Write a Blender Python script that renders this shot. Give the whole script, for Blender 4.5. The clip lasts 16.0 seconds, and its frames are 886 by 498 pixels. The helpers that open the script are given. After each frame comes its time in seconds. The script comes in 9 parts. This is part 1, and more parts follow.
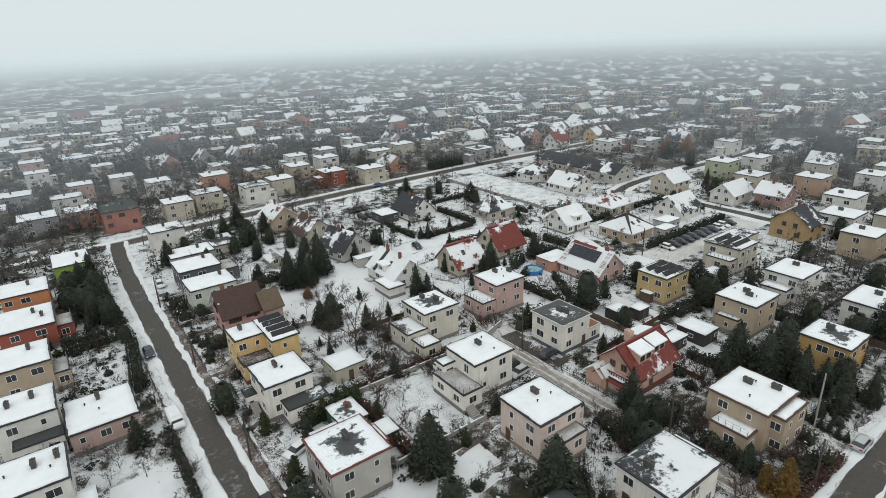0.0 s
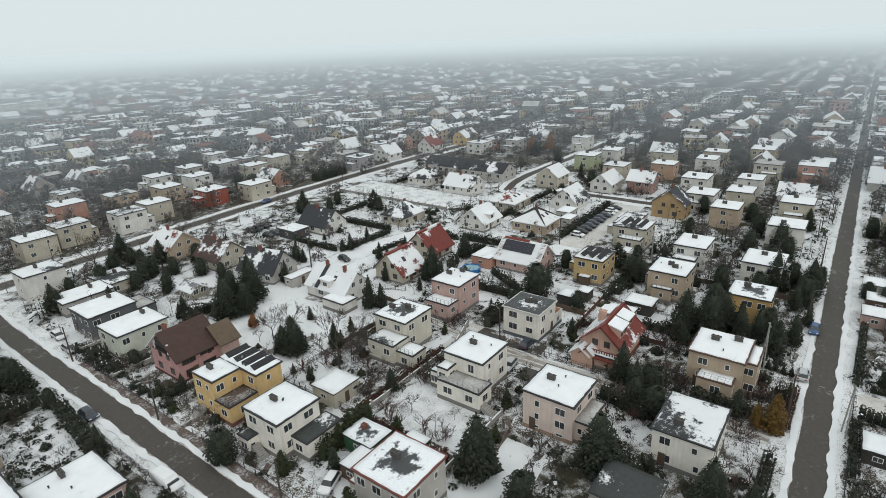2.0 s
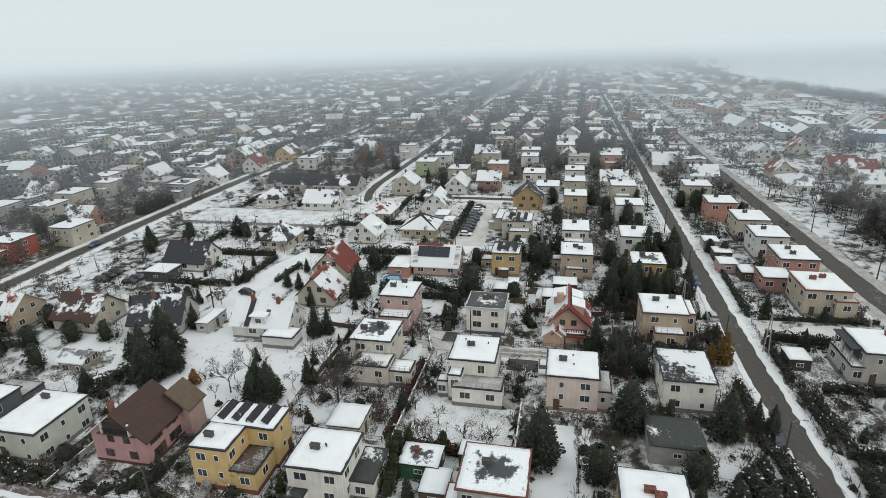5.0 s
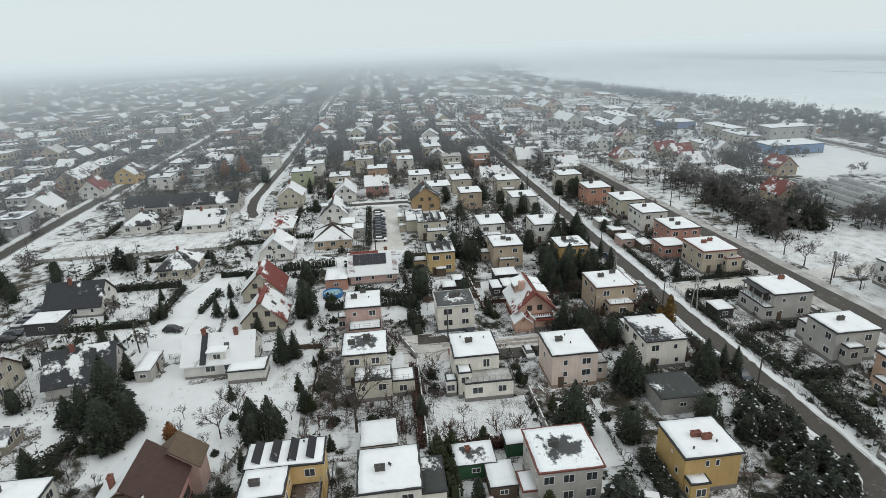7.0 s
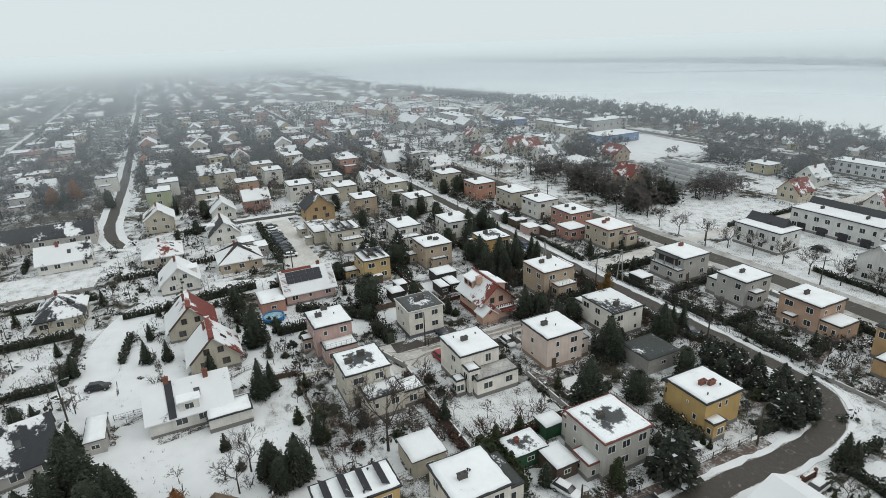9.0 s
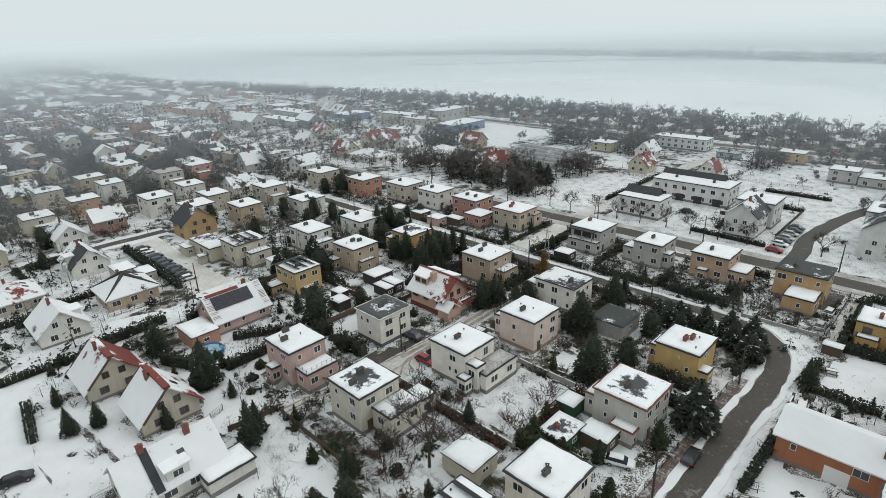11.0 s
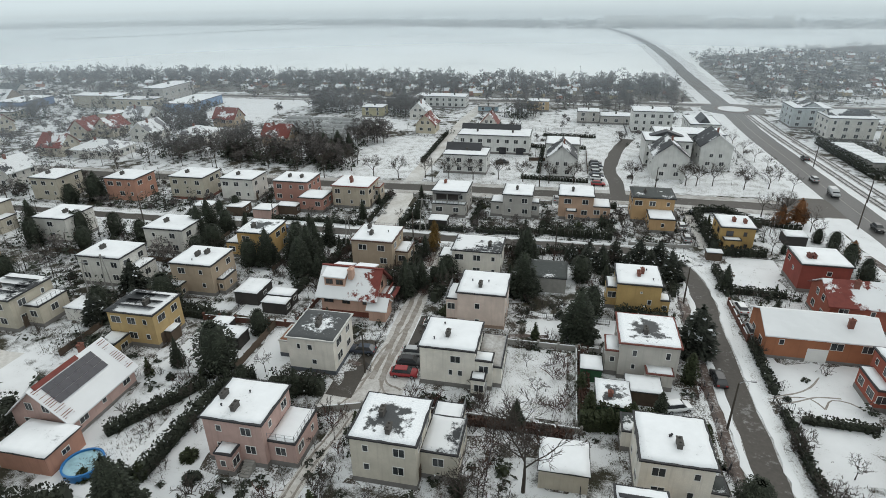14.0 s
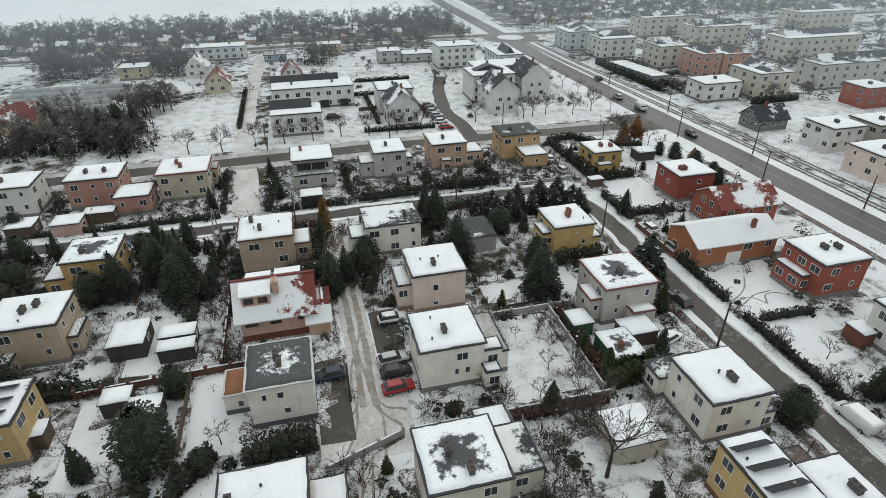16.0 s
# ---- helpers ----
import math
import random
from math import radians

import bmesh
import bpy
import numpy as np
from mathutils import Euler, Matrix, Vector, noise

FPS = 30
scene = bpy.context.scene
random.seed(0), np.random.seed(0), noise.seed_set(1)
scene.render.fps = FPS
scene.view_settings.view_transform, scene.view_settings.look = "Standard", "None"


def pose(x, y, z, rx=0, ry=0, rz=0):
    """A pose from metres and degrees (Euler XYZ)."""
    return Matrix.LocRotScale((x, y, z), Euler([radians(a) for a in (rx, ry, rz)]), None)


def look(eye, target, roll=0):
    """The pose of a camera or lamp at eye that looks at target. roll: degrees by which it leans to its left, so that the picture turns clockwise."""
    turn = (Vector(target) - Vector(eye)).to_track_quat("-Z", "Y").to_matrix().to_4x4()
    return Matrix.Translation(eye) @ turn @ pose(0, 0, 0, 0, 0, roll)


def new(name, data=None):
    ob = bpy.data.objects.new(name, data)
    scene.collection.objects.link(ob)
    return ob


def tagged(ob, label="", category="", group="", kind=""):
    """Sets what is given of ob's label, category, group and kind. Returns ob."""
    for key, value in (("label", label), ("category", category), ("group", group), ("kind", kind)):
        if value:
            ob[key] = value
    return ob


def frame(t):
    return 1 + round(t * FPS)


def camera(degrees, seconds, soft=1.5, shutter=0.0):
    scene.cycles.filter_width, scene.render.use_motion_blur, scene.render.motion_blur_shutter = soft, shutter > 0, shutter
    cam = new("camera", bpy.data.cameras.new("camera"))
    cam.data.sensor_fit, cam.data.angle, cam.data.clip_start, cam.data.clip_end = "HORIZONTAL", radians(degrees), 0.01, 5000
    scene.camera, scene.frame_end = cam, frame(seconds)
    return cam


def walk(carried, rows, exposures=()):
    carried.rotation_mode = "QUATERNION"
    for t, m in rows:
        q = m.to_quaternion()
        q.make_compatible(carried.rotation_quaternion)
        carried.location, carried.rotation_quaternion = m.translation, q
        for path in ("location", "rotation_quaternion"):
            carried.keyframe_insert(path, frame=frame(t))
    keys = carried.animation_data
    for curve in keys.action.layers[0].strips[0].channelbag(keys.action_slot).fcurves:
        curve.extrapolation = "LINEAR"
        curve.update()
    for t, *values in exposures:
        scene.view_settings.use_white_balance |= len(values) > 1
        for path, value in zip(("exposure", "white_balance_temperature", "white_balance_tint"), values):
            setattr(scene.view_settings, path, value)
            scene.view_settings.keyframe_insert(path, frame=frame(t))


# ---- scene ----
cam = camera(76.5, 16.0, soft=0.6)
METRES, EYE, TILT, LEAN, TURN = 225.0, 55.6, 0.0, 0.0, -35.5
ROWS = [
    (0.0, 0.0, 0.0, 0.0, -0.77, -20.77, 2.03),
    (0.5, -0.0325, 0.0014, 0.0008, -5.84, -20.77, 2.09),
    (1.0, -0.0635, 0.0055, 0.0016, -10.8, -20.82, 2.1),
    (1.5, -0.0868, 0.01, 0.0018, -14.65, -20.75, 1.99),
    (2.0, -0.1089, 0.0166, 0.0022, -18.24, -20.62, 1.97),
    (2.5, -0.1329, 0.0254, 0.0026, -22.1, -20.53, 1.89),
    (3.0, -0.1546, 0.0349, 0.003, -25.84, -20.46, 1.84),
    (3.5, -0.1743, 0.0447, 0.0034, -29.23, -20.43, 1.82),
    (4.0, -0.1983, 0.0585, 0.0041, -33.37, -20.32, 1.79),
    (6.5, -0.3093, 0.1635, 0.0066, -56.5, -20.24, 2.02),
    (7.0, -0.3267, 0.1909, 0.0071, -61.35, -20.25, 2.01),
    (7.5, -0.3416, 0.2201, 0.0076, -66.22, -20.25, 2.0),
    (8.0, -0.3537, 0.2509, 0.0081, -71.14, -20.3, 1.98),
    (8.5, -0.3625, 0.2826, 0.0084, -76.02, -20.35, 1.97),
    (9.0, -0.3686, 0.3152, 0.0089, -80.95, -20.43, 1.9),
    (11.5, -0.3321, 0.4725, 0.0078, -105.78, -22.21, 1.53),
    (12.0, -0.3112, 0.4989, 0.0076, -110.9, -23.01, 1.43),
    (12.5, -0.2881, 0.5214, 0.0071, -115.89, -23.89, 1.36),
    (13.0, -0.2622, 0.543, 0.0026, -121.21, -24.42, 1.14),
    (13.5, -0.2341, 0.5617, -0.005, -126.69, -24.6, 0.91),
    (14.0, -0.2034, 0.5767, -0.0131, -132.45, -24.74, 0.75),
    (14.5, -0.1697, 0.5879, -0.0149, -138.65, -25.84, 0.62),
    (15.0, -0.1354, 0.5955, -0.0156, -145.08, -27.29, 0.49),
    (15.5, -0.1008, 0.5989, -0.0165, -151.84, -28.88, 0.4),
    (16.0, -0.0662, 0.5983, -0.0177, -158.84, -30.57, 0.29),
]
walk(cam, [(t, pose(0, 0, EYE, TILT, LEAN, TURN) @ pose(METRES * x, METRES * y, METRES * z, 90 + pitch, roll, yaw)) for t, x, y, z, yaw, pitch, roll in ROWS])

# ---- world and light ----
world = bpy.data.worlds.new("overcast")
scene.world = world
world.use_nodes = True
wn, wl = world.node_tree.nodes, world.node_tree.links
wn.clear()
SUN_EL, SUN_AZ = radians(32), radians(214)
sky = wn.new("ShaderNodeTexSky")
sky.sky_type, sky.sun_disc, sky.sun_elevation, sky.sun_rotation = "NISHITA", False, SUN_EL, SUN_AZ
coord = wn.new("ShaderNodeTexCoord")
sep = wn.new("ShaderNodeSeparateXYZ")
ramp = wn.new("ShaderNodeValToRGB")
ramp.color_ramp.elements[0].position, ramp.color_ramp.elements[0].color = 0.0, (7.69, 8.585, 8.90, 1)
ramp.color_ramp.elements[1].position, ramp.color_ramp.elements[1].color = 1.0, (12.4, 12.8, 12.4, 1)
e = ramp.color_ramp.elements.new(0.08)
e.color = (7.53, 8.43, 8.74, 1)
e = ramp.color_ramp.elements.new(0.35)
e.color = (7.9, 8.8, 9.06, 1)
mix = wn.new("ShaderNodeMix")
mix.data_type = "RGBA"
mix.inputs[0].default_value = 0.93
back = wn.new("ShaderNodeBackground")
back.inputs[1].default_value = 0.0935
out = wn.new("ShaderNodeOutputWorld")
wl.new(coord.outputs["Generated"], sep.inputs[0])
wl.new(sep.outputs["Z"], ramp.inputs[0])
wl.new(sky.outputs[0], mix.inputs[6])
wl.new(ramp.outputs[0], mix.inputs[7])
wl.new(mix.outputs[2], back.inputs[0])
wl.new(back.outputs[0], out.inputs[0])
sun_data = bpy.data.lights.new("sun", "SUN")
sun_data.energy, sun_data.angle, sun_data.color = 0.8, radians(50), (1.0, 0.97, 0.93)
sun = new("sun", sun_data)
sun.matrix_world = look((0, 0, 200), (200 * math.sin(SUN_AZ) * -1, 200 * math.cos(SUN_AZ) * -1, 75))


# ---- materials ----
MATS = {}


def nodes_of(name):
    m = bpy.data.materials.new(name)
    m.use_nodes = True
    n, l = m.node_tree.nodes, m.node_tree.links
    return m, n, l, n["Principled BSDF"]


def noise_node(n, l, scale, detail=4.0, coord="Object", rough=0.55, seed_random=True):
    tc = n.new("ShaderNodeTexCoord")
    tex = n.new("ShaderNodeTexNoise")
    tex.inputs["Scale"].default_value, tex.inputs["Detail"].default_value, tex.inputs["Roughness"].default_value = scale, detail, rough
    if seed_random:
        info = n.new("ShaderNodeObjectInfo")
        mul = n.new("ShaderNodeMath")
        mul.operation = "MULTIPLY"
        mul.inputs[1].default_value = 137.0
        add = n.new("ShaderNodeVectorMath")
        add.operation = "ADD"
        l.new(info.outputs["Random"], mul.inputs[0])
        l.new(tc.outputs[coord], add.inputs[0])
        l.new(mul.outputs[0], add.inputs[1])
        l.new(add.outputs[0], tex.inputs["Vector"])
    else:
        l.new(tc.outputs[coord], tex.inputs["Vector"])
    return tex


def ramp_node(n, l, source, a, b, ca=(0, 0, 0, 1), cb=(1, 1, 1, 1)):
    r = n.new("ShaderNodeValToRGB")
    r.color_ramp.elements[0].position, r.color_ramp.elements[0].color = a, ca
    r.color_ramp.elements[1].position, r.color_ramp.elements[1].color = b, cb
    l.new(source, r.inputs[0])
    return r


def mix_node(n, l, fac, a, b):
    m = n.new("ShaderNodeMix")
    m.data_type = "RGBA"
    for socket, v in ((0, fac), (6, a), (7, b)):
        if isinstance(v, (int, float)):
            m.inputs[socket].default_value = v
        elif isinstance(v, tuple):
            m.inputs[socket].default_value = (*v[:3], 1)
        else:
            l.new(v, m.inputs[socket])
    return m.outputs[2]


def bump_node(n, l, source, bsdf, strength=0.3, distance=0.05):
    b = n.new("ShaderNodeBump")
    b.inputs["Strength"].default_value, b.inputs["Distance"].default_value = strength, distance
    l.new(source, b.inputs["Height"])
    l.new(b.outputs[0], bsdf.inputs["Normal"])


def surface(name, rgb, rough=0.8, metal=0.0, vary=0.18, scale=1.2, fine=14.0, bump=0.15, spec=0.3):
    """A plain material with stains and grain at two scales."""
    if name in MATS:
        return MATS[name]
    m, n, l, b = nodes_of(name)
    big, small = noise_node(n, l, scale), noise_node(n, l, fine, 3)
    dark = tuple(c * (1 - vary) for c in rgb)
    light = tuple(min(1, c * (1 + vary * 0.6)) for c in rgb)
    c1 = mix_node(n, l, ramp_node(n, l, big.outputs[0], 0.3, 0.7).outputs[0], dark, light)
    c2 = mix_node(n, l, ramp_node(n, l, small.outputs[0], 0.35, 0.65, (0, 0, 0, 1), (0.35, 0.35, 0.35, 1)).outputs[0], c1, dark)
    l.new(c2, b.inputs["Base Color"])
    b.inputs["Roughness"].default_value, b.inputs["Metallic"].default_value = rough, metal
    b.inputs["Specular IOR Level"].default_value = spec
    bump_node(n, l, small.outputs[0], b, bump, 0.03)
    MATS[name] = m
    return m


SNOW = (0.80, 0.82, 0.84)


def snowy(name, under, a, b, scale=0.5, rough=0.75, fine=3.0, coord="Object", spots=0.5, seed_random=True, snow_rgb=(0.72, 0.735, 0.75)):
    """Snow lying in patches on something darker. a, b: where the patch noise turns to snow."""
    if name in MATS:
        return MATS[name]
    m, n, l, s = nodes_of(name)
    big = noise_node(n, l, scale, 5, coord, 0.6, seed_random)
    small = noise_node(n, l, fine, 4, coord, 0.7, seed_random)
    blend = mix_node(n, l, spots, big.outputs[0], small.outputs[0])
    mask = ramp_node(n, l, blend, a, b)
    base = mix_node(n, l, small.outputs[0], tuple(c * 0.6 for c in under), tuple(min(1, c * 1.4) for c in under))
    snow = mix_node(n, l, ramp_node(n, l, big.outputs[0], 0.35, 0.75).outputs[0], tuple(0.9 * c for c in snow_rgb), snow_rgb)
    l.new(mix_node(n, l, mask.outputs[0], base, snow), s.inputs["Base Color"])
    s.inputs["Roughness"].default_value = rough
    s.inputs["Specular IOR Level"].default_value = 0.25
    bump_node(n, l, blend, s, 0.35, 0.12)
    MATS[name] = m
    return m


def plaster(rgb):
    """Rendered wall with blotches, grain and faint streaks run down by the rain."""
    rgb = tuple(0.89 * c for c in rgb)
    name = "plaster_%02d_%02d_%02d" % tuple(int(c * 100) for c in rgb)
    if name in MATS:
        return MATS[name]
    m, n, l, b = nodes_of(name)
    big, small = noise_node(n, l, 0.45), noise_node(n, l, 9, 3)
    tc, stretch, streak = n.new("ShaderNodeTexCoord"), n.new("ShaderNodeMapping"), n.new("ShaderNodeTexNoise")
    stretch.inputs["Scale"].default_value = (2.2, 2.2, 0.16)
    streak.inputs["Scale"].default_value, streak.inputs["Detail"].default_value = 1.0, 4
    l.new(tc.outputs["Object"], stretch.inputs[0])
    l.new(stretch.outputs[0], streak.inputs[0])
    dark, grime = tuple(c * 0.84 for c in rgb), tuple(c * 0.5 + 0.01 for c in rgb)
    c = mix_node(n, l, ramp_node(n, l, big.outputs[0], 0.3, 0.7).outputs[0], dark, tuple(min(1, v * 1.1) for v in rgb))
    c = mix_node(n, l, ramp_node(n, l, small.outputs[0], 0.35, 0.65, (0, 0, 0, 1), (0.35, 0.35, 0.35, 1)).outputs[0], c, dark)
    c = mix_node(n, l, ramp_node(n, l, streak.outputs[0], 0.52, 0.76, (0, 0, 0, 1), (0.36, 0.36, 0.36, 1)).outputs[0], c, grime)
    l.new(c, b.inputs["Base Color"])
    b.inputs["Roughness"].default_value, b.inputs["Specular IOR Level"].default_value = 0.85, 0.3
    bump_node(n, l, small.outputs[0], b, 0.15, 0.03)
    MATS[name] = m
    return m


def build_ground_material():
    m, n, l, s = nodes_of("garden_snow")
    big = noise_node(n, l, 0.06, 3, seed_random=False)
    mid = noise_node(n, l, 0.33, 6, rough=0.62, seed_random=False)
    fine = noise_node(n, l, 6.0, 5, rough=0.85, seed_random=False)
    a = mix_node(n, l, 0.4, mid.outputs[0], fine.outputs[0])
    add = n.new("ShaderNodeMath")
    add.operation = "MULTIPLY_ADD"
    l.new(big.outputs[0], add.inputs[0])
    add.inputs[1].default_value = 0.55
    l.new(a, add.inputs[2])
    mask = ramp_node(n, l, add.outputs[0], 0.705, 0.80)
    soil = mix_node(n, l, ramp_node(n, l, mid.outputs[0], 0.4, 0.6).outputs[0], (0.036, 0.034, 0.022), (0.085, 0.070, 0.048))
    snow = mix_node(n, l, ramp_node(n, l, big.outputs[0], 0.3, 0.7).outputs[0], (0.58, 0.60, 0.62), (0.69, 0.705, 0.72))
    l.new(mix_node(n, l, mask.outputs[0], soil, snow), s.inputs["Base Color"])
    s.inputs["Roughness"].default_value, s.inputs["Specular IOR Level"].default_value = 0.8, 0.2
    bump_node(n, l, a, s, 0.5, 0.2)
    return m


GROUND = build_ground_material()
CLEAN = snowy("clean_snow", (0.13, 0.115, 0.08), 0.325, 0.405, 0.25, fine=6.5, spots=0.6, seed_random=False)
LAWN = snowy("lawn_snow", (0.085, 0.075, 0.05), 0.40, 0.475, 0.3, fine=6.0, spots=0.68, seed_random=False)
ICE = snowy("lake_snow", (0.70, 0.73, 0.745), 0.26, 0.5, 0.006, fine=0.03, spots=0.25, seed_random=False, snow_rgb=(0.84, 0.86, 0.86))
SNOW_ROOF = snowy("roof_snow", (0.30, 0.31, 0.32), 0.27, 0.40, 0.45, fine=3.2, spots=0.45, snow_rgb=SNOW)
PATCHY = snowy("patchy_bitumen", (0.045, 0.048, 0.052), 0.44, 0.485, 0.17, fine=1.8, spots=0.28)
DARKROOF = snowy("dark_bitumen", (0.05, 0.056, 0.055), 0.595, 0.64, 0.2, fine=2.0, spots=0.3)
ASPHALT = snowy("asphalt", (0.066, 0.059, 0.052), 0.57, 1.5, 0.22, rough=0.6, fine=1.6, spots=0.45, seed_random=False)
MAINROAD = snowy("main_road_asphalt", (0.050, 0.050, 0.049), 0.60, 1.7, 0.2, rough=0.45, fine=1.4, spots=0.4, seed_random=False)
SLUSH = snowy("slush", (0.13, 0.112, 0.094), 0.38, 0.66, 0.5, fine=2.0, spots=0.5, seed_random=False)
PACKED = snowy("packed_snow", (0.24, 0.22, 0.195), 0.33, 0.86, 0.3, fine=2.2, spots=0.35, seed_random=False)


def rim_roof(name, low, high, sign, a, b, under_rough=0.7, scale=0.55, share=1.0, grain=0.55):
    """A roof with snow along its rims (sign 1) or on its middle alone (sign -1), by where it has melted."""
    m, n, l, s = nodes_of(name)
    tc, sep = n.new("ShaderNodeTexCoord"), n.new("ShaderNodeSeparateXYZ")
    l.new(tc.outputs["Generated"], sep.inputs[0])
    far = []
    for axis in "XY":
        sub, ab = n.new("ShaderNodeMath"), n.new("ShaderNodeMath")
        sub.operation, ab.operation = "SUBTRACT", "ABSOLUTE"
        sub.inputs[1].default_value = 0.5
        l.new(sep.outputs[axis], sub.inputs[0])
        l.new(sub.outputs[0], ab.inputs[0])
        far.append(ab.outputs[0])
    top, add = n.new("ShaderNodeMath"), n.new("ShaderNodeMath")
    top.operation, add.operation = "MAXIMUM", "MULTIPLY_ADD"
    l.new(far[0], top.inputs[0])
    l.new(far[1], top.inputs[1])
    t, g = noise_node(n, l, scale, 5, rough=grain), noise_node(n, l, 5.0, 4)
    l.new(top.outputs[0], add.inputs[0])
    add.inputs[1].default_value = 0.75 * sign
    calm = n.new("ShaderNodeMath")
    calm.operation = "MULTIPLY_ADD"
    calm.inputs[1].default_value, calm.inputs[2].default_value = share, 0.5 * (1 - share)
    l.new(t.outputs[0], calm.inputs[0])
    l.new(calm.outputs[0], add.inputs[2])
    mask = ramp_node(n, l, add.outputs[0], a, b)
    base = mix_node(n, l, g.outputs[0], low, high)
    snow = mix_node(n, l, ramp_node(n, l, g.outputs[0], 0.3, 0.6).outputs[0], (0.66, 0.69, 0.72), SNOW)
    l.new(mix_node(n, l, mask.outputs[0], base, snow), s.inputs["Base Color"])
    s.inputs["Roughness"].default_value = under_rough
    bump_node(n, l, t.outputs[0], s, 0.3, 0.1)
    return m


TOWNSOIL = snowy("town_gardens", (0.075, 0.068, 0.055), 0.50, 0.62, 0.09, fine=0.6, spots=0.45, seed_random=False, snow_rgb=(0.60, 0.62, 0.64))
MELTED = rim_roof("melted_bitumen", (0.028, 0.03, 0.033), (0.075, 0.08, 0.083), 1, 0.645, 0.72, share=0.95, grain=0.68)
MIDSNOW = rim_roof("bitumen_with_snow_middle", (0.03, 0.033, 0.035), (0.075, 0.08, 0.083), -1, 0.32, 0.43, scale=0.8, share=1.1, grain=0.78)
RUT = snowy("rutted_slush", (0.235, 0.21, 0.185), 0.46, 1.05, 0.5, fine=1.6, spots=0.3, seed_random=False, snow_rgb=(0.6, 0.6, 0.6))
TRODDEN = snowy("trodden_snow", (0.27, 0.245, 0.22), 0.28, 0.66, 0.16, fine=1.6, spots=0.45, seed_random=False, snow_rgb=(0.66, 0.655, 0.645))
PATHSNOW = snowy("driven_snow", (0.40, 0.375, 0.34), 0.30, 0.66, 0.14, fine=1.4, spots=0.35, seed_random=False, snow_rgb=(0.68, 0.68, 0.67))
RUST = surface("rusty_sheet", (0.24, 0.105, 0.055), 0.7, scale=1.5)
FASCIA = surface("dark_fascia", (0.035, 0.035, 0.038), 0.6)
PLINTH = surface("plinth_concrete", (0.20, 0.19, 0.18), 0.9)
CHIMNEY = surface("sooty_concrete", (0.085, 0.08, 0.075), 0.9)
LITTER = snowy("leaf_litter", (0.085, 0.075, 0.062), 0.50, 0.78, 0.12, fine=0.9, spots=0.4, seed_random=False)
SOIL = snowy("bare_soil", (0.06, 0.05, 0.038), 0.46, 0.55, 0.4, fine=4.0, spots=0.5, seed_random=False)
PAVERS = snowy("brown_pavers", (0.105, 0.080, 0.070), 0.50, 0.72, 0.4, fine=2.5, spots=0.5, seed_random=False)
FOIL = snowy("greenhouse_foil", (0.20, 0.21, 0.21), 0.54, 0.74, 0.25, rough=0.35, fine=1.2, spots=0.4)
POLEWOOD = surface("dark_pole", (0.07, 0.06, 0.05), 0.85)
CONCRETE = surface("concrete", (0.32, 0.31, 0.29), 0.9)
BRICKRED = surface("red_brick", (0.19, 0.082, 0.062), 0.85, scale=2)
# Dark boards, and the shade of open shed sides painted as a wall.
SHADEBOARDS = surface("dark_boards_with_shade", (0.05, 0.046, 0.043), 0.85)
WOOD = surface("weathered_wood", (0.10, 0.072, 0.052), 0.8, scale=2)
FRAME = surface("white_window_frame", (0.72, 0.72, 0.70), 0.5, vary=0.05)
BROWNFRAME = surface("brown_window_frame", (0.12, 0.07, 0.04), 0.5)
METAL = surface("galvanised_metal", (0.35, 0.36, 0.37), 0.45, 0.7)
DARKMETAL = surface("dark_metal", (0.05, 0.05, 0.055), 0.5, 0.4)
TYRE = surface("tyre_rubber", (0.02, 0.02, 0.02), 0.85)
BARK = surface("bark", (0.055, 0.045, 0.038), 0.9, scale=3)
# Paler and greyer than the near twigs: haze put into the colour.
FARTWIG = surface("hazy_distant_twigs", (0.12, 0.112, 0.108), 0.9, scale=0.2)
TWIG = surface("twigs", (0.068, 0.057, 0.050), 0.9, scale=1)
REDTWIG = surface("reddish_twigs", (0.082, 0.046, 0.040), 0.9, scale=1)
BROWNLEAF = surface("brown_leaves", (0.17, 0.075, 0.03), 0.8, scale=1)


def glass_pane():
    m, n, l, s = nodes_of("window_glass")
    t = noise_node(n, l, 0.7, 2)
    l.new(mix_node(n, l, t.outputs[0], (0.015, 0.017, 0.02), (0.07, 0.075, 0.08)), s.inputs["Base Color"])
    s.inputs["Roughness"].default_value, s.inputs["Specular IOR Level"].default_value = 0.08, 0.6
    return m


GLASS = glass_pane()


def foliage(name, rgb, snow=0.0):
    m, n, l, s = nodes_of(name)
    geo = n.new("ShaderNodeNewGeometry")
    t = noise_node(n, l, 1.1, 3)
    c = mix_node(n, l, geo.outputs["Random Per Island"], tuple(v * 0.55 for v in rgb), tuple(v * 1.5 for v in rgb))
    c = mix_node(n, l, ramp_node(n, l, t.outputs[0], 0.35, 0.7).outputs[0], c, tuple(v * 0.6 for v in rgb))
    if snow:
        r = n.new("ShaderNodeMath")
        r.operation = "GREATER_THAN"
        r.inputs[1].default_value = 1 - snow
        l.new(geo.outputs["Random Per Island"], r.inputs[0])
        c = mix_node(n, l, r.outputs[0], c, (0.7, 0.73, 0.76))
    l.new(c, s.inputs["Base Color"])
    s.inputs["Roughness"].default_value, s.inputs["Specular IOR Level"].default_value = 0.75, 0.2
    MATS[name] = m
    return m


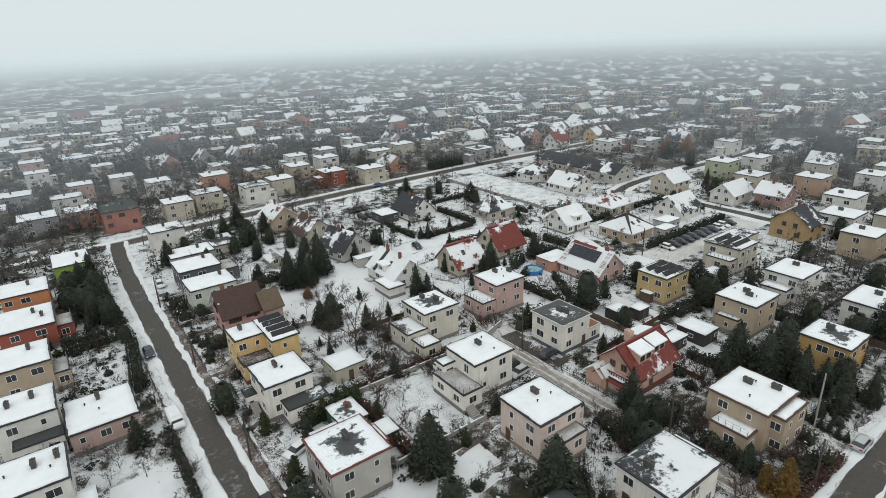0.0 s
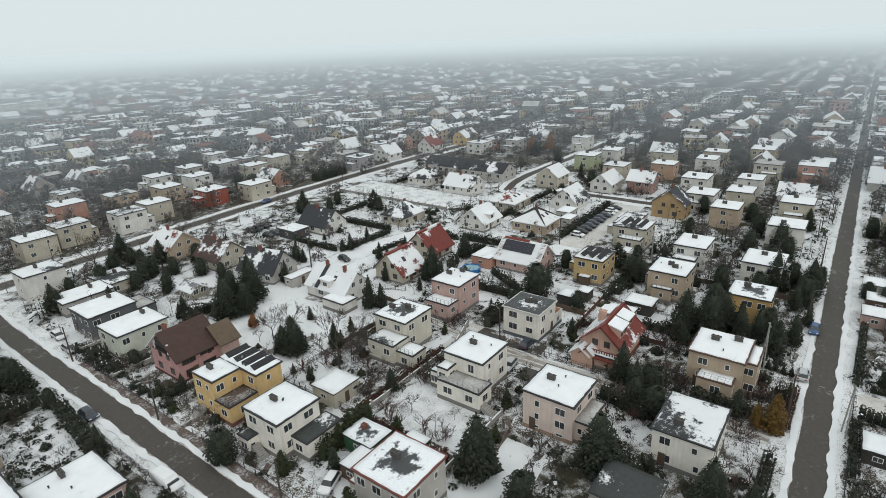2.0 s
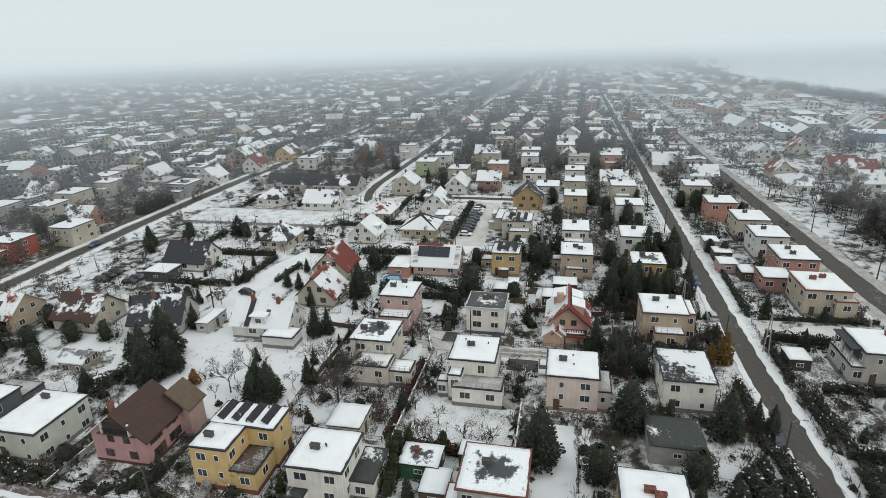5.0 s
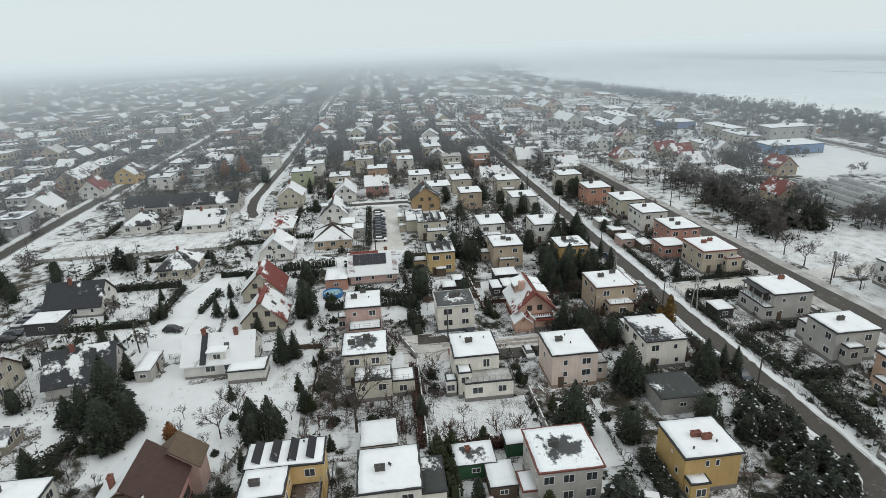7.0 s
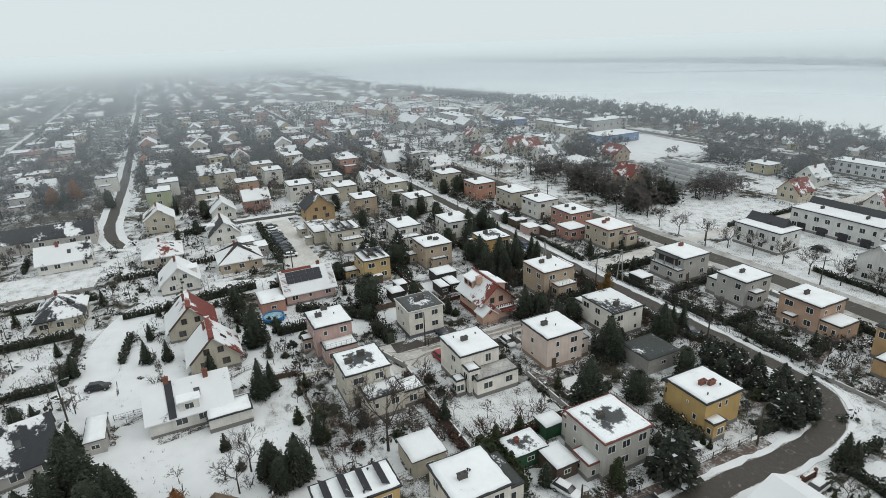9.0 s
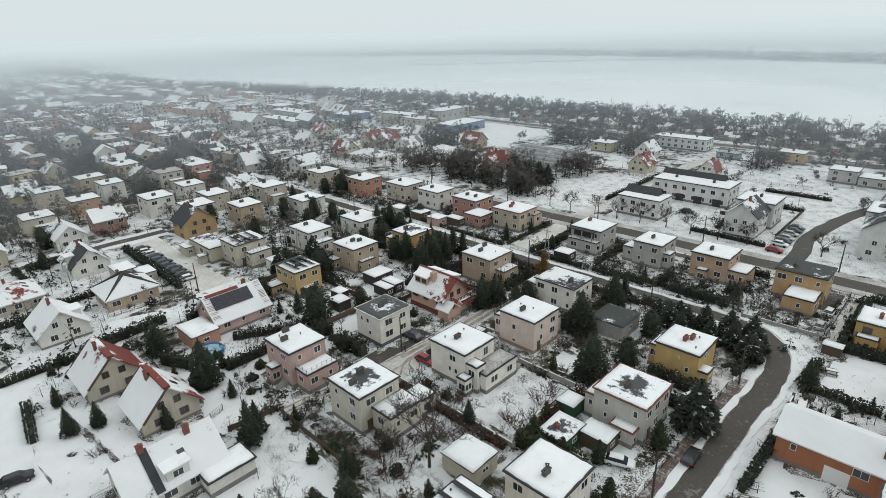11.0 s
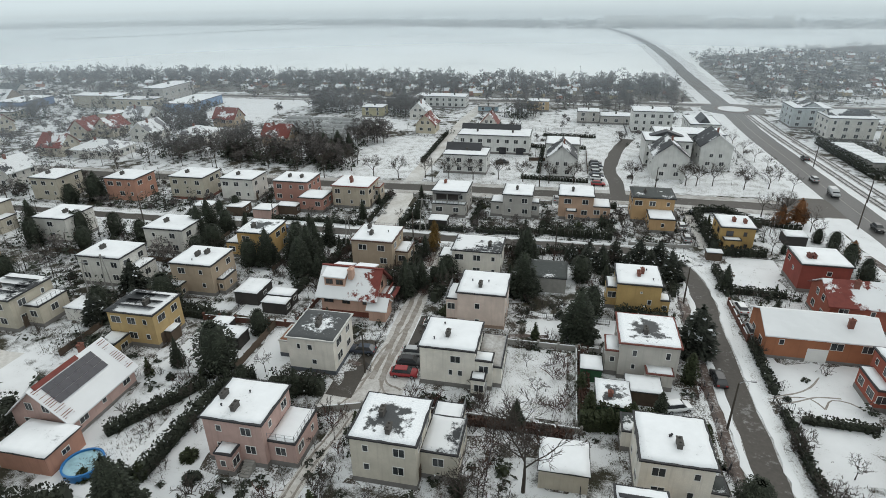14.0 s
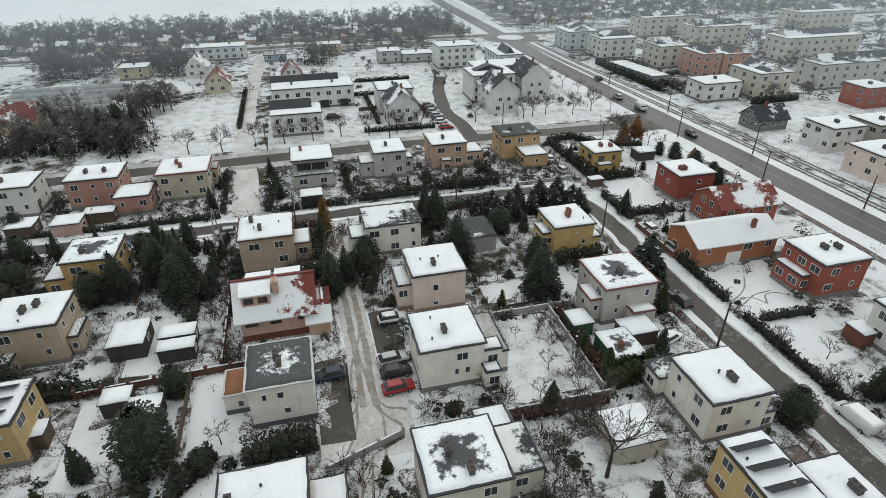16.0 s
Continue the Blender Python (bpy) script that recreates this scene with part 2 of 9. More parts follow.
def twig_cloud(name, low, high):
    """Fine twigs of a leafless crown: clumps broken up by many small gaps."""
    m, n, l, s = nodes_of(name)
    geo = n.new("ShaderNodeNewGeometry")
    l.new(mix_node(n, l, geo.outputs["Random Per Island"], low, high), s.inputs["Base Color"])
    t = noise_node(n, l, 2.6, 5, rough=0.7, seed_random=False)
    l.new(ramp_node(n, l, t.outputs[0], 0.47, 0.55).outputs[0], s.inputs["Alpha"])
    s.inputs["Roughness"].default_value, s.inputs["Specular IOR Level"].default_value = 0.9, 0.1
    return m


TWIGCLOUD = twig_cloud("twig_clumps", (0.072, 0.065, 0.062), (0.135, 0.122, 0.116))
SPRUCE = foliage("spruce_needles", (0.041, 0.049, 0.035))
THUJA = foliage("thuja_leaves", (0.040, 0.049, 0.024))
OCHRE = foliage("ochre_thuja", (0.14, 0.085, 0.025))
HEDGE = foliage("hedge_leaves", (0.038, 0.044, 0.032), 0.02)
BROWNHEDGE = foliage("brown_hedge_leaves", (0.075, 0.042, 0.032), 0.03)
PINE = foliage("snowy_pine_needles", (0.040, 0.046, 0.036), 0.045)


# ---- mesh helpers ----
def add_box(bm, x0, y0, z0, x1, y1, z1, mat=0):
    v = [bm.verts.new(p) for p in ((x0, y0, z0), (x1, y0, z0), (x1, y1, z0), (x0, y1, z0), (x0, y0, z1), (x1, y0, z1), (x1, y1, z1), (x0, y1, z1))]
    for f in ((3, 2, 1, 0), (4, 5, 6, 7), (0, 1, 5, 4), (1, 2, 6, 5), (2, 3, 7, 6), (3, 0, 4, 7)):
        bm.faces.new([v[i] for i in f]).material_index = mat
    return v


def add_prism(bm, points, z0, z1, mat=0, top=1.0):
    """A closed ring of (x, y) raised from z0 to z1; top scales the upper ring about its middle."""
    cx, cy = sum(p[0] for p in points) / len(points), sum(p[1] for p in points) / len(points)
    a = [bm.verts.new((x, y, z0)) for x, y in points]
    b = [bm.verts.new((cx + (x - cx) * top, cy + (y - cy) * top, z1)) for x, y in points]
    k = len(points)
    for i in range(k):
        bm.faces.new((a[i], a[(i + 1) % k], b[(i + 1) % k], b[i])).material_index = mat
    bm.faces.new(b).material_index = mat
    bm.faces.new(a[::-1]).material_index = mat


def add_tube(bm, p, q, r0, r1, sides=5, mat=0):
    p, q = Vector(p), Vector(q)
    d = (q - p).normalized()
    u = d.cross(Vector((0, 0, 1)) if abs(d.z) < 0.9 else Vector((1, 0, 0))).normalized()
    w = d.cross(u)
    ring = lambda c, r: [bm.verts.new(c + (u * math.cos(6.2832 * i / sides) + w * math.sin(6.2832 * i / sides)) * r) for i in range(sides)]
    a, b = ring(p, r0), ring(q, r1)
    for i in range(sides):
        bm.faces.new((a[i], a[(i + 1) % sides], b[(i + 1) % sides], b[i])).material_index = mat
    bm.faces.new(b).material_index = mat
    bm.faces.new(a[::-1]).material_index = mat


def mesh_of(name, bm, *mats):
    me = bpy.data.meshes.new(name)
    bm.to_mesh(me)
    bm.free()
    for m in mats:
        me.materials.append(m)
    return me


def child(name, me, parent, at=(0, 0, 0), turn=0.0, label=""):
    ob = new(name, me)
    ob.parent = parent
    ob.location, ob.rotation_euler = at, (0, 0, turn)
    if label:
        ob["label"] = label
    return ob


def part(name, bm, material, parent, label=""):
    return child(name, mesh_of(name, bm, *(material if isinstance(material, tuple) else (material,))), parent, label=label)


def root(name, x, y, yaw, label, category, group="", z=0.0):
    ob = new(name)
    ob.location, ob.rotation_euler = (x, y, z), (0, 0, radians(yaw))
    ob.empty_display_size = 0.5
    return tagged(ob, label, category, group)


def grid_slab(w, d, z0, t, cells=1.1, ragged=0.12, lump=0.05, seed=0):
    """A lying slab of snow, its upper face uneven and its rim ragged."""
    bm = bmesh.new()
    rnd = random.Random(seed)
    nx, ny = max(2, int(w / cells)), max(2, int(d / cells))
    top = {}
    for i in range(nx + 1):
        for j in range(ny + 1):
            edge = i in (0, nx) or j in (0, ny)
            x, y = -w / 2 + w * i / nx, -d / 2 + d * j / ny
            if edge:
                x, y = x * (1 - rnd.random() * ragged * 2 / w), y * (1 - rnd.random() * ragged * 2 / d)
            top[i, j] = bm.verts.new((x, y, z0 + (t * 0.45 if edge else t + rnd.uniform(-lump, lump))))
    for i in range(nx):
        for j in range(ny):
            bm.faces.new((top[i, j], top[i + 1, j], top[i + 1, j + 1], top[i, j + 1])).smooth = True
    rim = [(i, 0) for i in range(nx)] + [(nx, j) for j in range(ny)] + [(i, ny) for i in range(nx, 0, -1)] + [(0, j) for j in range(ny, 0, -1)]
    low = [bm.verts.new((top[k].co.x, top[k].co.y, z0)) for k in rim]
    for a in range(len(rim)):
        b = (a + 1) % len(rim)
        bm.faces.new((low[a], low[b], top[rim[b]], top[rim[a]]))
    bm.faces.new(low[::-1])
    return bm

# ---- windows, doors ----
WINDOWS = {}


def window_meshes(w, h, brown=False, far=False):
    """Frame and pane of one window of that size, facing -y, its middle at the origin."""
    key = (round(w, 2), round(h, 2), brown, far)
    if key not in WINDOWS:
        f = 0.075
        bm = bmesh.new()
        xs = [-w / 2, -w / 2 + f, w / 2 - f, w / 2] if w < 1.05 else [-w / 2, -w / 2 + f, -0.03, 0.03, w / 2 - f, w / 2]
        zs = [-h / 2, -h / 2 + f, h / 2 - f, h / 2]
        v = [[bm.verts.new((x, 0.0, z)) for z in zs] for x in xs]
        for i in range(len(xs) - 1):
            for j in range(3):
                hole = j == 1 and i % 2 == 1
                if far or not hole:
                    bm.faces.new((v[i][j], v[i + 1][j], v[i + 1][j + 1], v[i][j + 1])).material_index = 1 if hole else 0
        if far:
            holes = [q for q in bm.faces if q.material_index == 1]
            bmesh.ops.inset_individual(bm, faces=holes, thickness=0.005, depth=0.0)
            for q in holes:
                for u in q.verts:
                    u.co.y += 0.035
            edge = [q for q in bm.edges if q.is_boundary]
            got = bmesh.ops.extrude_edge_only(bm, edges=edge)
            for u in got["geom"]:
                if isinstance(u, bmesh.types.BMVert):
                    u.co.y += 0.07
        else:
            got = bmesh.ops.extrude_face_region(bm, geom=list(bm.faces))
            for u in got["geom"]:
                if isinstance(u, bmesh.types.BMVert):
                    u.co.y += 0.07
        for u in bm.verts:
            u.co.y -= 0.05
        bmesh.ops.recalc_face_normals(bm, faces=bm.faces)
        frame_mesh = mesh_of("window", bm, BROWNFRAME if brown else FRAME, GLASS)
        if far:
            WINDOWS[key] = (frame_mesh, None)
        else:
            bm = bmesh.new()
            add_box(bm, -w / 2 + f - 0.01, -0.02, -h / 2 + f - 0.01, w / 2 - f + 0.01, -0.012, h / 2 - f + 0.01)
            WINDOWS[key] = (frame_mesh, mesh_of("pane", bm, GLASS))
    return WINDOWS[key]


def put_window(parent, x, y, z, facing, w=1.4, h=1.3, brown=False):
    far = math.hypot(parent.location.x - 50, parent.location.y - 65) > 45
    a, b = window_meshes(w, h, brown, far)
    turn = {"s": 0, "e": math.pi / 2, "n": math.pi, "w": -math.pi / 2}[facing]
    o = child("window", a, parent, (x, y, z), turn)
    if b:
        child("pane", b, o)
    return o


DOOR = {}


def put_door(parent, x, y, z, facing, mat=None, w=1.0, h=2.05):
    key = (w, h, mat.name if mat else "")
    if key not in DOOR:
        bm = bmesh.new()
        add_box(bm, -w / 2, -0.05, 0, w / 2, 0.02, h)
        add_box(bm, -w / 2 + 0.12, -0.065, h * 0.55, w / 2 - 0.12, -0.05, h - 0.15)
        add_box(bm, -w / 2 + 0.12, -0.065, 0.12, w / 2 - 0.12, -0.05, h * 0.5)
        add_box(bm, w / 2 - 0.12, -0.10, 1.0, w / 2 - 0.06, -0.05, 1.12)
        DOOR[key] = mesh_of("door", bm, mat or WOOD)
    turn = {"s": 0, "e": math.pi / 2, "n": math.pi, "w": -math.pi / 2}[facing]
    return child("door", DOOR[key], parent, (x, y, z), turn)


def wall_row(parent, rnd, w, d, h, ox=0, oy=0, sides="sewn", brown=False, floors=2, top=None, dense=1.0):
    """Windows in rows along the four walls of a block, storey by storey."""
    top = h - 1.55 if top is None else top
    for side in sides:
        length = w if side in "sn" else d
        cols = max(1, int(length / 3.4 * dense + rnd.random() * 0.8))
        hx, hy = parent.location.x, parent.location.y
        if parent.rotation_euler.z == 0 and (side == "e" and hx > 85 or side == "n" and hy > 140 or side == "s" and hy < -8 or side == "w" and hx < -45):
            if math.hypot(hx - 50, hy - 65) > 90:
                continue
            cols = 1
        skip = rnd.randrange(3)
        for f in range(floors):
            z = top - 2.75 * f
            if z < 0.6:
                continue
            for c in range(cols):
                if cols > 1 and (c + f + skip) % 5 == 4:
                    continue
                u = -length / 2 + length * (c + 0.5) / cols + rnd.uniform(-0.25, 0.25)
                ww = (1.4, 0.75, 1.5, 1.8)[(c + skip) % 4]
                x, y = {"s": (ox + u, oy - d / 2), "n": (ox + u, oy + d / 2), "e": (ox + w / 2, oy + u), "w": (ox - w / 2, oy + u)}[side]
                put_window(parent, x, y, z, side, ww, 1.28 if ww > 1 else 1.0, brown)


def chimney(parent, x, y, z, w=0.55, d=1.25, h=0.8, mat=None):
    bm = bmesh.new()
    add_box(bm, -w / 2, -d / 2, -0.3, w / 2, d / 2, h)
    add_box(bm, -w / 2 - 0.07, -d / 2 - 0.07, h, w / 2 + 0.07, d / 2 + 0.07, h + 0.1)
    for k in (-0.28, 0.28):
        add_box(bm, -0.1, k * d - 0.1, h + 0.1, 0.1, k * d + 0.1, h + 0.32)
    o = part("chimney", bm, mat or CHIMNEY, parent)
    o.location = (x, y, z)
    return o


def railing(parent, x0, y0, x1, y1, z, h=0.95, mat=None, gap=0.9):
    """A slender rail on posts between two corners of a terrace."""
    bm = bmesh.new()
    length = math.hypot(x1 - x0, y1 - y0)
    k = max(1, int(length / gap))
    for i in range(k + 1):
        x, y = x0 + (x1 - x0) * i / k, y0 + (y1 - y0) * i / k
        add_box(bm, x - 0.03, y - 0.03, z, x + 0.03, y + 0.03, z + h)
    for zz in (h, h * 0.55):
        add_tube(bm, (x0, y0, z + zz), (x1, y1, z + zz), 0.03, 0.03, 4)
    part("railing", bm, mat or METAL, parent)


ROOFS = {"snow": (SNOW_ROOF, 0.14), "patchy": (PATCHY, 0.05), "dark": (DARKROOF, 0.04), "melted": (MELTED, 0.05), "mid": (MIDSNOW, 0.04), "slush": (PACKED, 0.06), "rust": (RUST, 0.03), "pavers": (PAVERS, 0.04)}


def block(parent, cx, cy, w, d, h, wall, roof="snow", eave=0.3, seed=0, fascia=None, z0=0.0, plinth=PLINTH):
    """Plinth, wall, roof slab and what lies on it, of one box of a house."""
    bm = bmesh.new()
    add_box(bm, cx - w / 2, cy - d / 2, z0 + (0.75 if plinth else -0.3), cx + w / 2, cy + d / 2, h - 0.2)
    part("wall", bm, wall, parent)
    if plinth:
        bm = bmesh.new()
        add_box(bm, cx - w / 2 - 0.04, cy - d / 2 - 0.04, z0 - 0.3, cx + w / 2 + 0.04, cy + d / 2 + 0.04, z0 + 0.75)
        part("plinth", bm, plinth, parent)
    bm = bmesh.new()
    add_box(bm, cx - w / 2 - eave, cy - d / 2 - eave, h - 0.2, cx + w / 2 + eave, cy + d / 2 + eave, h)
    part("roof", bm, fascia or FASCIA, parent)
    mat, t = ROOFS[roof]
    o = part("roof_snow" if roof == "snow" else "roof_covering", grid_slab(w + 2 * eave - 0.36, d + 2 * eave - 0.36, 0, t, 0.8, 0.13, t * 0.3, seed), mat, parent)
    o.location = (cx, cy, h)


def flat_house(x, y, w, d, h, rgb, roof="snow", label="", wings=(), chimneys=((0.5, 0.5),), seed=0, floors=2, brown=False, group="houses", eave=0.3, plinth=PLINTH, door="w", fascia=None, chimney_mat=None, dense=1.0, wins=None):
    """A flat-roofed house. wings: (dx, dy, w, d, h, roof, railed sides)."""
    rnd = random.Random(seed * 31 + 7)
    r = root("house", x, y, 0, label, "house", group)
    wall = plaster(rgb)
    block(r, 0, 0, w, d, h, wall, roof, eave, seed, fascia, plinth=plinth if plinth is not PLINTH or math.hypot(x - 50, y - 65) < 110 else None)
    wins = wins or {}
    for side, rows in wins.items():
        for u, z, ww, hh in rows:
            put_window(r, *{"s": (u, -d / 2), "n": (u, d / 2), "e": (w / 2, u), "w": (-w / 2, u)}[side], z, side, ww, hh, brown)
    wall_row(r, rnd, w, d, h, sides="".join(s for s in "sewn" if s not in wins), brown=brown, floors=floors, dense=dense)
    u = 0.3 * (w if door in "ns" else d)
    if math.hypot(x - 50, y - 65) < 110:
        put_door(r, *{"s": (u, -d / 2), "n": (u, d / 2), "e": (w / 2, u), "w": (-w / 2, u)}[door], 0.25, door)
    elif plinth is PLINTH:
        plinth = None
    for i, (dx, dy, ww, dd, hh, rf, rails) in enumerate(wings):
        block(r, dx, dy, ww, dd, hh, wall, rf, 0.12, seed + i + 1, fascia, plinth=plinth)
        free = [s for s, blocked in (("e", dx < -w / 2 * 0.8), ("w", dx > w / 2 * 0.8), ("n", dy < -d / 2 * 0.8), ("s", dy > d / 2 * 0.8)) if not blocked]
        if hh > 2.4:
            wall_row(r, rnd, ww, dd, hh, dx, dy, "".join(free), brown, 2 if hh > 5 else 1)
        for s in rails:
            a, b = ww / 2 - 0.06, dd / 2 - 0.06
            railing(r, *{"s": (dx - a, dy - b, dx + a, dy - b), "n": (dx - a, dy + b, dx + a, dy + b), "e": (dx + a, dy - b, dx + a, dy + b), "w": (dx - a, dy - b, dx - a, dy + b)}[s], hh + 0.05)
    for cx, cy in chimneys:
        chimney(r, cx * w / 2, cy * d / 2, h, mat=chimney_mat)
    return r


TILES = {}


def tiled(kind, cover):
    """Roof tiles with snow lying on them in patches."""
    rgb = {"red": (0.16, 0.038, 0.030), "brown": (0.062, 0.036, 0.030), "dark": (0.035, 0.037, 0.042), "grey": (0.16, 0.16, 0.17)}[kind]
    name = "tiles_%s_%d" % (kind, int(cover * 100))
    if name not in TILES:
        lo = 0.61 - 0.22 * cover
        TILES[name] = snowy(name, rgb, lo, lo + 0.035, 0.15, fine=1.3, spots=0.22, rough=0.6)
    return TILES[name]


def gable_wing(parent, dx, dy, w, d, eave_h, ridge_h, wall, tile, along="x", over=0.45, z0=-0.3):
    """A lower pitched wing or cross gable: wall and two slopes."""
    q = math.radians(90 if along == "y" else 0)
    a, b = w / 2, d / 2
    bm = bmesh.new()
    pts = [(-b, z0), (b, z0), (b, eave_h), (0, ridge_h - 0.05), (-b, eave_h)]
    lo, hi = [bm.verts.new((-a, p, z)) for p, z in pts], [bm.verts.new((a, p, z)) for p, z in pts]
    bm.faces.new(lo[::-1]), bm.faces.new(hi)
    for i in range(5):
        bm.faces.new((lo[i], lo[(i + 1) % 5], hi[(i + 1) % 5], hi[i]))
    o = part("wing", bm, wall, parent)
    o.location, o.rotation_euler = (dx, dy, 0), (0, 0, q)
    slope = (ridge_h - eave_h) / b
    for side in (-1, 1):
        bm = bmesh.new()
        y1, z1 = side * (b + over), eave_h - slope * over
        v = [bm.verts.new(p) for p in ((-a - over, 0, ridge_h + 0.08), (a + over, 0, ridge_h + 0.08), (a + over, y1, z1 + 0.08), (-a - over, y1, z1 + 0.08))]
        u = [bm.verts.new(p.co - Vector((0, 0, 0.2))) for p in v]
        bm.faces.new(v), bm.faces.new(u[::-1])
        for i in range(4):
            bm.faces.new((v[i], v[(i + 1) % 4], u[(i + 1) % 4], u[i]))
        bmesh.ops.recalc_face_normals(bm, faces=bm.faces)
        o = part("wing_roof", bm, tile, parent)
        o.location, o.rotation_euler = (dx, dy, 0), (0, 0, q)


def stairs(parent, x, y, width, steps, facing, top, mat=None):
    """A flight of steps down from a landing at (x, y) of that height."""
    bm = bmesh.new()
    side = [(0.0, -0.1)] + [q for k in range(steps) for q in ((-0.3 * k, top * (steps - k) / steps), (-0.3 * (k + 1), top * (steps - k) / steps))] + [(-0.3 * steps, -0.1)]
    a, b = [bm.verts.new((-width / 2, y_, z_)) for y_, z_ in side], [bm.verts.new((width / 2, y_, z_)) for y_, z_ in side]
    bm.faces.new(a), bm.faces.new(b[::-1])
    for k in range(len(side)):
        j = (k + 1) % len(side)
        bm.faces.new((a[k], b[k], b[j], a[j]))
    bmesh.ops.recalc_face_normals(bm, faces=bm.faces)
    o = part("stairs", bm, mat or CONCRETE, parent)
    o.location, o.rotation_euler = (x, y, 0), (0, 0, {"s": 0, "e": math.pi / 2, "n": math.pi, "w": -math.pi / 2}[facing])


def gable_house(x, y, w, d, eave_h, ridge_h, rgb, tile="dark", cover=(0.9, 0.9), along="x", yaw=0.0, label="", seed=0, over=0.5, chimneys=((0.2, 0.1),), wings=(), group="houses", brown=False, skylights=0, dormer=False, panels=False, plinth=PLINTH):
    """A pitched house, built with its ridge along x and turned if it runs along y. cover: how much snow lies on the slopes at -y and +y."""
    rnd = random.Random(seed * 17 + 3)
    r = root("house", x, y, yaw + (90 if along == "y" else 0), label, "house", group)
    wall = plaster(rgb)
    a, b = w / 2, d / 2
    bm = bmesh.new()
    z0, z1, z2 = -0.3, eave_h, ridge_h - 0.05
    pts = [(-b, z0), (b, z0), (b, z1), (0, z2), (-b, z1)]
    lo, hi = [bm.verts.new((-a, p, z)) for p, z in pts], [bm.verts.new((a, p, z)) for p, z in pts]
    bm.faces.new(lo[::-1]), bm.faces.new(hi)
    for i in range(5):
        bm.faces.new((lo[i], lo[(i + 1) % 5], hi[(i + 1) % 5], hi[i]))
    part("wall", bm, wall, r)
    if plinth and math.hypot(x - 50, y - 65) < 110:
        bm = bmesh.new()
        add_box(bm, -a - 0.04, -b - 0.04, -0.3, a + 0.04, b + 0.04, 0.5)
        part("plinth", bm, plinth, r)
    slope = (ridge_h - eave_h) / b
    for side, c in ((-1, cover[0]), (1, cover[1])):
        bm = bmesh.new()
        n_x, n_y = max(3, int(w / 1.2)), 5
        rows = []
        for j in range(n_y + 1):
            yy = (b + over) * j / n_y
            rows.append([bm.verts.new((-a - over + (w + 2 * over) * i / n_x, side * yy, ridge_h + 0.08 - slope * yy + (rnd.uniform(-0.03, 0.03) if 0 < j < n_y else 0))) for i in range(n_x + 1)])
        low = [[bm.verts.new(v.co - Vector((0, 0, 0.2))) for v in row] for row in (rows[0], rows[-1])]
        for j in range(n_y):
            for i in range(n_x):
                q = (rows[j][i], rows[j][i + 1], rows[j + 1][i + 1], rows[j + 1][i])
                bm.faces.new(q if side < 0 else q[::-1])
        for i in range(n_x):
            bm.faces.new((rows[-1][i], rows[-1][i + 1], low[1][i + 1], low[1][i]))
        for k in (0, n_x):
            bm.faces.new([row[k] for row in rows] + [low[1][k], low[0][k]])
        bm.faces.new([low[0][0], low[0][-1], low[1][-1], low[1][0]])
        bmesh.ops.recalc_face_normals(bm, faces=bm.faces)
        part("roof", bm, tiled(tile, c), r)
    tilt = math.atan(slope)
    for k in range(skylights):
        side = -1 if k % 2 == 0 else 1
        bm = bmesh.new()
        add_box(bm, -0.45, -0.65, -0.05, 0.45, 0.65, 0.1)
        add_box(bm, -0.35, -0.55, 0.1, 0.35, 0.55, 0.112, 1)
        o = part("skylight", bm, (FASCIA, GLASS), r)
        yy = side * b * 0.5
        o.location, o.rotation_euler = (-a * 0.5 + a * (k // 2 + 0.3) * 0.9, yy, ridge_h + 0.1 - slope * abs(yy)), (-side * tilt, 0, 0)
    if panels:
        for i in range(5):
            for j in range(3):
                bm = bmesh.new()
                add_box(bm, -0.82, -0.5, 0, 0.82, 0.5, 0.05)
                o = part("solar_panel", bm, SOLAR, r)
                side = panels
                yy = side * (b * 0.22 + 1.04 * j * math.cos(tilt))
                o.location, o.rotation_euler = (-2.6 + 1.68 * i, yy, ridge_h + 0.2 - slope * abs(yy)), (-side * tilt, 0, 0)
    if dormer:
        bm = bmesh.new()
        yy = (1 if dormer > 0 else -1) * b * 0.72 if dormer not in (-1, 1) else dormer * b * 0.95
        half = 1.5 if dormer in (-1, 1) else 2.3
        add_box(bm, -half, min(0, yy), eave_h - 0.2, half, max(0, yy), eave_h + 1.9)
        part("dormer", bm, wall, r)
        bm = bmesh.new()
        add_box(bm, -half - 0.3, min(0, yy * 1.08), eave_h + 1.9, half + 0.3, max(0, yy * 1.08), eave_h + 2.1)
        part("dormer_roof", bm, SNOW_ROOF, r)
        put_window(r, 0, yy, eave_h + 0.95, "s" if dormer < 0 else "n", 1.4, 1.1, brown)
    floors = 2 if eave_h > 4.6 else 1
    wall_row(r, rnd, w, d, eave_h, sides="sn", brown=brown, floors=floors, top=eave_h - 1.35, dense=0.5 if group == "town houses" else 1.0)
    for side, xx in (("w", -a), ("e", a)):
        for u in (-d * 0.22, d * 0.22):
            if group == "town houses" and u > 0:
                continue
            put_window(r, xx, u, 1.75, side, 1.4, 1.3, brown)
            if ridge_h - eave_h > 2.2 or eave_h > 4.6:
                put_window(r, xx, u * 0.65, 4.35, side, 1.1, 1.25, brown)
    if math.hypot(x - 50, y - 65) < 110:
        put_door(r, -w * 0.12, -b, 0.25, "s")
    for cx, cy in chimneys:
        chimney(r, cx * a, cy * b, ridge_h - slope * abs(cy * b), 0.8, 0.5, 1.1 + slope * abs(cy) * b * 0.3, BRICKRED)
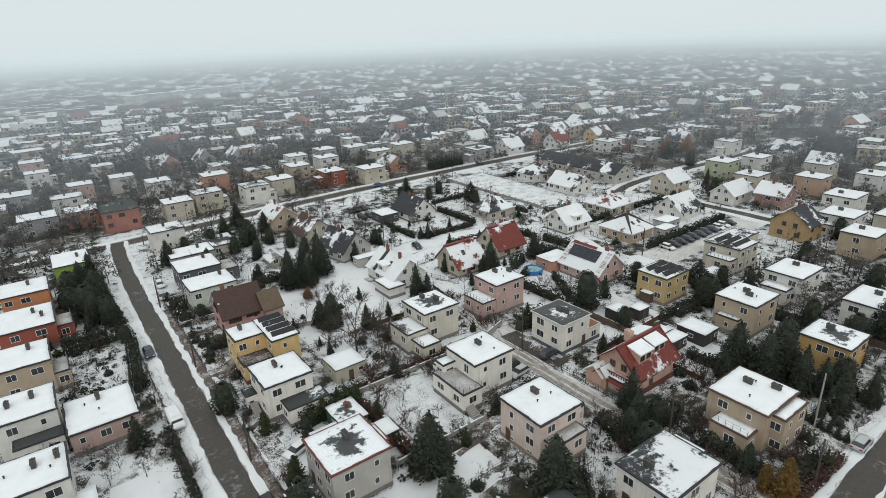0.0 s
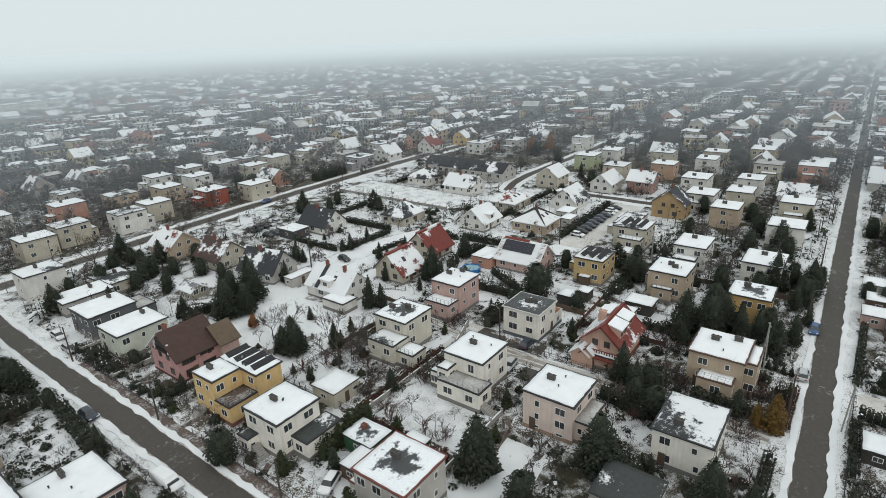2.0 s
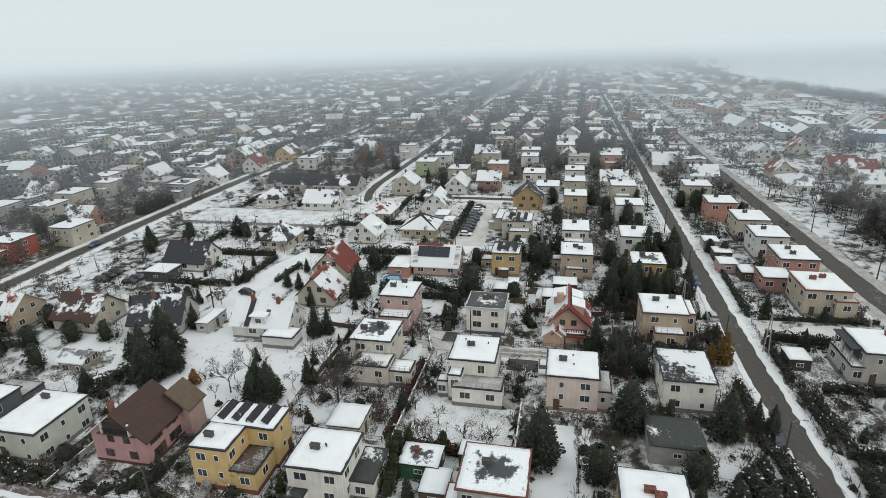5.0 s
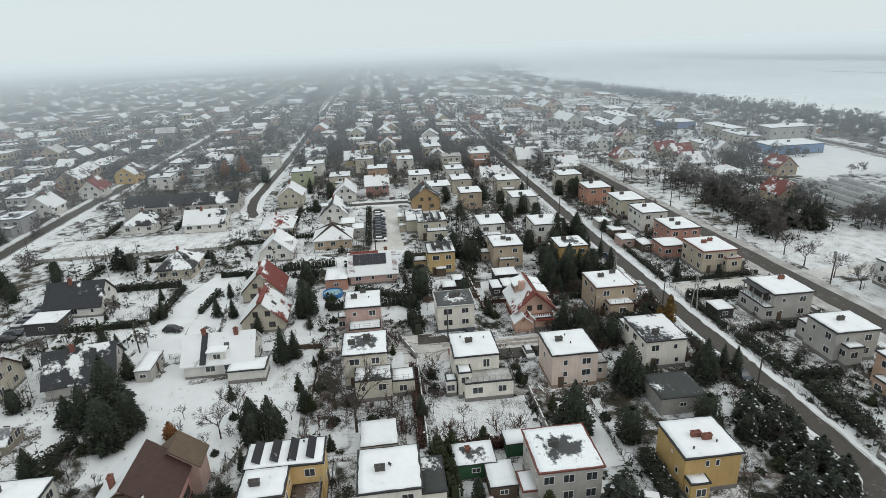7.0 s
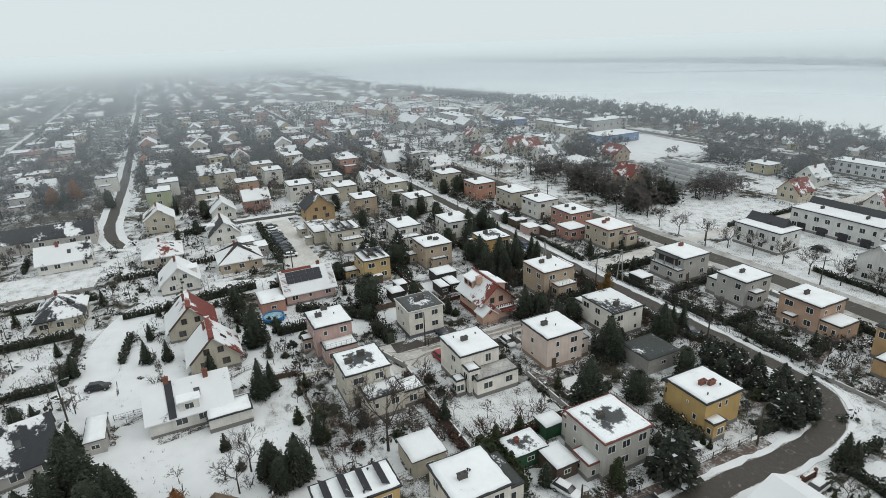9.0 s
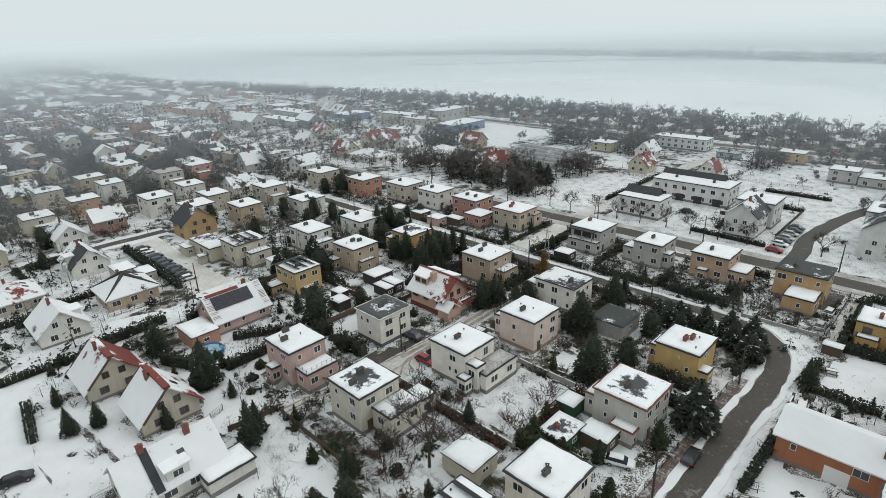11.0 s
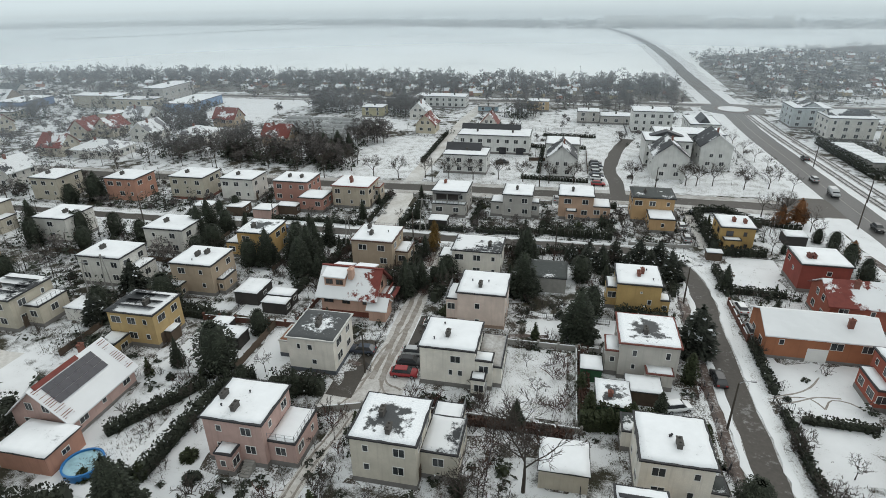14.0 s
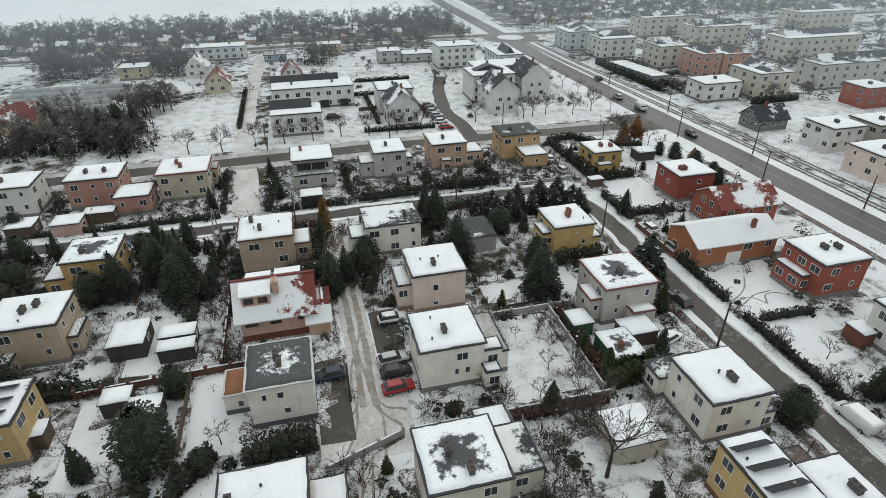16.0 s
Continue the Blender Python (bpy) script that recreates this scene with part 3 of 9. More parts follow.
    for i, (dx, dy, ww, dd, hh, rf) in enumerate(wings):
        block(r, dx, dy, ww, dd, hh, wall, rf, 0.25, seed + i)
    return r


def hip_house(x, y, w, d, eave_h, ridge_h, rgb, tile="dark", cover=0.7, label="", seed=0, yaw=0, over=0.55, group="houses", skylights=2):
    rnd = random.Random(seed)
    r = root("house", x, y, yaw, label, "house", group)
    wall = plaster(rgb)
    bm = bmesh.new()
    add_box(bm, -w / 2, -d / 2, -0.3, w / 2, d / 2, eave_h)
    part("wall", bm, wall, r)
    a, b, k = w / 2 + over, d / 2 + over, max(0.3, (w - d) / 2)
    for side in range(4):
        c = [Vector((-a, -b, eave_h)), Vector((a, -b, eave_h)), Vector((a, b, eave_h)), Vector((-a, b, eave_h))]
        ridge = [Vector((-k, 0, ridge_h)), Vector((k, 0, ridge_h))]
        ring = {0: [c[0], c[1], ridge[1], ridge[0]], 1: [c[1], c[2], ridge[1]], 2: [c[2], c[3], ridge[0], ridge[1]], 3: [c[3], c[0], ridge[0]]}[side]
        bm = bmesh.new()
        top = [bm.verts.new(p) for p in ring]
        low = [bm.verts.new(p - Vector((0, 0, 0.22))) for p in ring]
        bm.faces.new(top), bm.faces.new(low[::-1])
        for i in range(len(ring)):
            j = (i + 1) % len(ring)
            bm.faces.new((low[i], low[j], top[j], top[i]))
        part("roof", bm, tiled(tile, cover * rnd.uniform(0.85, 1.15)), r)
    wall_row(r, rnd, w, d, eave_h, floors=1, top=1.6)
    put_door(r, 0.6, -d / 2, 0.1, "s")
    chimney(r, w * 0.12, 0.6, ridge_h - 0.7, 0.8, 0.5, 1.2, BRICKRED)
    for i in range(skylights):
        bm = bmesh.new()
        add_box(bm, -0.4, -0.6, -0.05, 0.4, 0.6, 0.1)
        add_box(bm, -0.32, -0.5, 0.1, 0.32, 0.5, 0.112, 1)
        o = part("skylight", bm, (FASCIA, GLASS), r)
        tilt = math.atan((ridge_h - eave_h) / b)
        o.location, o.rotation_euler = (-1.3 + 2.6 * i, -b * 0.5, (eave_h + ridge_h) / 2 + 0.05), (tilt, 0, 0)
    return r


def shed(x, y, w, d, h, mat, roof="snow", label="small flat-roofed garden shed under snow", name="shed", group="sheds", yaw=0):
    r = root(name, x, y, yaw, label, name.replace("_", " "), group)
    bm = bmesh.new()
    add_box(bm, -w / 2, -d / 2, -0.2, w / 2, d / 2, h - 0.12)
    part("wall", bm, mat, r)
    bm = bmesh.new()
    add_box(bm, -w / 2 - 0.18, -d / 2 - 0.18, h - 0.12, w / 2 + 0.18, d / 2 + 0.18, h)
    part("roof", bm, FASCIA, r)
    rm, t = ROOFS[roof]
    o = part("roof_snow", grid_slab(w + 0.3, d + 0.3, 0, t, 0.9, 0.12, 0.03, int(x * 7 + y)), rm, r)
    o.location = (0, 0, h)
    put_door(r, 0, -d / 2, 0.05, "s", WOOD, 0.9, min(1.95, h - 0.3))
    if w > 4:
        put_window(r, -w / 2, 0, h * 0.55, "w", 1.2, 0.8)
        put_window(r, w / 3, -d / 2, h * 0.55, "s", 1.0, 0.8)
    return r


SOLAR = surface("solar_panel_cells", (0.012, 0.014, 0.025), 0.25, vary=0.1, bump=0.02, spec=0.5)

# ---- ground, roads, lake ----
bm = bmesh.new()
add_box(bm, -14000, -14000, -1.0, 14000, 14000, 0.0)
tagged(new("ground", mesh_of("ground", bm, GROUND)), "snow-dusted gardens and fields", "ground", kind="structure")


def smooth_line(pts, step=4.0):
    """Catmull-Rom through the points."""
    out = []
    p = [Vector((*a, 0)) for a in pts]
    p = [2 * p[0] - p[1]] + p + [2 * p[-1] - p[-2]]
    for i in range(1, len(p) - 2):
        k = max(1, int((p[i + 1] - p[i]).length / step))
        for j in range(k):
            t = j / k
            out.append(0.5 * ((2 * p[i]) + (p[i + 1] - p[i - 1]) * t + (2 * p[i - 1] - 5 * p[i] + 4 * p[i + 1] - p[i + 2]) * t * t + (3 * p[i] - p[i - 1] - 3 * p[i + 1] + p[i + 2]) * t ** 3))
    out.append(p[-2])
    return out


def ribbon(name, pts, width, mat, z, label, offset=0.0, ragged=0.0, thick=0.4, step=4.0, kind="structure", category="road"):
    """A road, verge or path along a line; ragged: how far its rims wander."""
    line = smooth_line(pts, step)
    bm = bmesh.new()
    rnd = random.Random(len(line))
    rows = []
    for i, c in enumerate(line):
        d = (line[min(i + 1, len(line) - 1)] - line[max(i - 1, 0)]).normalized()
        s = Vector((d.y, -d.x, 0))
        a = c + s * (offset - width / 2 + rnd.uniform(-ragged, ragged))
        b = c + s * (offset + width / 2 + rnd.uniform(-ragged, ragged))
        rows.append([bm.verts.new((a.x, a.y, z - thick)), bm.verts.new((a.x, a.y, z)), bm.verts.new((b.x, b.y, z)), bm.verts.new((b.x, b.y, z - thick))])
    for r0, r1 in zip(rows, rows[1:]):
        for k in range(3):
            bm.faces.new((r0[k], r0[k + 1], r1[k + 1], r1[k]))
    bmesh.ops.recalc_face_normals(bm, faces=bm.faces)
    if rows and bm.faces:
        bm.faces.ensure_lookup_table()
        if bm.faces[1].normal.z < 0:
            bmesh.ops.reverse_faces(bm, faces=bm.faces)
    return tagged(new(name, mesh_of(name, bm, mat)), label, category, kind=kind)


def plot(name, x0, y0, x1, y1, mat, z, label, ragged=0.3, category="ground"):
    ribbon(name, ((x0, (y0 + y1) / 2), ((x0 + x1) / 2, (y0 + y1) / 2), (x1, (y0 + y1) / 2)), abs(y1 - y0), mat, z, label, 0, ragged, 0.3, 2.5, category=category)


STREET_A = ((13.5, 190), (12.5, 180), (11.5, 150), (11.5, 110), (11.3, 70), (11.2, 46), (10.6, 34), (12.0, 22), (17, 15.2), (25, 14.2), (45, 14.5), (120, 15.5), (320, 16), (900, 16))
ROAD_C = ((-33, -20), (40, -21.5), (90, -20), (190, -16), (330, -14), (900, -14))
ROAD_D = ((-37.4, 140), (-37.3, 80), (-37.2, 25), (-37, 0), (-36.2, -23), (-35.6, -66), (-35, -110), (-36, -150), (-36.5, -262))
ROAD_N = ((-120, 178), (-16, 185), (15, 188), (92, 194), (180, 196), (330, 193), (900, 193))
LANE_E = ((63, 18), (62.8, 40), (62.6, 57), (62.8, 68))
ROAD_F = ((20, 150), (52, 130), (70, 126), (91, 125.5), (108, 121), (118, 112), (117.6, 101), (114.6, 89), (116.6, 79.6), (124, 76.6), (135, 76.6), (170, 76))
STREET_M = ((174, 68), (175, 100), (176, 127), (320, 126), (900, 124))
SIDE = ((79.6, 13), (80.2, -2), (81.2, -19))
LANE_W = ((82, -22), (82.4, -60), (81.6, -110), (79, -150))
ribbon("pavement_1", STREET_A, 10.2, LAWN, 0.05, "slushy snow verge beside the street", 0, 0.35, category="pavement")
ribbon("pavement_5", ((12.0, 130),) + STREET_A[3:7], 1.7, PAVERS, 0.075, "brown paved strip with trodden snow", -3.6, 0.2, category="pavement")
ribbon("pavement_6", STREET_A, 4.0, SLUSH, 0.058, "slush thrown up along the kerb", 0, 0.3, category="pavement")
for k, off in enumerate((-2.35, 2.45)):
    ribbon("snow_bank_%d" % (k + 1), STREET_A, 0.95, CLEAN, 0.16, "low bank of ploughed snow beside the street", off, 0.28, 0.3, 1.6, category="snow bank")
ribbon("road_1", STREET_A, 3.6, ASPHALT, 0.065, "wet asphalt street cleared of snow", 0, 0.18)
STREET_B = ((30, 14.1), (64, 14.0), (84, 14.1), (120, 15.2), (320, 16), (900, 16))
ribbon("road_13", STREET_B, 3.5, ASPHALT, 0.068, "wet asphalt through street", 0, 0.25)
ribbon("pavement_2", ROAD_C, 11.5, PACKED, 0.045, "snowy pavement beside the road", 0, 0.3, category="pavement")
ribbon("road_2", ROAD_C, 5.4, ASPHALT, 0.07, "wet asphalt road", 0, 0.2)
ribbon("pavement_3", ROAD_D, 19, CLEAN, 0.04, "snowy verge beside the main road", 0, 0.4, category="pavement")
ribbon("road_3", ROAD_D, 8.4, MAINROAD, 0.075, "wide wet asphalt main road", 0, 0.15)
ribbon("pavement_4", ROAD_N, 11, CLEAN, 0.04, "snowy pavement beside the road", 0, 0.3, category="pavement")
ribbon("road_14", ROAD_N, 4.8, ASPHALT, 0.064, "wet grey road with slush", 0, 0.25)
ribbon("road_4", ROAD_N, 6.2, SLUSH, 0.06, "slushy grey road", 0, 0.25)
ribbon("road_5", LANE_E, 3.6, TRODDEN, 0.03, "lane of packed and rutted snow", 0, 0.25)
for k, s in enumerate((-0.75, 0.75)):
    ribbon("wheel_track_%d" % (k + 1), LANE_E, 0.85, RUT, 0.036, "dark wheel track in the snow", s, 0.16, step=1.5)
ribbon("road_6", ROAD_F, 7.5, CLEAN, 0.03, "snow-covered estate road", 0, 0.3)
ribbon("pavement_12", STREET_M, 8.5, CLEAN, 0.034, "snowy verge of the side street", 0, 0.3, category="pavement")
ribbon("road_7", STREET_M, 3.6, ASPHALT, 0.04, "wet side street between snow banks", 0, 0.25)
ribbon("road_8", SIDE, 5.5, PATHSNOW, 0.03, "snowy side street with tyre tracks", 0, 0.2)
ribbon("road_9", LANE_W, 5.0, PATHSNOW, 0.03, "snow-covered lane", 0, 0.2)
plot("road_10", 58, 66, 69, 76, TRODDEN, 0.034, "rutted turning yard of packed snow", 0.4, "road")
plot("road_11", 121, 72.6, 169, 82.0, PATHSNOW, 0.036, "snowy car park", 0.3, "road")
TRAM = ((-44.5, 140), (-45.5, 40), (-45.5, 20), (-45, -5), (-44.2, -22), (-43, -60), (-41.5, -104), (-41.5, -148))
for k, dx in enumerate((0.0, -4.3)):
    line = tuple((x + dx, y) for x, y in TRAM)
    ribbon("track_bed_%d" % (k + 1), line, 2.6, SLUSH, 0.06, "tram track bed half under snow", 0, 0.15, category="track")
    for s in (-0.72, 0.72):
        ribbon("rail_%d" % (k * 2 + (1 if s < 0 else 2)), line, 0.2, DARKMETAL, 0.17, "steel tram rail", s, 0.0, 0.15, category="rail")
ribbon("pavement_10", ((-27, 8), (-28.2, 18), (-28.3, 30), (-28, 45), (-28, 100)), 1.7, PAVERS, 0.07, "brown footpath beside the main road", 0, 0.12, category="pavement")
ROAD_S = ((-300, -176), (-139, -170), (-88, -166), (-22, -166), (23, -168), (89, -163), (155, -161), (238, -160), (338, -155), (457, -152), (700, -150))
ribbon("pavement_9", ROAD_S, 10, PACKED, 0.042, "snowy verge of the shore road", 0, 0.4, category="pavement")
ribbon("road_15", ROAD_S, 5.5, ASPHALT, 0.072, "wet shore road through the trees", 0, 0.2)
ribbon("road_16", ((22, -24), (22, -36), (23, -50), (19, -73), (14, -90)), 4.2, ASPHALT, 0.05, "wet asphalt drive between the flats", 0, 0.3)
for k, s in enumerate((-0.1,)):
    ribbon("lane_line_%d" % (k + 1), ROAD_D, 0.14, CONCRETE, 0.082, "worn white lane line", s, 0.02, 0.01, 6, category="road marking")
# roundabout where the shore road meets the main road
for name, radius, mat, z, label, category in (("road_17", 14.0, MAINROAD, 0.079, "wet asphalt roundabout", "road"), ("road_18", 8.2, PAVERS, 0.13, "paved apron of the roundabout", "road"), ("verge_2", 6.6, CLEAN, 0.3, "snowy island of the roundabout", "verge")):
    bm = bmesh.new()
    add_prism(bm, [(-38.5 + radius * math.cos(6.28319 * k / 40), -157 + radius * math.sin(6.28319 * k / 40)) for k in range(40)], -0.3, z)
    tagged(new(name, mesh_of(name, bm, mat)), label, category, kind="structure")
plot("field_1", 1060, 310, 1330, 600, CLEAN, 0.3, "open snow field behind the town", 6)
plot("field_2", 50, 1250, 200, 1460, CLEAN, 0.3, "snow field at the edge of the town", 6)
plot("field_3", 260, 1400, 460, 1600, CLEAN, 0.32, "white field far behind the town", 6)
plot("ground_town_1", 206, 24, 1500, 120, TOWNSOIL, 0.022, "trodden gardens between the houses of the town", 2)
plot("ground_town_2", 206, 132, 1500, 188, TOWNSOIL, 0.022, "trodden gardens between the houses of the town", 2)
plot("ground_town_3", -160, 199, 1500, 1400, TOWNSOIL, 0.022, "trodden gardens between the houses of the town", 2)
bm = bmesh.new()
add_prism(bm, ((-3000, -2600), (3600, -2600), (3600, -520), (1300, -190), (900, -160), (700, -172), (560, -190), (450, -212), (330, -232), (180, -238), (60, -233), (-36, -236), (-3000, -236)), -0.5, 0.05)
tagged(new("lake", mesh_of("lake", bm, ICE)), "frozen lake covered with snow", "water", kind="structure")
CAUSEWAY = ((-36.2, -212), (-36.6, -240), (-38, -310), (-40, -369), (-39, -514), (-28, -656), (-5, -790))
ribbon("verge_1", CAUSEWAY, 24, LAWN, 0.085, "snowy bank of the causeway", 0, 1.2, 0.5, 12, category="verge")
ribbon("road_12", CAUSEWAY, 8.5, ASPHALT, 0.10, "causeway road across the frozen lake", 0, 0.4, 0.5, 12)
ribbon("ice_streak", ((720, -545), (631, -590), (572, -650), (518, -705), (440, -762), (330, -800)), 11, LITTER, 0.07, "grey streak of wet ice on the lake", 0, 2.5, 0.1, 14, category="ice")
# leaf litter under the shore woods
plot("woodland_floor_1", -24, -228, 330, -173, LITTER, 0.052, "dark leaf litter under the shore trees", 3)
plot("woodland_floor_2", -20, -159, 60, -150, LITTER, 0.035, "leaf litter beside the shore road", 2)
# the near bank with the allotments, and the far shore
bm = bmesh.new()
bank = ((-50, -200), (-55, -330), (-70, -392), (-140, -436), (-219, -487), (-355, -577), (-700, -690), (-1500, -720), (-1500, -200))
add_prism(bm, bank, -0.5, 0.075)
tagged(new("ground_bank", mesh_of("ground_bank", bm, TOWNSOIL)), "flat snowy bank with allotments", "ground", kind="structure")
ribbon("ground_shore", ((-1500, -900), (-700, -880), (-350, -862), (-20, -865), (200, -905), (458, -958), (763, -945), (1173, -815), (1700, -760), (3000, -800)), 240, GROUND, 0.09, "snowy far shore of the lake", 0, 6, 0.5, 40, category="ground")
# wet paving and dug beds
ribbon("pavement_11", ((6.0, -15), (5.8, -4), (5.6, 10.4)), 2.6, PATHSNOW, 0.052, "snowy footway between two fences", 0, 0.15, 0.1, 1.5, category="pavement")
plot("pavement_13", 8.2, -13, 11.4, -2, ASPHALT, 0.054, "wet paved yard beside the ochre house", 0.2, "pavement")
ribbon("pavement_14", ((28.2, -6), (25.8, 0), (23.6, 7)), 1.4, PAVERS, 0.056, "paved garden path under thin snow", 0, 0.15, 0.1, 1.5, category="pavement")
plot("pavement_7", 64.9, 58.2, 68.9, 72.6, ASPHALT, 0.042, "wet asphalt yard before the grey house", 0.25, "pavement")
plot("pavement_8", 56.4, 49.0, 60.4, 58.6, ASPHALT, 0.040, "wet paved parking place", 0.2, "pavement")
for i, q in enumerate(((15.9, 87.5, 19.6, 109), (15.9, 118.6, 19.6, 140), (16.2, 60, 19.2, 75), (34, 76.2, 50, 79.0), (62, 30, 69, 38), (70, 19, 82, 25), (66, 24, 73, 27), (46, 33, 49, 41), (8.0, -2, 20, 9.0), (36, -3, 45, 6), (46, 1, 58, 9), (60, 2, 74, 9), (-9, 10.5, 5, 13.5), (86, 2, 99, 7.5))):
    plot("garden_bed_%d" % (i + 1), *q, SOIL, 0.046 + 0.0012 * i, "dark dug garden bed flecked with snow", 0.7)
plot("field_6", -140, -33, -51.6, 46, LAWN, 0.03, "snowy gardens beyond the tram line", 1.5)
plot("field_4", 172, -152, 244, -94, CLEAN, 0.056, "open snow beside the industrial hall", 1.5)
plot("field_5", 262, -150, 420, -122, CLEAN, 0.056, "open snow behind the works", 1.5)
plot("road_19", -34, -28.5, -21, -14.5, ASPHALT, 0.0715, "wet asphalt mouth of the side road", 0.8, "road")
# clean lawns
for i, q in enumerate(((134, 129, 152, 182), (88, 134, 108, 150), (34, 93.5, 66, 124), (68, 93, 92, 122), (44, 126, 58, 150), (110, 88, 118, 106), (76, 73.5, 88, 90), (26, 44, 42, 52), (-6, 60, 6, 76), (76, 53, 90, 62), (86, -2, 98, 8), (60, 92, 70, 100), (-8, 28, 4, 40), (84, -79, 116, -28), (-27, -132, 76, -27.5), (0, 100, 8, 112), (35, 56, 46.5, 72), (16, 60, 31, 66), (54, 92.6, 66, 100), (-7, 14, 4.4, 29), (-27, -14, -9.6, 19), (-8, 51.5, 6, 62), (99, 101, 115, 119), (122, 92, 172, 107), (122, 109, 172, 123.5), (56, 131, 84, 150), (110, 140, 126, 158), (77.5, 58, 83.8, 71), (85.5, 58.5, 97, 72), (87.5, 86.5, 97, 95), (88, 40, 93.5, 55))):
    plot("lawn_%d" % (i + 1), *q, CLEAN if i in (7, 1, 2, 3, 4, 6, 8, 10, 15, 17, 19, 20, 21, 22, 25, 27, 28, 29, 30) else LAWN, 0.006 + 0.0016 * i, "lawn under smooth snow", 0.5)

# ---- trees ----
def quad_cloud(name, quads, mat):
    v, f = [], []
    for q in quads:
        f.append(tuple(range(len(v), len(v) + len(q))))
        v.extend(q)
    me = bpy.data.meshes.new(name)
    me.from_pydata(v, [], f)
    me.materials.append(mat)
    return me


def leaf_quad(rnd, c, out, size, droop=0.35):
    """A bent clump of leaves at c, pointing along out."""
    side = Vector((-out.y, out.x, 0))
    side = (side.normalized() if side.length > 0.01 else Vector((1, 0, 0))) * size * rnd.uniform(0.35, 0.6)
    side.z += rnd.uniform(-0.25, 0.25) * size
    tip = c + out * size + Vector((rnd.uniform(-0.2, 0.2), rnd.uniform(-0.2, 0.2), -droop + rnd.uniform(-0.2, 0.2))) * size
    root_ = c - out * size * 0.4
    return (root_ - side * 0.5, c + (tip - c) * 0.4 - side, tip, c + (tip - c) * 0.3 + side)


def conifer_mesh(h, r, seed, mat, count=650, bottom=0.06, power=0.85, size=0.75, shape="cone"):
    """An evergreen crown of drooping sprays over a dark core, its outline broken by boughs."""
    rnd = random.Random(seed)
    quads = []

    def girth(u):
        if shape == "round":
            return math.sqrt(max(0.0, 1 - (2 * u - 0.86) ** 2 / 1.32)) * 0.97
        if shape == "column":
            return min(1.0, 0.7 + 2.2 * u) * (1 - u ** 2.6) ** 0.8
        return min(1.0, 0.72 + 2.4 * u) * (1 - u) ** power

    for i in range(count):
        u = bottom + (1 - bottom) * (1 - math.sqrt(rnd.random()) if shape == "cone" else rnd.random())
        a = rnd.uniform(0, 6.2832)
        lobe = 1 + 0.42 * noise.noise(Vector((math.cos(a) * 2.1, math.sin(a) * 2.1, u * 5.5 + seed * 3.7))) + 0.22 * noise.noise(Vector((math.cos(a) * 5, math.sin(a) * 5, u * 14 + seed)))
        rr = r * girth(u) * lobe * (0.62 + 0.38 * rnd.random() ** 0.5)
        out = Vector((math.cos(a), math.sin(a), rnd.uniform(-0.15, 0.5))).normalized()
        quads.append(leaf_quad(rnd, Vector((out.x * rr, out.y * rr, u * h)), out, size * (0.55 + 0.5 * (1 - u)) * rnd.uniform(0.6, 1.25), 0.25))
    if shape == "cone":
        for k in range(14):
            quads.append(leaf_quad(rnd, Vector((0, 0, h * (0.93 + 0.005 * k))), Vector((math.cos(k), math.sin(k), 0.8)), 0.26, 0))
    tiers = 9
    for k in range(tiers):
        z0, z1 = bottom + (0.94 - bottom) * k / tiers, bottom + (0.94 - bottom) * (k + 1) / tiers
        ra, rb = r * 0.66 * girth(z0), r * 0.66 * girth(z1)
        for i in range(9):
            a, b = 6.2832 * i / 9, 6.2832 * (i + 1) / 9
            quads.append((Vector((ra * math.cos(a), ra * math.sin(a), z0 * h)), Vector((ra * math.cos(b), ra * math.sin(b), z0 * h)), Vector((rb * math.cos(b), rb * math.sin(b), z1 * h)), Vector((rb * math.cos(a), rb * math.sin(a), z1 * h))))
    return quad_cloud("crown", quads, mat)


def trunk_mesh(h, r, mat=BARK):
    bm = bmesh.new()
    add_tube(bm, (0, 0, -0.2), (0.05, 0.0, h * 0.5), r, r * 0.7, 7)
    add_tube(bm, (0.05, 0, h * 0.5), (0, 0.04, h), r * 0.7, r * 0.2, 6)
    return mesh_of("trunk", bm, mat)


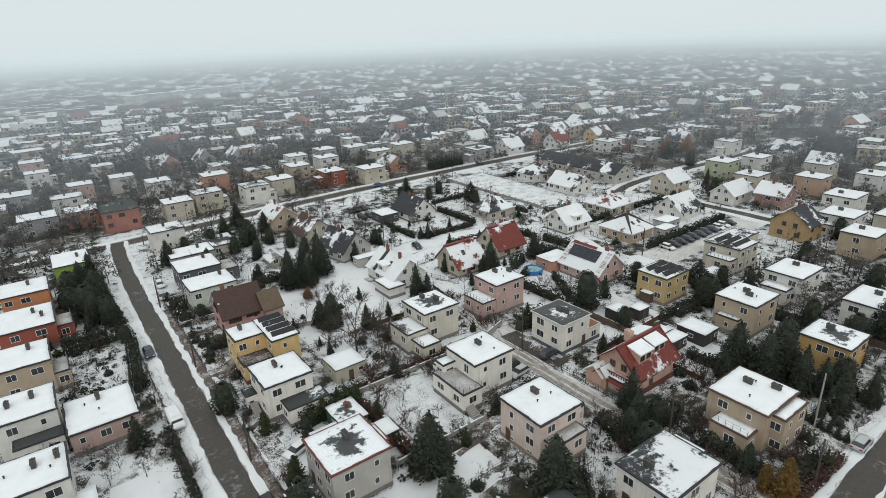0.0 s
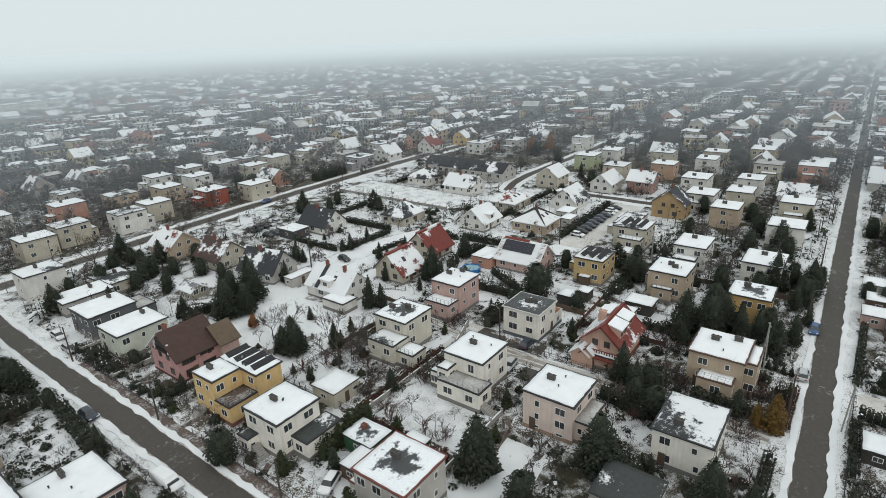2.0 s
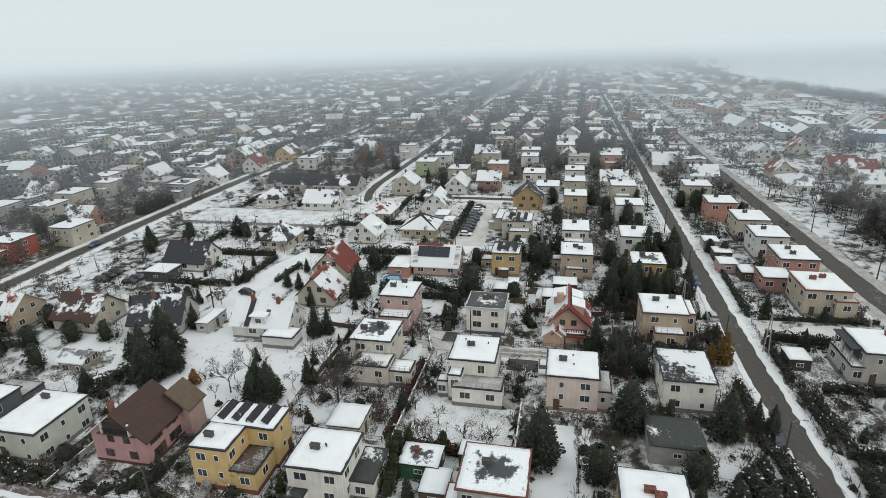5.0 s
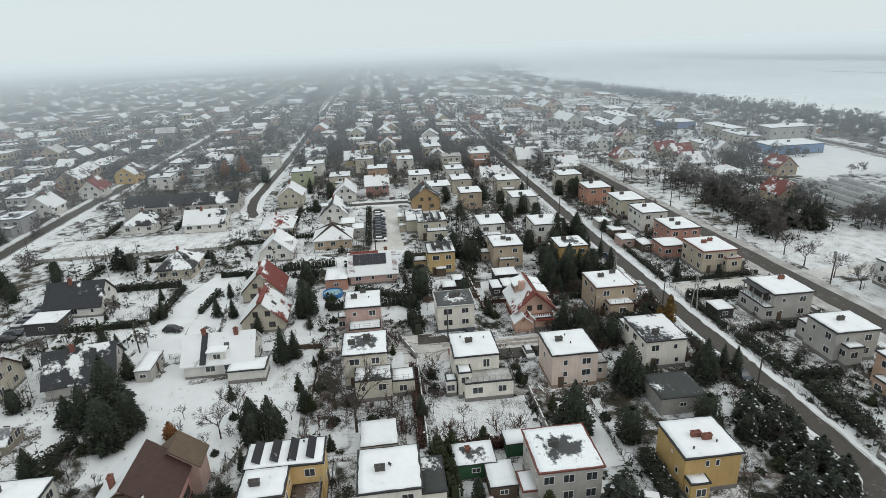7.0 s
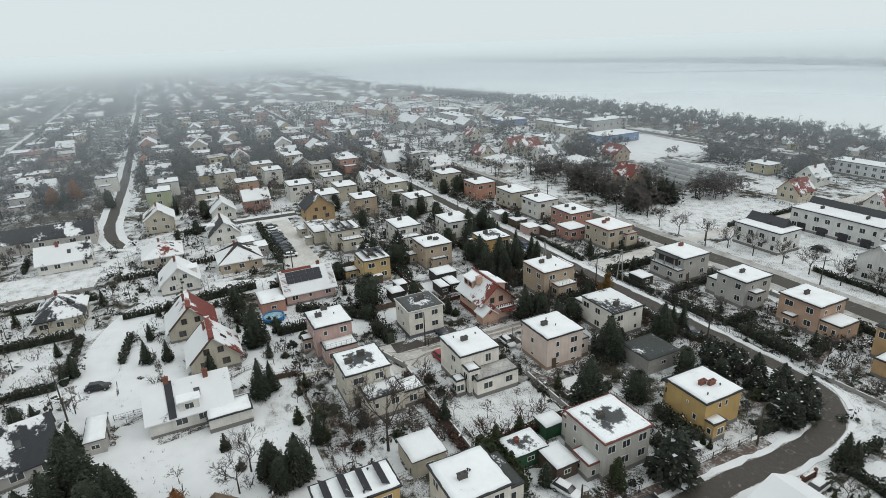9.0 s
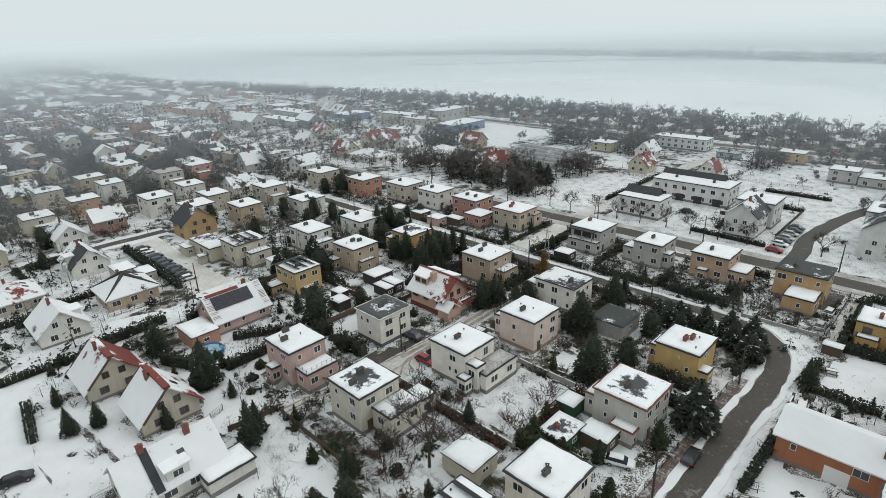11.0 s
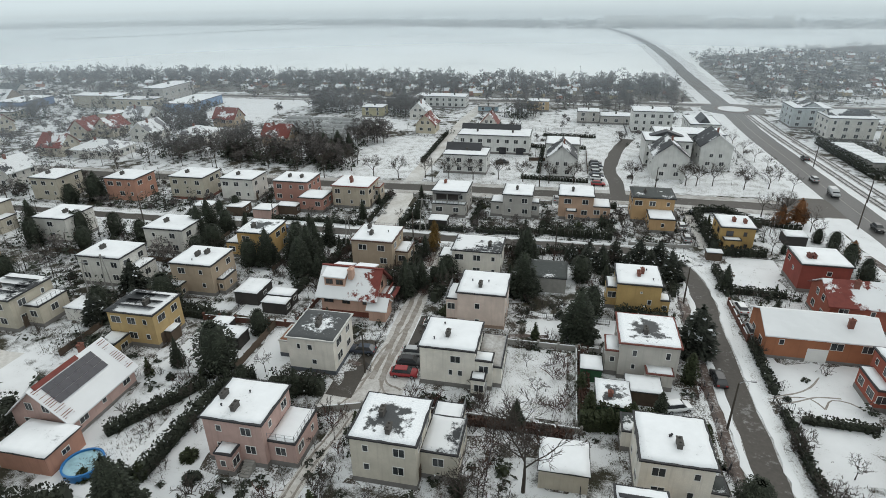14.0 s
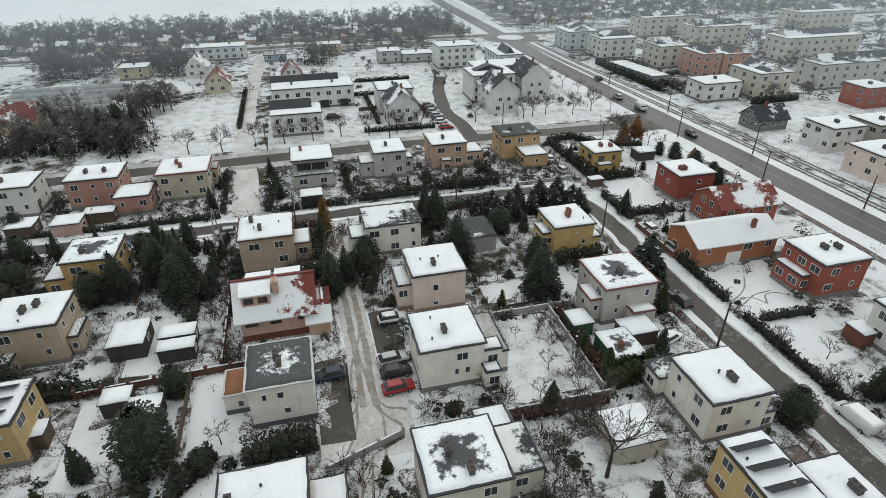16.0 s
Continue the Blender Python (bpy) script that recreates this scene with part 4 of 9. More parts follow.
def bare_meshes(h, spread, seed, mat=TWIG, depth=4, stems=1, fork=0.32, kids=(3, 4)):
    """Trunk and twig crown of a leafless tree or shrub."""
    rnd = random.Random(seed)
    verts, faces = [], []

    def tube(p, q, r0, r1):
        d = (q - p).normalized()
        u = d.cross(Vector((0.3, 0.2, 1)) if abs(d.z) < 0.95 else Vector((1, 0, 0))).normalized()
        w = d.cross(u)
        k = len(verts)
        for c, r in ((p, r0), (q, r1)):
            for i in range(3):
                verts.append(c + (u * math.cos(2.0944 * i) + w * math.sin(2.0944 * i)) * r)
        for i in range(3):
            faces.append((k + i, k + (i + 1) % 3, k + 3 + (i + 1) % 3, k + 3 + i))

    def grow(p, d, length, r, level):
        q = p + d * length
        mid = p + d * length * 0.5 + Vector((rnd.uniform(-1, 1), rnd.uniform(-1, 1), rnd.uniform(-0.5, 0.5))) * length * 0.08
        tube(p, mid, r, r * 0.8), tube(mid, q, r * 0.8, r * 0.6)
        if level == 0:
            return
        for k in range(rnd.randint(*kids)):
            base = p.lerp(q, rnd.uniform(0.45, 1.0))
            side = Vector((rnd.gauss(0, 1), rnd.gauss(0, 1), rnd.gauss(0.15, 0.6))).normalized()
            nd = (d + side * spread).normalized()
            grow(base, nd, length * rnd.uniform(0.5, 0.8), max(0.023, r * 0.5), level - 1)

    if stems == 1:
        for k in range(5):
            a = 6.2832 * k / 5 + rnd.uniform(-0.5, 0.5)
            grow(Vector((0, 0, h * (fork + 0.04 * k))), Vector((math.cos(a) * 0.75, math.sin(a) * 0.75, 0.9)).normalized(), h * 0.33, h * 0.010, depth - 1)
    else:
        for k in range(stems):
            a = rnd.uniform(0, 6.2832)
            grow(Vector((rnd.gauss(0, 0.2), rnd.gauss(0, 0.2), -0.05)), Vector((math.cos(a) * 0.6, math.sin(a) * 0.6, 1)).normalized(), h * 0.5, 0.03, depth - 1)
    me = bpy.data.meshes.new("crown")
    me.from_pydata(verts, [], faces)
    me.materials.append(mat)
    return me


CONIFERS = [(trunk_mesh(9, 0.2), conifer_mesh(9.5, 3.1, s, SPRUCE, 2400, power=0.62, size=0.4)) for s in (1, 2, 3)]
SLIMS = [(trunk_mesh(7, 0.15), conifer_mesh(8, 1.9, s, SPRUCE, 1300, power=0.6, size=0.34)) for s in (4, 5)]
ROUNDS = [(trunk_mesh(5, 0.18), conifer_mesh(8, 3.0, s, m, 1900, bottom=0.03, size=0.38, shape="round")) for s, m in ((41, SPRUCE), (42, SPRUCE), (43, SPRUCE))]
COLUMNS = [(trunk_mesh(4, 0.1), conifer_mesh(6, 1.25, s, m, 700, bottom=0.02, size=0.36, shape="column")) for s, m in ((44, THUJA), (45, SPRUCE), (46, OCHRE))]
PINES = [(trunk_mesh(6.5, 0.2), conifer_mesh(7.5, 2.9, s, PINE, 900, bottom=0.10, power=0.6, size=0.7)) for s in (6, 7)]
THUJAS = [(trunk_mesh(2.5, 0.08), conifer_mesh(4, 0.85, s, m, 260, bottom=0.02, power=0.5, size=0.42)) for s, m in ((8, THUJA), (9, SPRUCE), (10, OCHRE))]
BARES = [(trunk_mesh(4.2, 0.17), bare_meshes(8, 0.75, s, TWIG)) for s in (11, 12, 13)]
STREET_TREES = [(trunk_mesh(3.2, 0.17), bare_meshes(7, 0.85, s, TWIG, 4, fork=0.26, kids=(4, 5))) for s in (51, 52)]
LARGE_BARE = [(trunk_mesh(5.5, 0.24), bare_meshes(11, 0.7, 14, TWIG, 5))]
FRUITS = [(trunk_mesh(1.6, 0.09), bare_meshes(3.6, 0.9, s, TWIG, 4, kids=(2, 4))) for s in (15, 16)]
SHRUBS = [(None, bare_meshes(1.9, 0.85, s, m, 3, 8, kids=(2, 3))) for s, m in ((17, TWIG), (18, REDTWIG), (19, TWIG))]
LEAFY = [(trunk_mesh(3, 0.12), conifer_mesh(5.5, 2.0, 20, BROWNLEAF, 380, bottom=0.2, power=0.45, size=0.55))]
BUSHES = [(None, conifer_mesh(1.5, 1.0, s, m, 150, bottom=0.0, power=0.4, size=0.42)) for s, m in ((21, HEDGE), (22, THUJA), (23, PINE))]
KINDS = {
    "conifer": (CONIFERS, "tree", "dark green spruce with traces of snow"),
    "slim": (SLIMS, "tree", "slim dark green spruce in a garden"),
    "round": (ROUNDS, "tree", "broad dark evergreen with a rounded crown"),
    "column": (COLUMNS, "tree", "tall columnar evergreen in a garden"),
    "pine": (PINES, "tree", "broad pine with snow on its needles"),
    "thuja": (THUJAS, "tree", "columnar evergreen thuja in a garden"),
    "bare": (BARES, "tree", "leafless deciduous tree in winter"),
    "large_bare": (LARGE_BARE, "tree", "tall leafless tree with a wide crown"),
    "fruit": (FRUITS, "tree", "small leafless fruit tree in a snowy garden"),
    "shrub": (SHRUBS, "shrub", "leafless shrub in the snow"),
    "street": (STREET_TREES, "tree", "round-crowned leafless tree beside the road"),
    "leafy": (LEAFY, "tree", "small tree with withered brown leaves"),
    "bush": (BUSHES, "shrub", "round evergreen bush dusted with snow"),
}
NAMES = {"round": "yew_tree", "column": "thuja_tree", "conifer": "spruce_tree", "slim": "spruce_tree", "pine": "pine_tree", "thuja": "thuja_tree", "bare": "leafless_tree", "street": "leafless_tree", "large_bare": "leafless_tree", "fruit": "fruit_tree", "shrub": "shrub", "leafy": "leafy_tree", "bush": "evergreen_bush"}
tree_rnd = random.Random(5)


def tree(kind, x, y, scale=1.0, variant=None, label=""):
    variants, category, text = KINDS[kind]
    t, c = variants[(tree_rnd.randrange(len(variants)) if variant is None else variant) % len(variants)]
    if t is None:
        r = tagged(new(NAMES[kind], c), label or text, category, "garden shrubs")
        r.location, r.rotation_euler = (x, y, 0), (0, 0, tree_rnd.uniform(0, 6.28))
        r.scale = (scale, scale, scale * tree_rnd.uniform(0.85, 1.15))
        return r
    r = root(NAMES[kind], x, y, tree_rnd.uniform(0, 360), label or text, category, "garden trees")
    r.scale = (scale * tree_rnd.uniform(0.9, 1.1), scale * tree_rnd.uniform(0.9, 1.1), scale)
    if t:
        child("trunk", t, r)
    child("crown", c, r)
    return r


def hedge(x0, y0, x1, y1, h=1.5, w=1.0, mat=None, label="dense evergreen hedge dusted with snow"):
    """A clipped row of evergreens: a dark core and many clumps of leaves."""
    rnd = random.Random(int(x0 * 3 + y1 * 7))
    length = math.hypot(x1 - x0, y1 - y0)
    yaw = math.degrees(math.atan2(y1 - y0, x1 - x0))
    r = root("hedge", x0, y0, yaw, label, "hedge", "hedges")
    bm = bmesh.new()
    k = max(2, int(length / 0.9))
    for i in range(k):
        a, b = length * i / k, length * (i + 1) / k
        hh, ww = h * rnd.uniform(0.66, 0.8), w * rnd.uniform(0.26, 0.34)
        add_prism(bm, [(a, -ww), (b, -ww), (b, ww), (a, ww)], -0.1, hh, 0, 0.8)
    part("core", bm, mat or HEDGE, r)
    quads = []
    for i in range(int(length * (h + w) * 19)):
        u = rnd.uniform(0, length)
        hh = h * (0.95 + 0.13 * math.sin(u * 2.1 + x0) + rnd.uniform(-0.06, 0.06))
        t = rnd.random()
        if t < 0.36:
            c, out = Vector((u, rnd.uniform(-w / 2, w / 2), hh * 0.92)), Vector((rnd.uniform(-0.5, 0.5), rnd.uniform(-0.5, 0.5), 0.8))
        else:
            s = -1 if t < 0.68 else 1
            c, out = Vector((u, s * w * 0.42, rnd.uniform(0.1, hh * 0.95))), Vector((rnd.uniform(-0.5, 0.5), s, 0.3))
        quads.append(leaf_quad(rnd, c, out.normalized(), rnd.uniform(0.2, 0.34), 0.1))
    child("foliage", quad_cloud("foliage", quads, mat or HEDGE), r)
    return r

# ---- houses round the lane ----
WHITE, CREAM, PINK, BEIGE, YELLOW = (0.70, 0.68, 0.635), (0.52, 0.475, 0.39), (0.53, 0.37, 0.33), (0.46, 0.365, 0.27), (0.56, 0.385, 0.165)
GREY, ORANGE, RED, GREEN, SALMON, PALE = (0.46, 0.44, 0.41), (0.54, 0.23, 0.11), (0.34, 0.10, 0.07), (0.27, 0.38, 0.08), (0.48, 0.26, 0.19), (0.75, 0.62, 0.55)
PEACH, LIGHT = (0.50, 0.34, 0.245), (0.79, 0.75, 0.68)
DGREY, WARMWHITE = (0.13, 0.135, 0.145), (0.84, 0.80, 0.725)
flat_house(52.0, 63.6, 8.0, 7.6, 6.7, WARMWHITE, "snow", "white cube house with a snow-covered flat roof", ((-5.85, -1.4, 3.7, 8.2, 3.7, "slush", "ws"), (-5.2, 2.5, 2.5, 2.2, 5.1, "snow", ""), (-4.7, 4.75, 1.9, 1.7, 3.3, "snow", "")), ((0.1, 0.2),), 1, door="w", wins={"n": ((-1.2, 4.9, 1.5, 1.2), (-0.5, 2.6, 0.6, 1.0), (-1.9, 2.6, 0.7, 1.0)), "w": ((-1.6, 5.0, 1.2, 1.6),), "e": ((1.6, 4.9, 1.5, 1.3), (-1.6, 4.9, 1.5, 1.3), (1.4, 2.3, 1.5, 1.3))})
flat_house(72.6, 64.3, 7.3, 7.7, 6.2, LIGHT, "mid", "light grey cube house with a dark bitumen roof", ((5.3, -1.5, 3.2, 4.6, 3.1, "rust", ""),), ((0, 0.1), (0.1, -0.2)), 2, fascia=surface("pale_fascia", (0.5, 0.5, 0.48)), door="s", wins={"n": ((1.9, 4.6, 0.6, 1.0), (0.1, 4.6, 0.8, 1.0), (-0.4, 2.1, 0.8, 0.9)), "w": ((-1.9, 4.8, 1.5, 1.2), (1.7, 4.8, 1.9, 1.4), (-1.9, 2.3, 1.5, 1.2), (1.7, 2.3, 1.9, 1.4))}, plinth=surface("slate_plinth", (0.10, 0.11, 0.125), 0.8))
flat_house(74.0, 83.4, 7.7, 7.2, 7.0, PINK, "snow", "pink cube house with a railed roof terrace", ((-5.6, -0.3, 3.6, 6.2, 3.9, "snow", "wns"), (0.6, 4.5, 2.2, 1.9, 3.4, "snow", "")), ((0.1, 0.5), (0.75, 0.0)), 3, door="n")
flat_house(55.5, 82.8, 7.8, 7.6, 6.9, (0.63, 0.585, 0.50), "melted", "grey cube house with a bare dark roof middle", ((-6.1, -1.3, 4.4, 6.2, 4.3, "patchy", "w"), (-5.6, -6.4, 3.8, 3.8, 3.2, "snow", "w")), ((-0.1, 0.6), (0.3, -0.1)), 4)
flat_house(23.4, 79.4, 7.6, 7.6, 6.4, WARMWHITE, "snow", "white house with dark eaves beside the street", ((1.6, -5.5, 6.6, 3.3, 3.3, "dark", ""), (-4.7, 2.4, 1.8, 2.4, 2.9, "dark", "")), ((-0.1, 0.3),), 5)
flat_house(23.7, 56.6, 8.2, 8.2, 6.4, (0.52, 0.495, 0.455), "melted", "grey house with melting snow on its roof", ((4.9, 1.4, 2.0, 4.0, 4.4, "snow", ""), (-1.5, 5.0, 3.6, 2.0, 2.9, "snow", "")), ((0.1, 0.25),), 6, fascia=surface("rust_fascia", (0.16, 0.06, 0.05)), wins={"w": ((2.9, 4.9, 1.4, 1.3), (0.3, 4.9, 1.5, 1.3), (-2.7, 4.9, 1.5, 1.3), (0.3, 2.3, 1.4, 1.3), (-2.7, 2.3, 1.4, 1.3)), "n": ((2.0, 4.7, 0.7, 1.1), (-2.6, 4.7, 0.7, 1.2), (2.0, 2.4, 0.6, 0.9))})
flat_house(23.2, 37.6, 7.3, 7.7, 6.0, YELLOW, "snow", "ochre yellow cube house with red chimneys", ((-4.4, 2.4, 1.8, 2.6, 3.2, "snow", ""), (4.4, 0.5, 1.8, 4.0, 4.4, "snow", "")), ((0.0, 0.15), (-0.2, -0.15)), 7, chimney_mat=BRICKRED, wins={"n": ((-1.9, 2.6, 0.7, 1.0), (-0.4, 4.4, 0.4, 0.4)), "w": ((0.8, 4.7, 0.6, 1.0), (-0.6, 4.7, 0.6, 1.0))})
flat_house(49.6, 47.0, 8.0, 8.0, 6.7, PALE, "snow", "pale pink cube house with a snowy flat roof", ((-0.2, -5.0, 6.2, 2.2, 4.0, "slush", ""), (5.1, 0, 2.2, 5.5, 4.6, "snow", "e")), ((0.1, 0.4),), 8, wins={"w": ((1.7, 5.0, 0.8, 1.1), (-2.0, 5.0, 1.6, 1.25), (1.7, 2.8, 0.8, 1.1), (-2.0, 2.8, 1.6, 1.25), (1.7, 0.95, 0.9, 0.5), (-2.0, 0.95, 1.2, 0.5)), "n": ((0.6, 4.2, 0.9, 1.1), (0.6, 1.4, 0.8, 0.6))}, plinth=surface("tan_plinth", (0.30, 0.22, 0.17), 0.85))
flat_house(74.6, 29.6, 8.6, 8.2, 6.8, BEIGE, "snow", "beige house with a balcony and divided snowy roof", ((-5.6, -0.6, 2.8, 5.2, 3.9, "snow", "w"), (0.5, -4.9, 6.5, 1.8, 6.2, "snow", "")), ((0.2, 0.3), (0.55, -0.5)), 9, fascia=surface("brown_fascia", (0.10, 0.06, 0.05)))
flat_house(53.3, 29.0, 9.6, 7.6, 5.9, WARMWHITE, "patchy", "whitewashed house with a dark patchy roof", ((6.1, 1.5, 2.8, 4.5, 4.2, "snow", ""),), ((-0.5, 0.3),), 10)
flat_house(104.2, 63.6, 8.4, 6.9, 6.4, (0.51, 0.37, 0.18), "patchy", "yellow house with panels on its flat roof", ((2.5, 5.2, 3.2, 3.4, 2.5, "snow", ""),), ((-0.3, 0.2),), 11)
flat_house(101.4, 29.3, 7.6, 7.6, 6.3, (0.52, 0.34, 0.14), "melted", "ochre house hidden behind dark evergreens", ((5.3, 1.0, 3.0, 5.5, 3.6, "snow", "e"),), ((0.3, 0.3),), 12)
flat_house(105.0, 45.9, 8.6, 7.8, 6.6, BEIGE, "snow", "beige cube house with a small balcony", ((3.0, 5.0, 3.0, 2.2, 2.9, "snow", ""), (-5.0, 0.5, 1.4, 4.2, 3.3, "snow", "w")), ((0.1, 0.1), (-0.2, -0.2)), 13)
flat_house(125.2, 46.1, 9.6, 7.4, 6.4, WHITE, "snow", "off-white flat-roofed house among gardens", ((-6.3, 0.5, 3.0, 5.4, 4.0, "snow", ""),), ((0.3, 0.1),), 14)
flat_house(131.5, 63.2, 8.6, 8.6, 6.4, CREAM, "patchy", "cream house with solar panels on its roof", ((-5.8, -1.0, 3.0, 6.0, 4.2, "snow", "w"), (10.8, 4.6, 13.0, 6.0, 4.3, "patchy", "")), ((0.2, 0.3),), 15)
flat_house(122.6, 30.0, 9.6, 8.2, 6.0, WHITE, "snow", "white house with a pergola on its roof terrace", ((2.0, -4.6, 5.5, 2.2, 4.0, "snow", "s"),), ((0.3, 0.1),), 16)
# red-roofed chalet
SALMONWALL = (0.57, 0.375, 0.295)
REDTILE = tiled("red", 0.52)


def shed_dormer(parent, side, x0, x1, ridge, slope, reach, wall, glazing=2):
    """A dormer with a single flat slope, its front standing on the roof below the ridge."""
    y0, y1 = side * 0.7, side * reach
    z0, z1 = ridge - 0.15, ridge - 0.75
    bm = bmesh.new()
    low = ridge - slope * reach - 0.25
    ring = [(y0, ridge - slope * 0.7 - 0.25), (y1, low), (y1, z1), (y0, z0)]
    a, b = [bm.verts.new((x0, y, z)) for y, z in ring], [bm.verts.new((x1, y, z)) for y, z in ring]
    bm.faces.new(a), bm.faces.new(b[::-1])
    for k in range(4):
        bm.faces.new((a[k], b[k], b[(k + 1) % 4], a[(k + 1) % 4]))
    bmesh.ops.recalc_face_normals(bm, faces=bm.faces)
    part("dormer", bm, wall, parent)
    bm = bmesh.new()
    ring = [(y0 - side * 0.1, z0 + 0.02), (y1 + side * 0.3, z1 - 0.06), (y1 + side * 0.3, z1 + 0.14), (y0 - side * 0.1, z0 + 0.2)]
    a, b = [bm.verts.new((x0 - 0.25, y, z)) for y, z in ring], [bm.verts.new((x1 + 0.25, y, z)) for y, z in ring]
    bm.faces.new(a), bm.faces.new(b[::-1])
    for k in range(4):
        bm.faces.new((a[k], b[k], b[(k + 1) % 4], a[(k + 1) % 4]))
    bmesh.ops.recalc_face_normals(bm, faces=bm.faces)
    part("dormer_roof", bm, SNOW_ROOF, parent)
    for k in range(glazing):
        u = x0 + (x1 - x0) * (k + 0.5) / glazing
        put_window(parent, u, y1, (z1 + low) / 2 + 0.1, "s" if side < 0 else "n", 0.7 * (x1 - x0) / glazing, min(1.0, 0.7 * (z1 - low)), True)


CHALET = gable_house(73.2, 47.8, 9.8, 7.6, 4.5, 7.9, SALMONWALL, "red", (0.25, 0.9), "x", 0, "salmon chalet with a snow-dusted red roof", 20, 0.8, (), ((-5.7, -1.4, 1.8, 3.6, 2.9, "snow"),), brown=True)
shed_dormer(CHALET, 1, 0.6, 4.4, 7.9, 0.895, 2.9, plaster(SALMONWALL))
shed_dormer(CHALET, -1, -3.6, -0.4, 7.9, 0.895, 2.9, plaster(SALMONWALL))
shed_dormer(CHALET, -1, 0.6, 3.6, 7.9, 0.895, 2.6, plaster(SALMONWALL))
chimney(CHALET, -0.3, 1.7, 6.9, 0.8, 1.3, 1.5, plaster(SALMONWALL))
bm = bmesh.new()
add_box(bm, -5.75, -0.22, 7.92, 5.75, 0.22, 8.1)
part("ridge_tiles", bm, tiled("red", -0.4), CHALET, "bare red ridge tiles")
tilt_ = math.atan(3.4 / 3.8)
for sx in (-1, 1):
    bm = bmesh.new()
    add_box(bm, -0.14, -6.15, -0.26, 0.14, 0.0, 0.06)
    o = part("verge_board", bm, surface("red_verge", (0.13, 0.034, 0.028), 0.7), CHALET, "dark red verge board")
    o.location, o.rotation_euler = (5.66 * sx, 0.0, 8.0), (tilt_, 0, 0)
for sy in (-1, 1):
    bm = bmesh.new()
    add_box(bm, -5.7, 4.42 * sy - 0.12, 3.68, 5.7, 4.42 * sy + 0.12, 3.9)
    part("eave_board", bm, surface("red_verge", (0.13, 0.034, 0.028), 0.7), CHALET, "dark red eaves board")
gable_wing(CHALET, -5.6, 3.0, 3.0, 3.2, 2.6, 3.9, plaster(SALMONWALL), tiled("red", 1.2), "x", 0.4)
gable_wing(CHALET, -5.9, 1.7, 2.2, 2.2, 3.0, 4.0, plaster(SALMONWALL), REDTILE, "x", 0.35)
bm = bmesh.new()
add_box(bm, -7.6, -3.6, 2.55, -5.7, 0.2, 2.75)
part("canopy", bm, tiled("red", 0.3), CHALET, "red porch canopy with some snow")
bm = bmesh.new()
add_box(bm, -6.2, -3.6, 2.5, -4.6, 3.0, 2.68)
for k in range(15):
    add_box(bm, -6.2, -3.6 + 0.47 * k, 2.68, -6.12, -3.42 + 0.47 * k, 3.5)
add_box(bm, -6.24, -3.6, 3.5, -6.08, 3.0, 3.62)
part("balcony", bm, surface("red_balcony", (0.17, 0.05, 0.035)), CHALET, "dark red wooden balcony")
bm = bmesh.new()
add_box(bm, -4.96, -3.86, -0.3, 4.96, 3.86, 1.1)
part("plinth_cladding", bm, surface("red_plinth", (0.16, 0.055, 0.04)), CHALET)
# houses beside the street
PINKHOUSE = gable_house(26.3, 111.2, 7.9, 9.2, 5.2, 9.0, (0.56, 0.33, 0.32), "brown", (-0.4, 0.95), "x", 0, "pink house with a steep brown tiled roof", 21, 0.7, ((-0.5, 0.42),), (), brown=True, plinth=surface("dark_red_plinth", (0.10, 0.045, 0.04)))
gable_wing(PINKHOUSE, 5.5, -2.9, 3.6, 6.4, 5.0, 7.6, plaster(PINK), surface("mossy_tiles", (0.12, 0.088, 0.062), 0.8, scale=1.0))
# No recess is cut: a thin dark panel paints the loggia's shade.
bm = bmesh.new()
add_box(bm, -4.02, -2.3, 5.3, -3.94, 2.3, 7.5)
part("loggia_back", bm, surface("painted_loggia_shade", (0.06, 0.05, 0.048)), PINKHOUSE, "flat dark panel painted as shade of the gable loggia")
for k, (y0, y1, z0, z1) in enumerate(((-2.4, -2.2, 5.3, 7.3), (2.2, 2.4, 5.3, 7.3), (-3.2, 3.2, 5.15, 5.3), (-1.4, 1.4, 7.5, 7.9))):
    bm = bmesh.new()
    add_box(bm, -4.3, y0, z0, -3.95, y1, z1)
    part("gable_post" if k < 2 else "gable_beam", bm, FRAME if k < 2 else WOOD, PINKHOUSE)
bm = bmesh.new()
for k in range(12):
    add_box(bm, -4.26, -2.2 + 0.37 * k, 5.3, -4.2, -2.12 + 0.37 * k, 6.1)
add_box(bm, -4.28, -2.2, 6.1, -4.18, 2.2, 6.18)
part("loggia_railing", bm, DARKMETAL, PINKHOUSE)
for x_, z_, w_ in ((-2.0, 4.0, 2.6), (1.6, 4.3, 2.8), (-1.8, 1.5, 2.2), (1.8, 1.6, 2.6)):
    put_window(PINKHOUSE, x_, -4.62, z_, "s", w_, 1.4, True)
flat_house(27.8, 92.9, 4.8, 9.8, 6.9, (0.68, 0.48, 0.23), "snow", "bright yellow house with tilted panels on its roof", ((-5.05, 2.0, 5.2, 5.6, 6.9, "snow", ""), (-5.05, -2.7, 5.2, 3.7, 3.7, "pavers", "ws")), ((-2.3, 0.6),), 22, door="s", plinth=BRICKRED)
flat_house(24.9, 127.5, 9.8, 8.2, 5.4, (0.58, 0.60, 0.52), "snow", "low pale green house with drifts on its roof", (), ((0.6, 0.4),), 23)
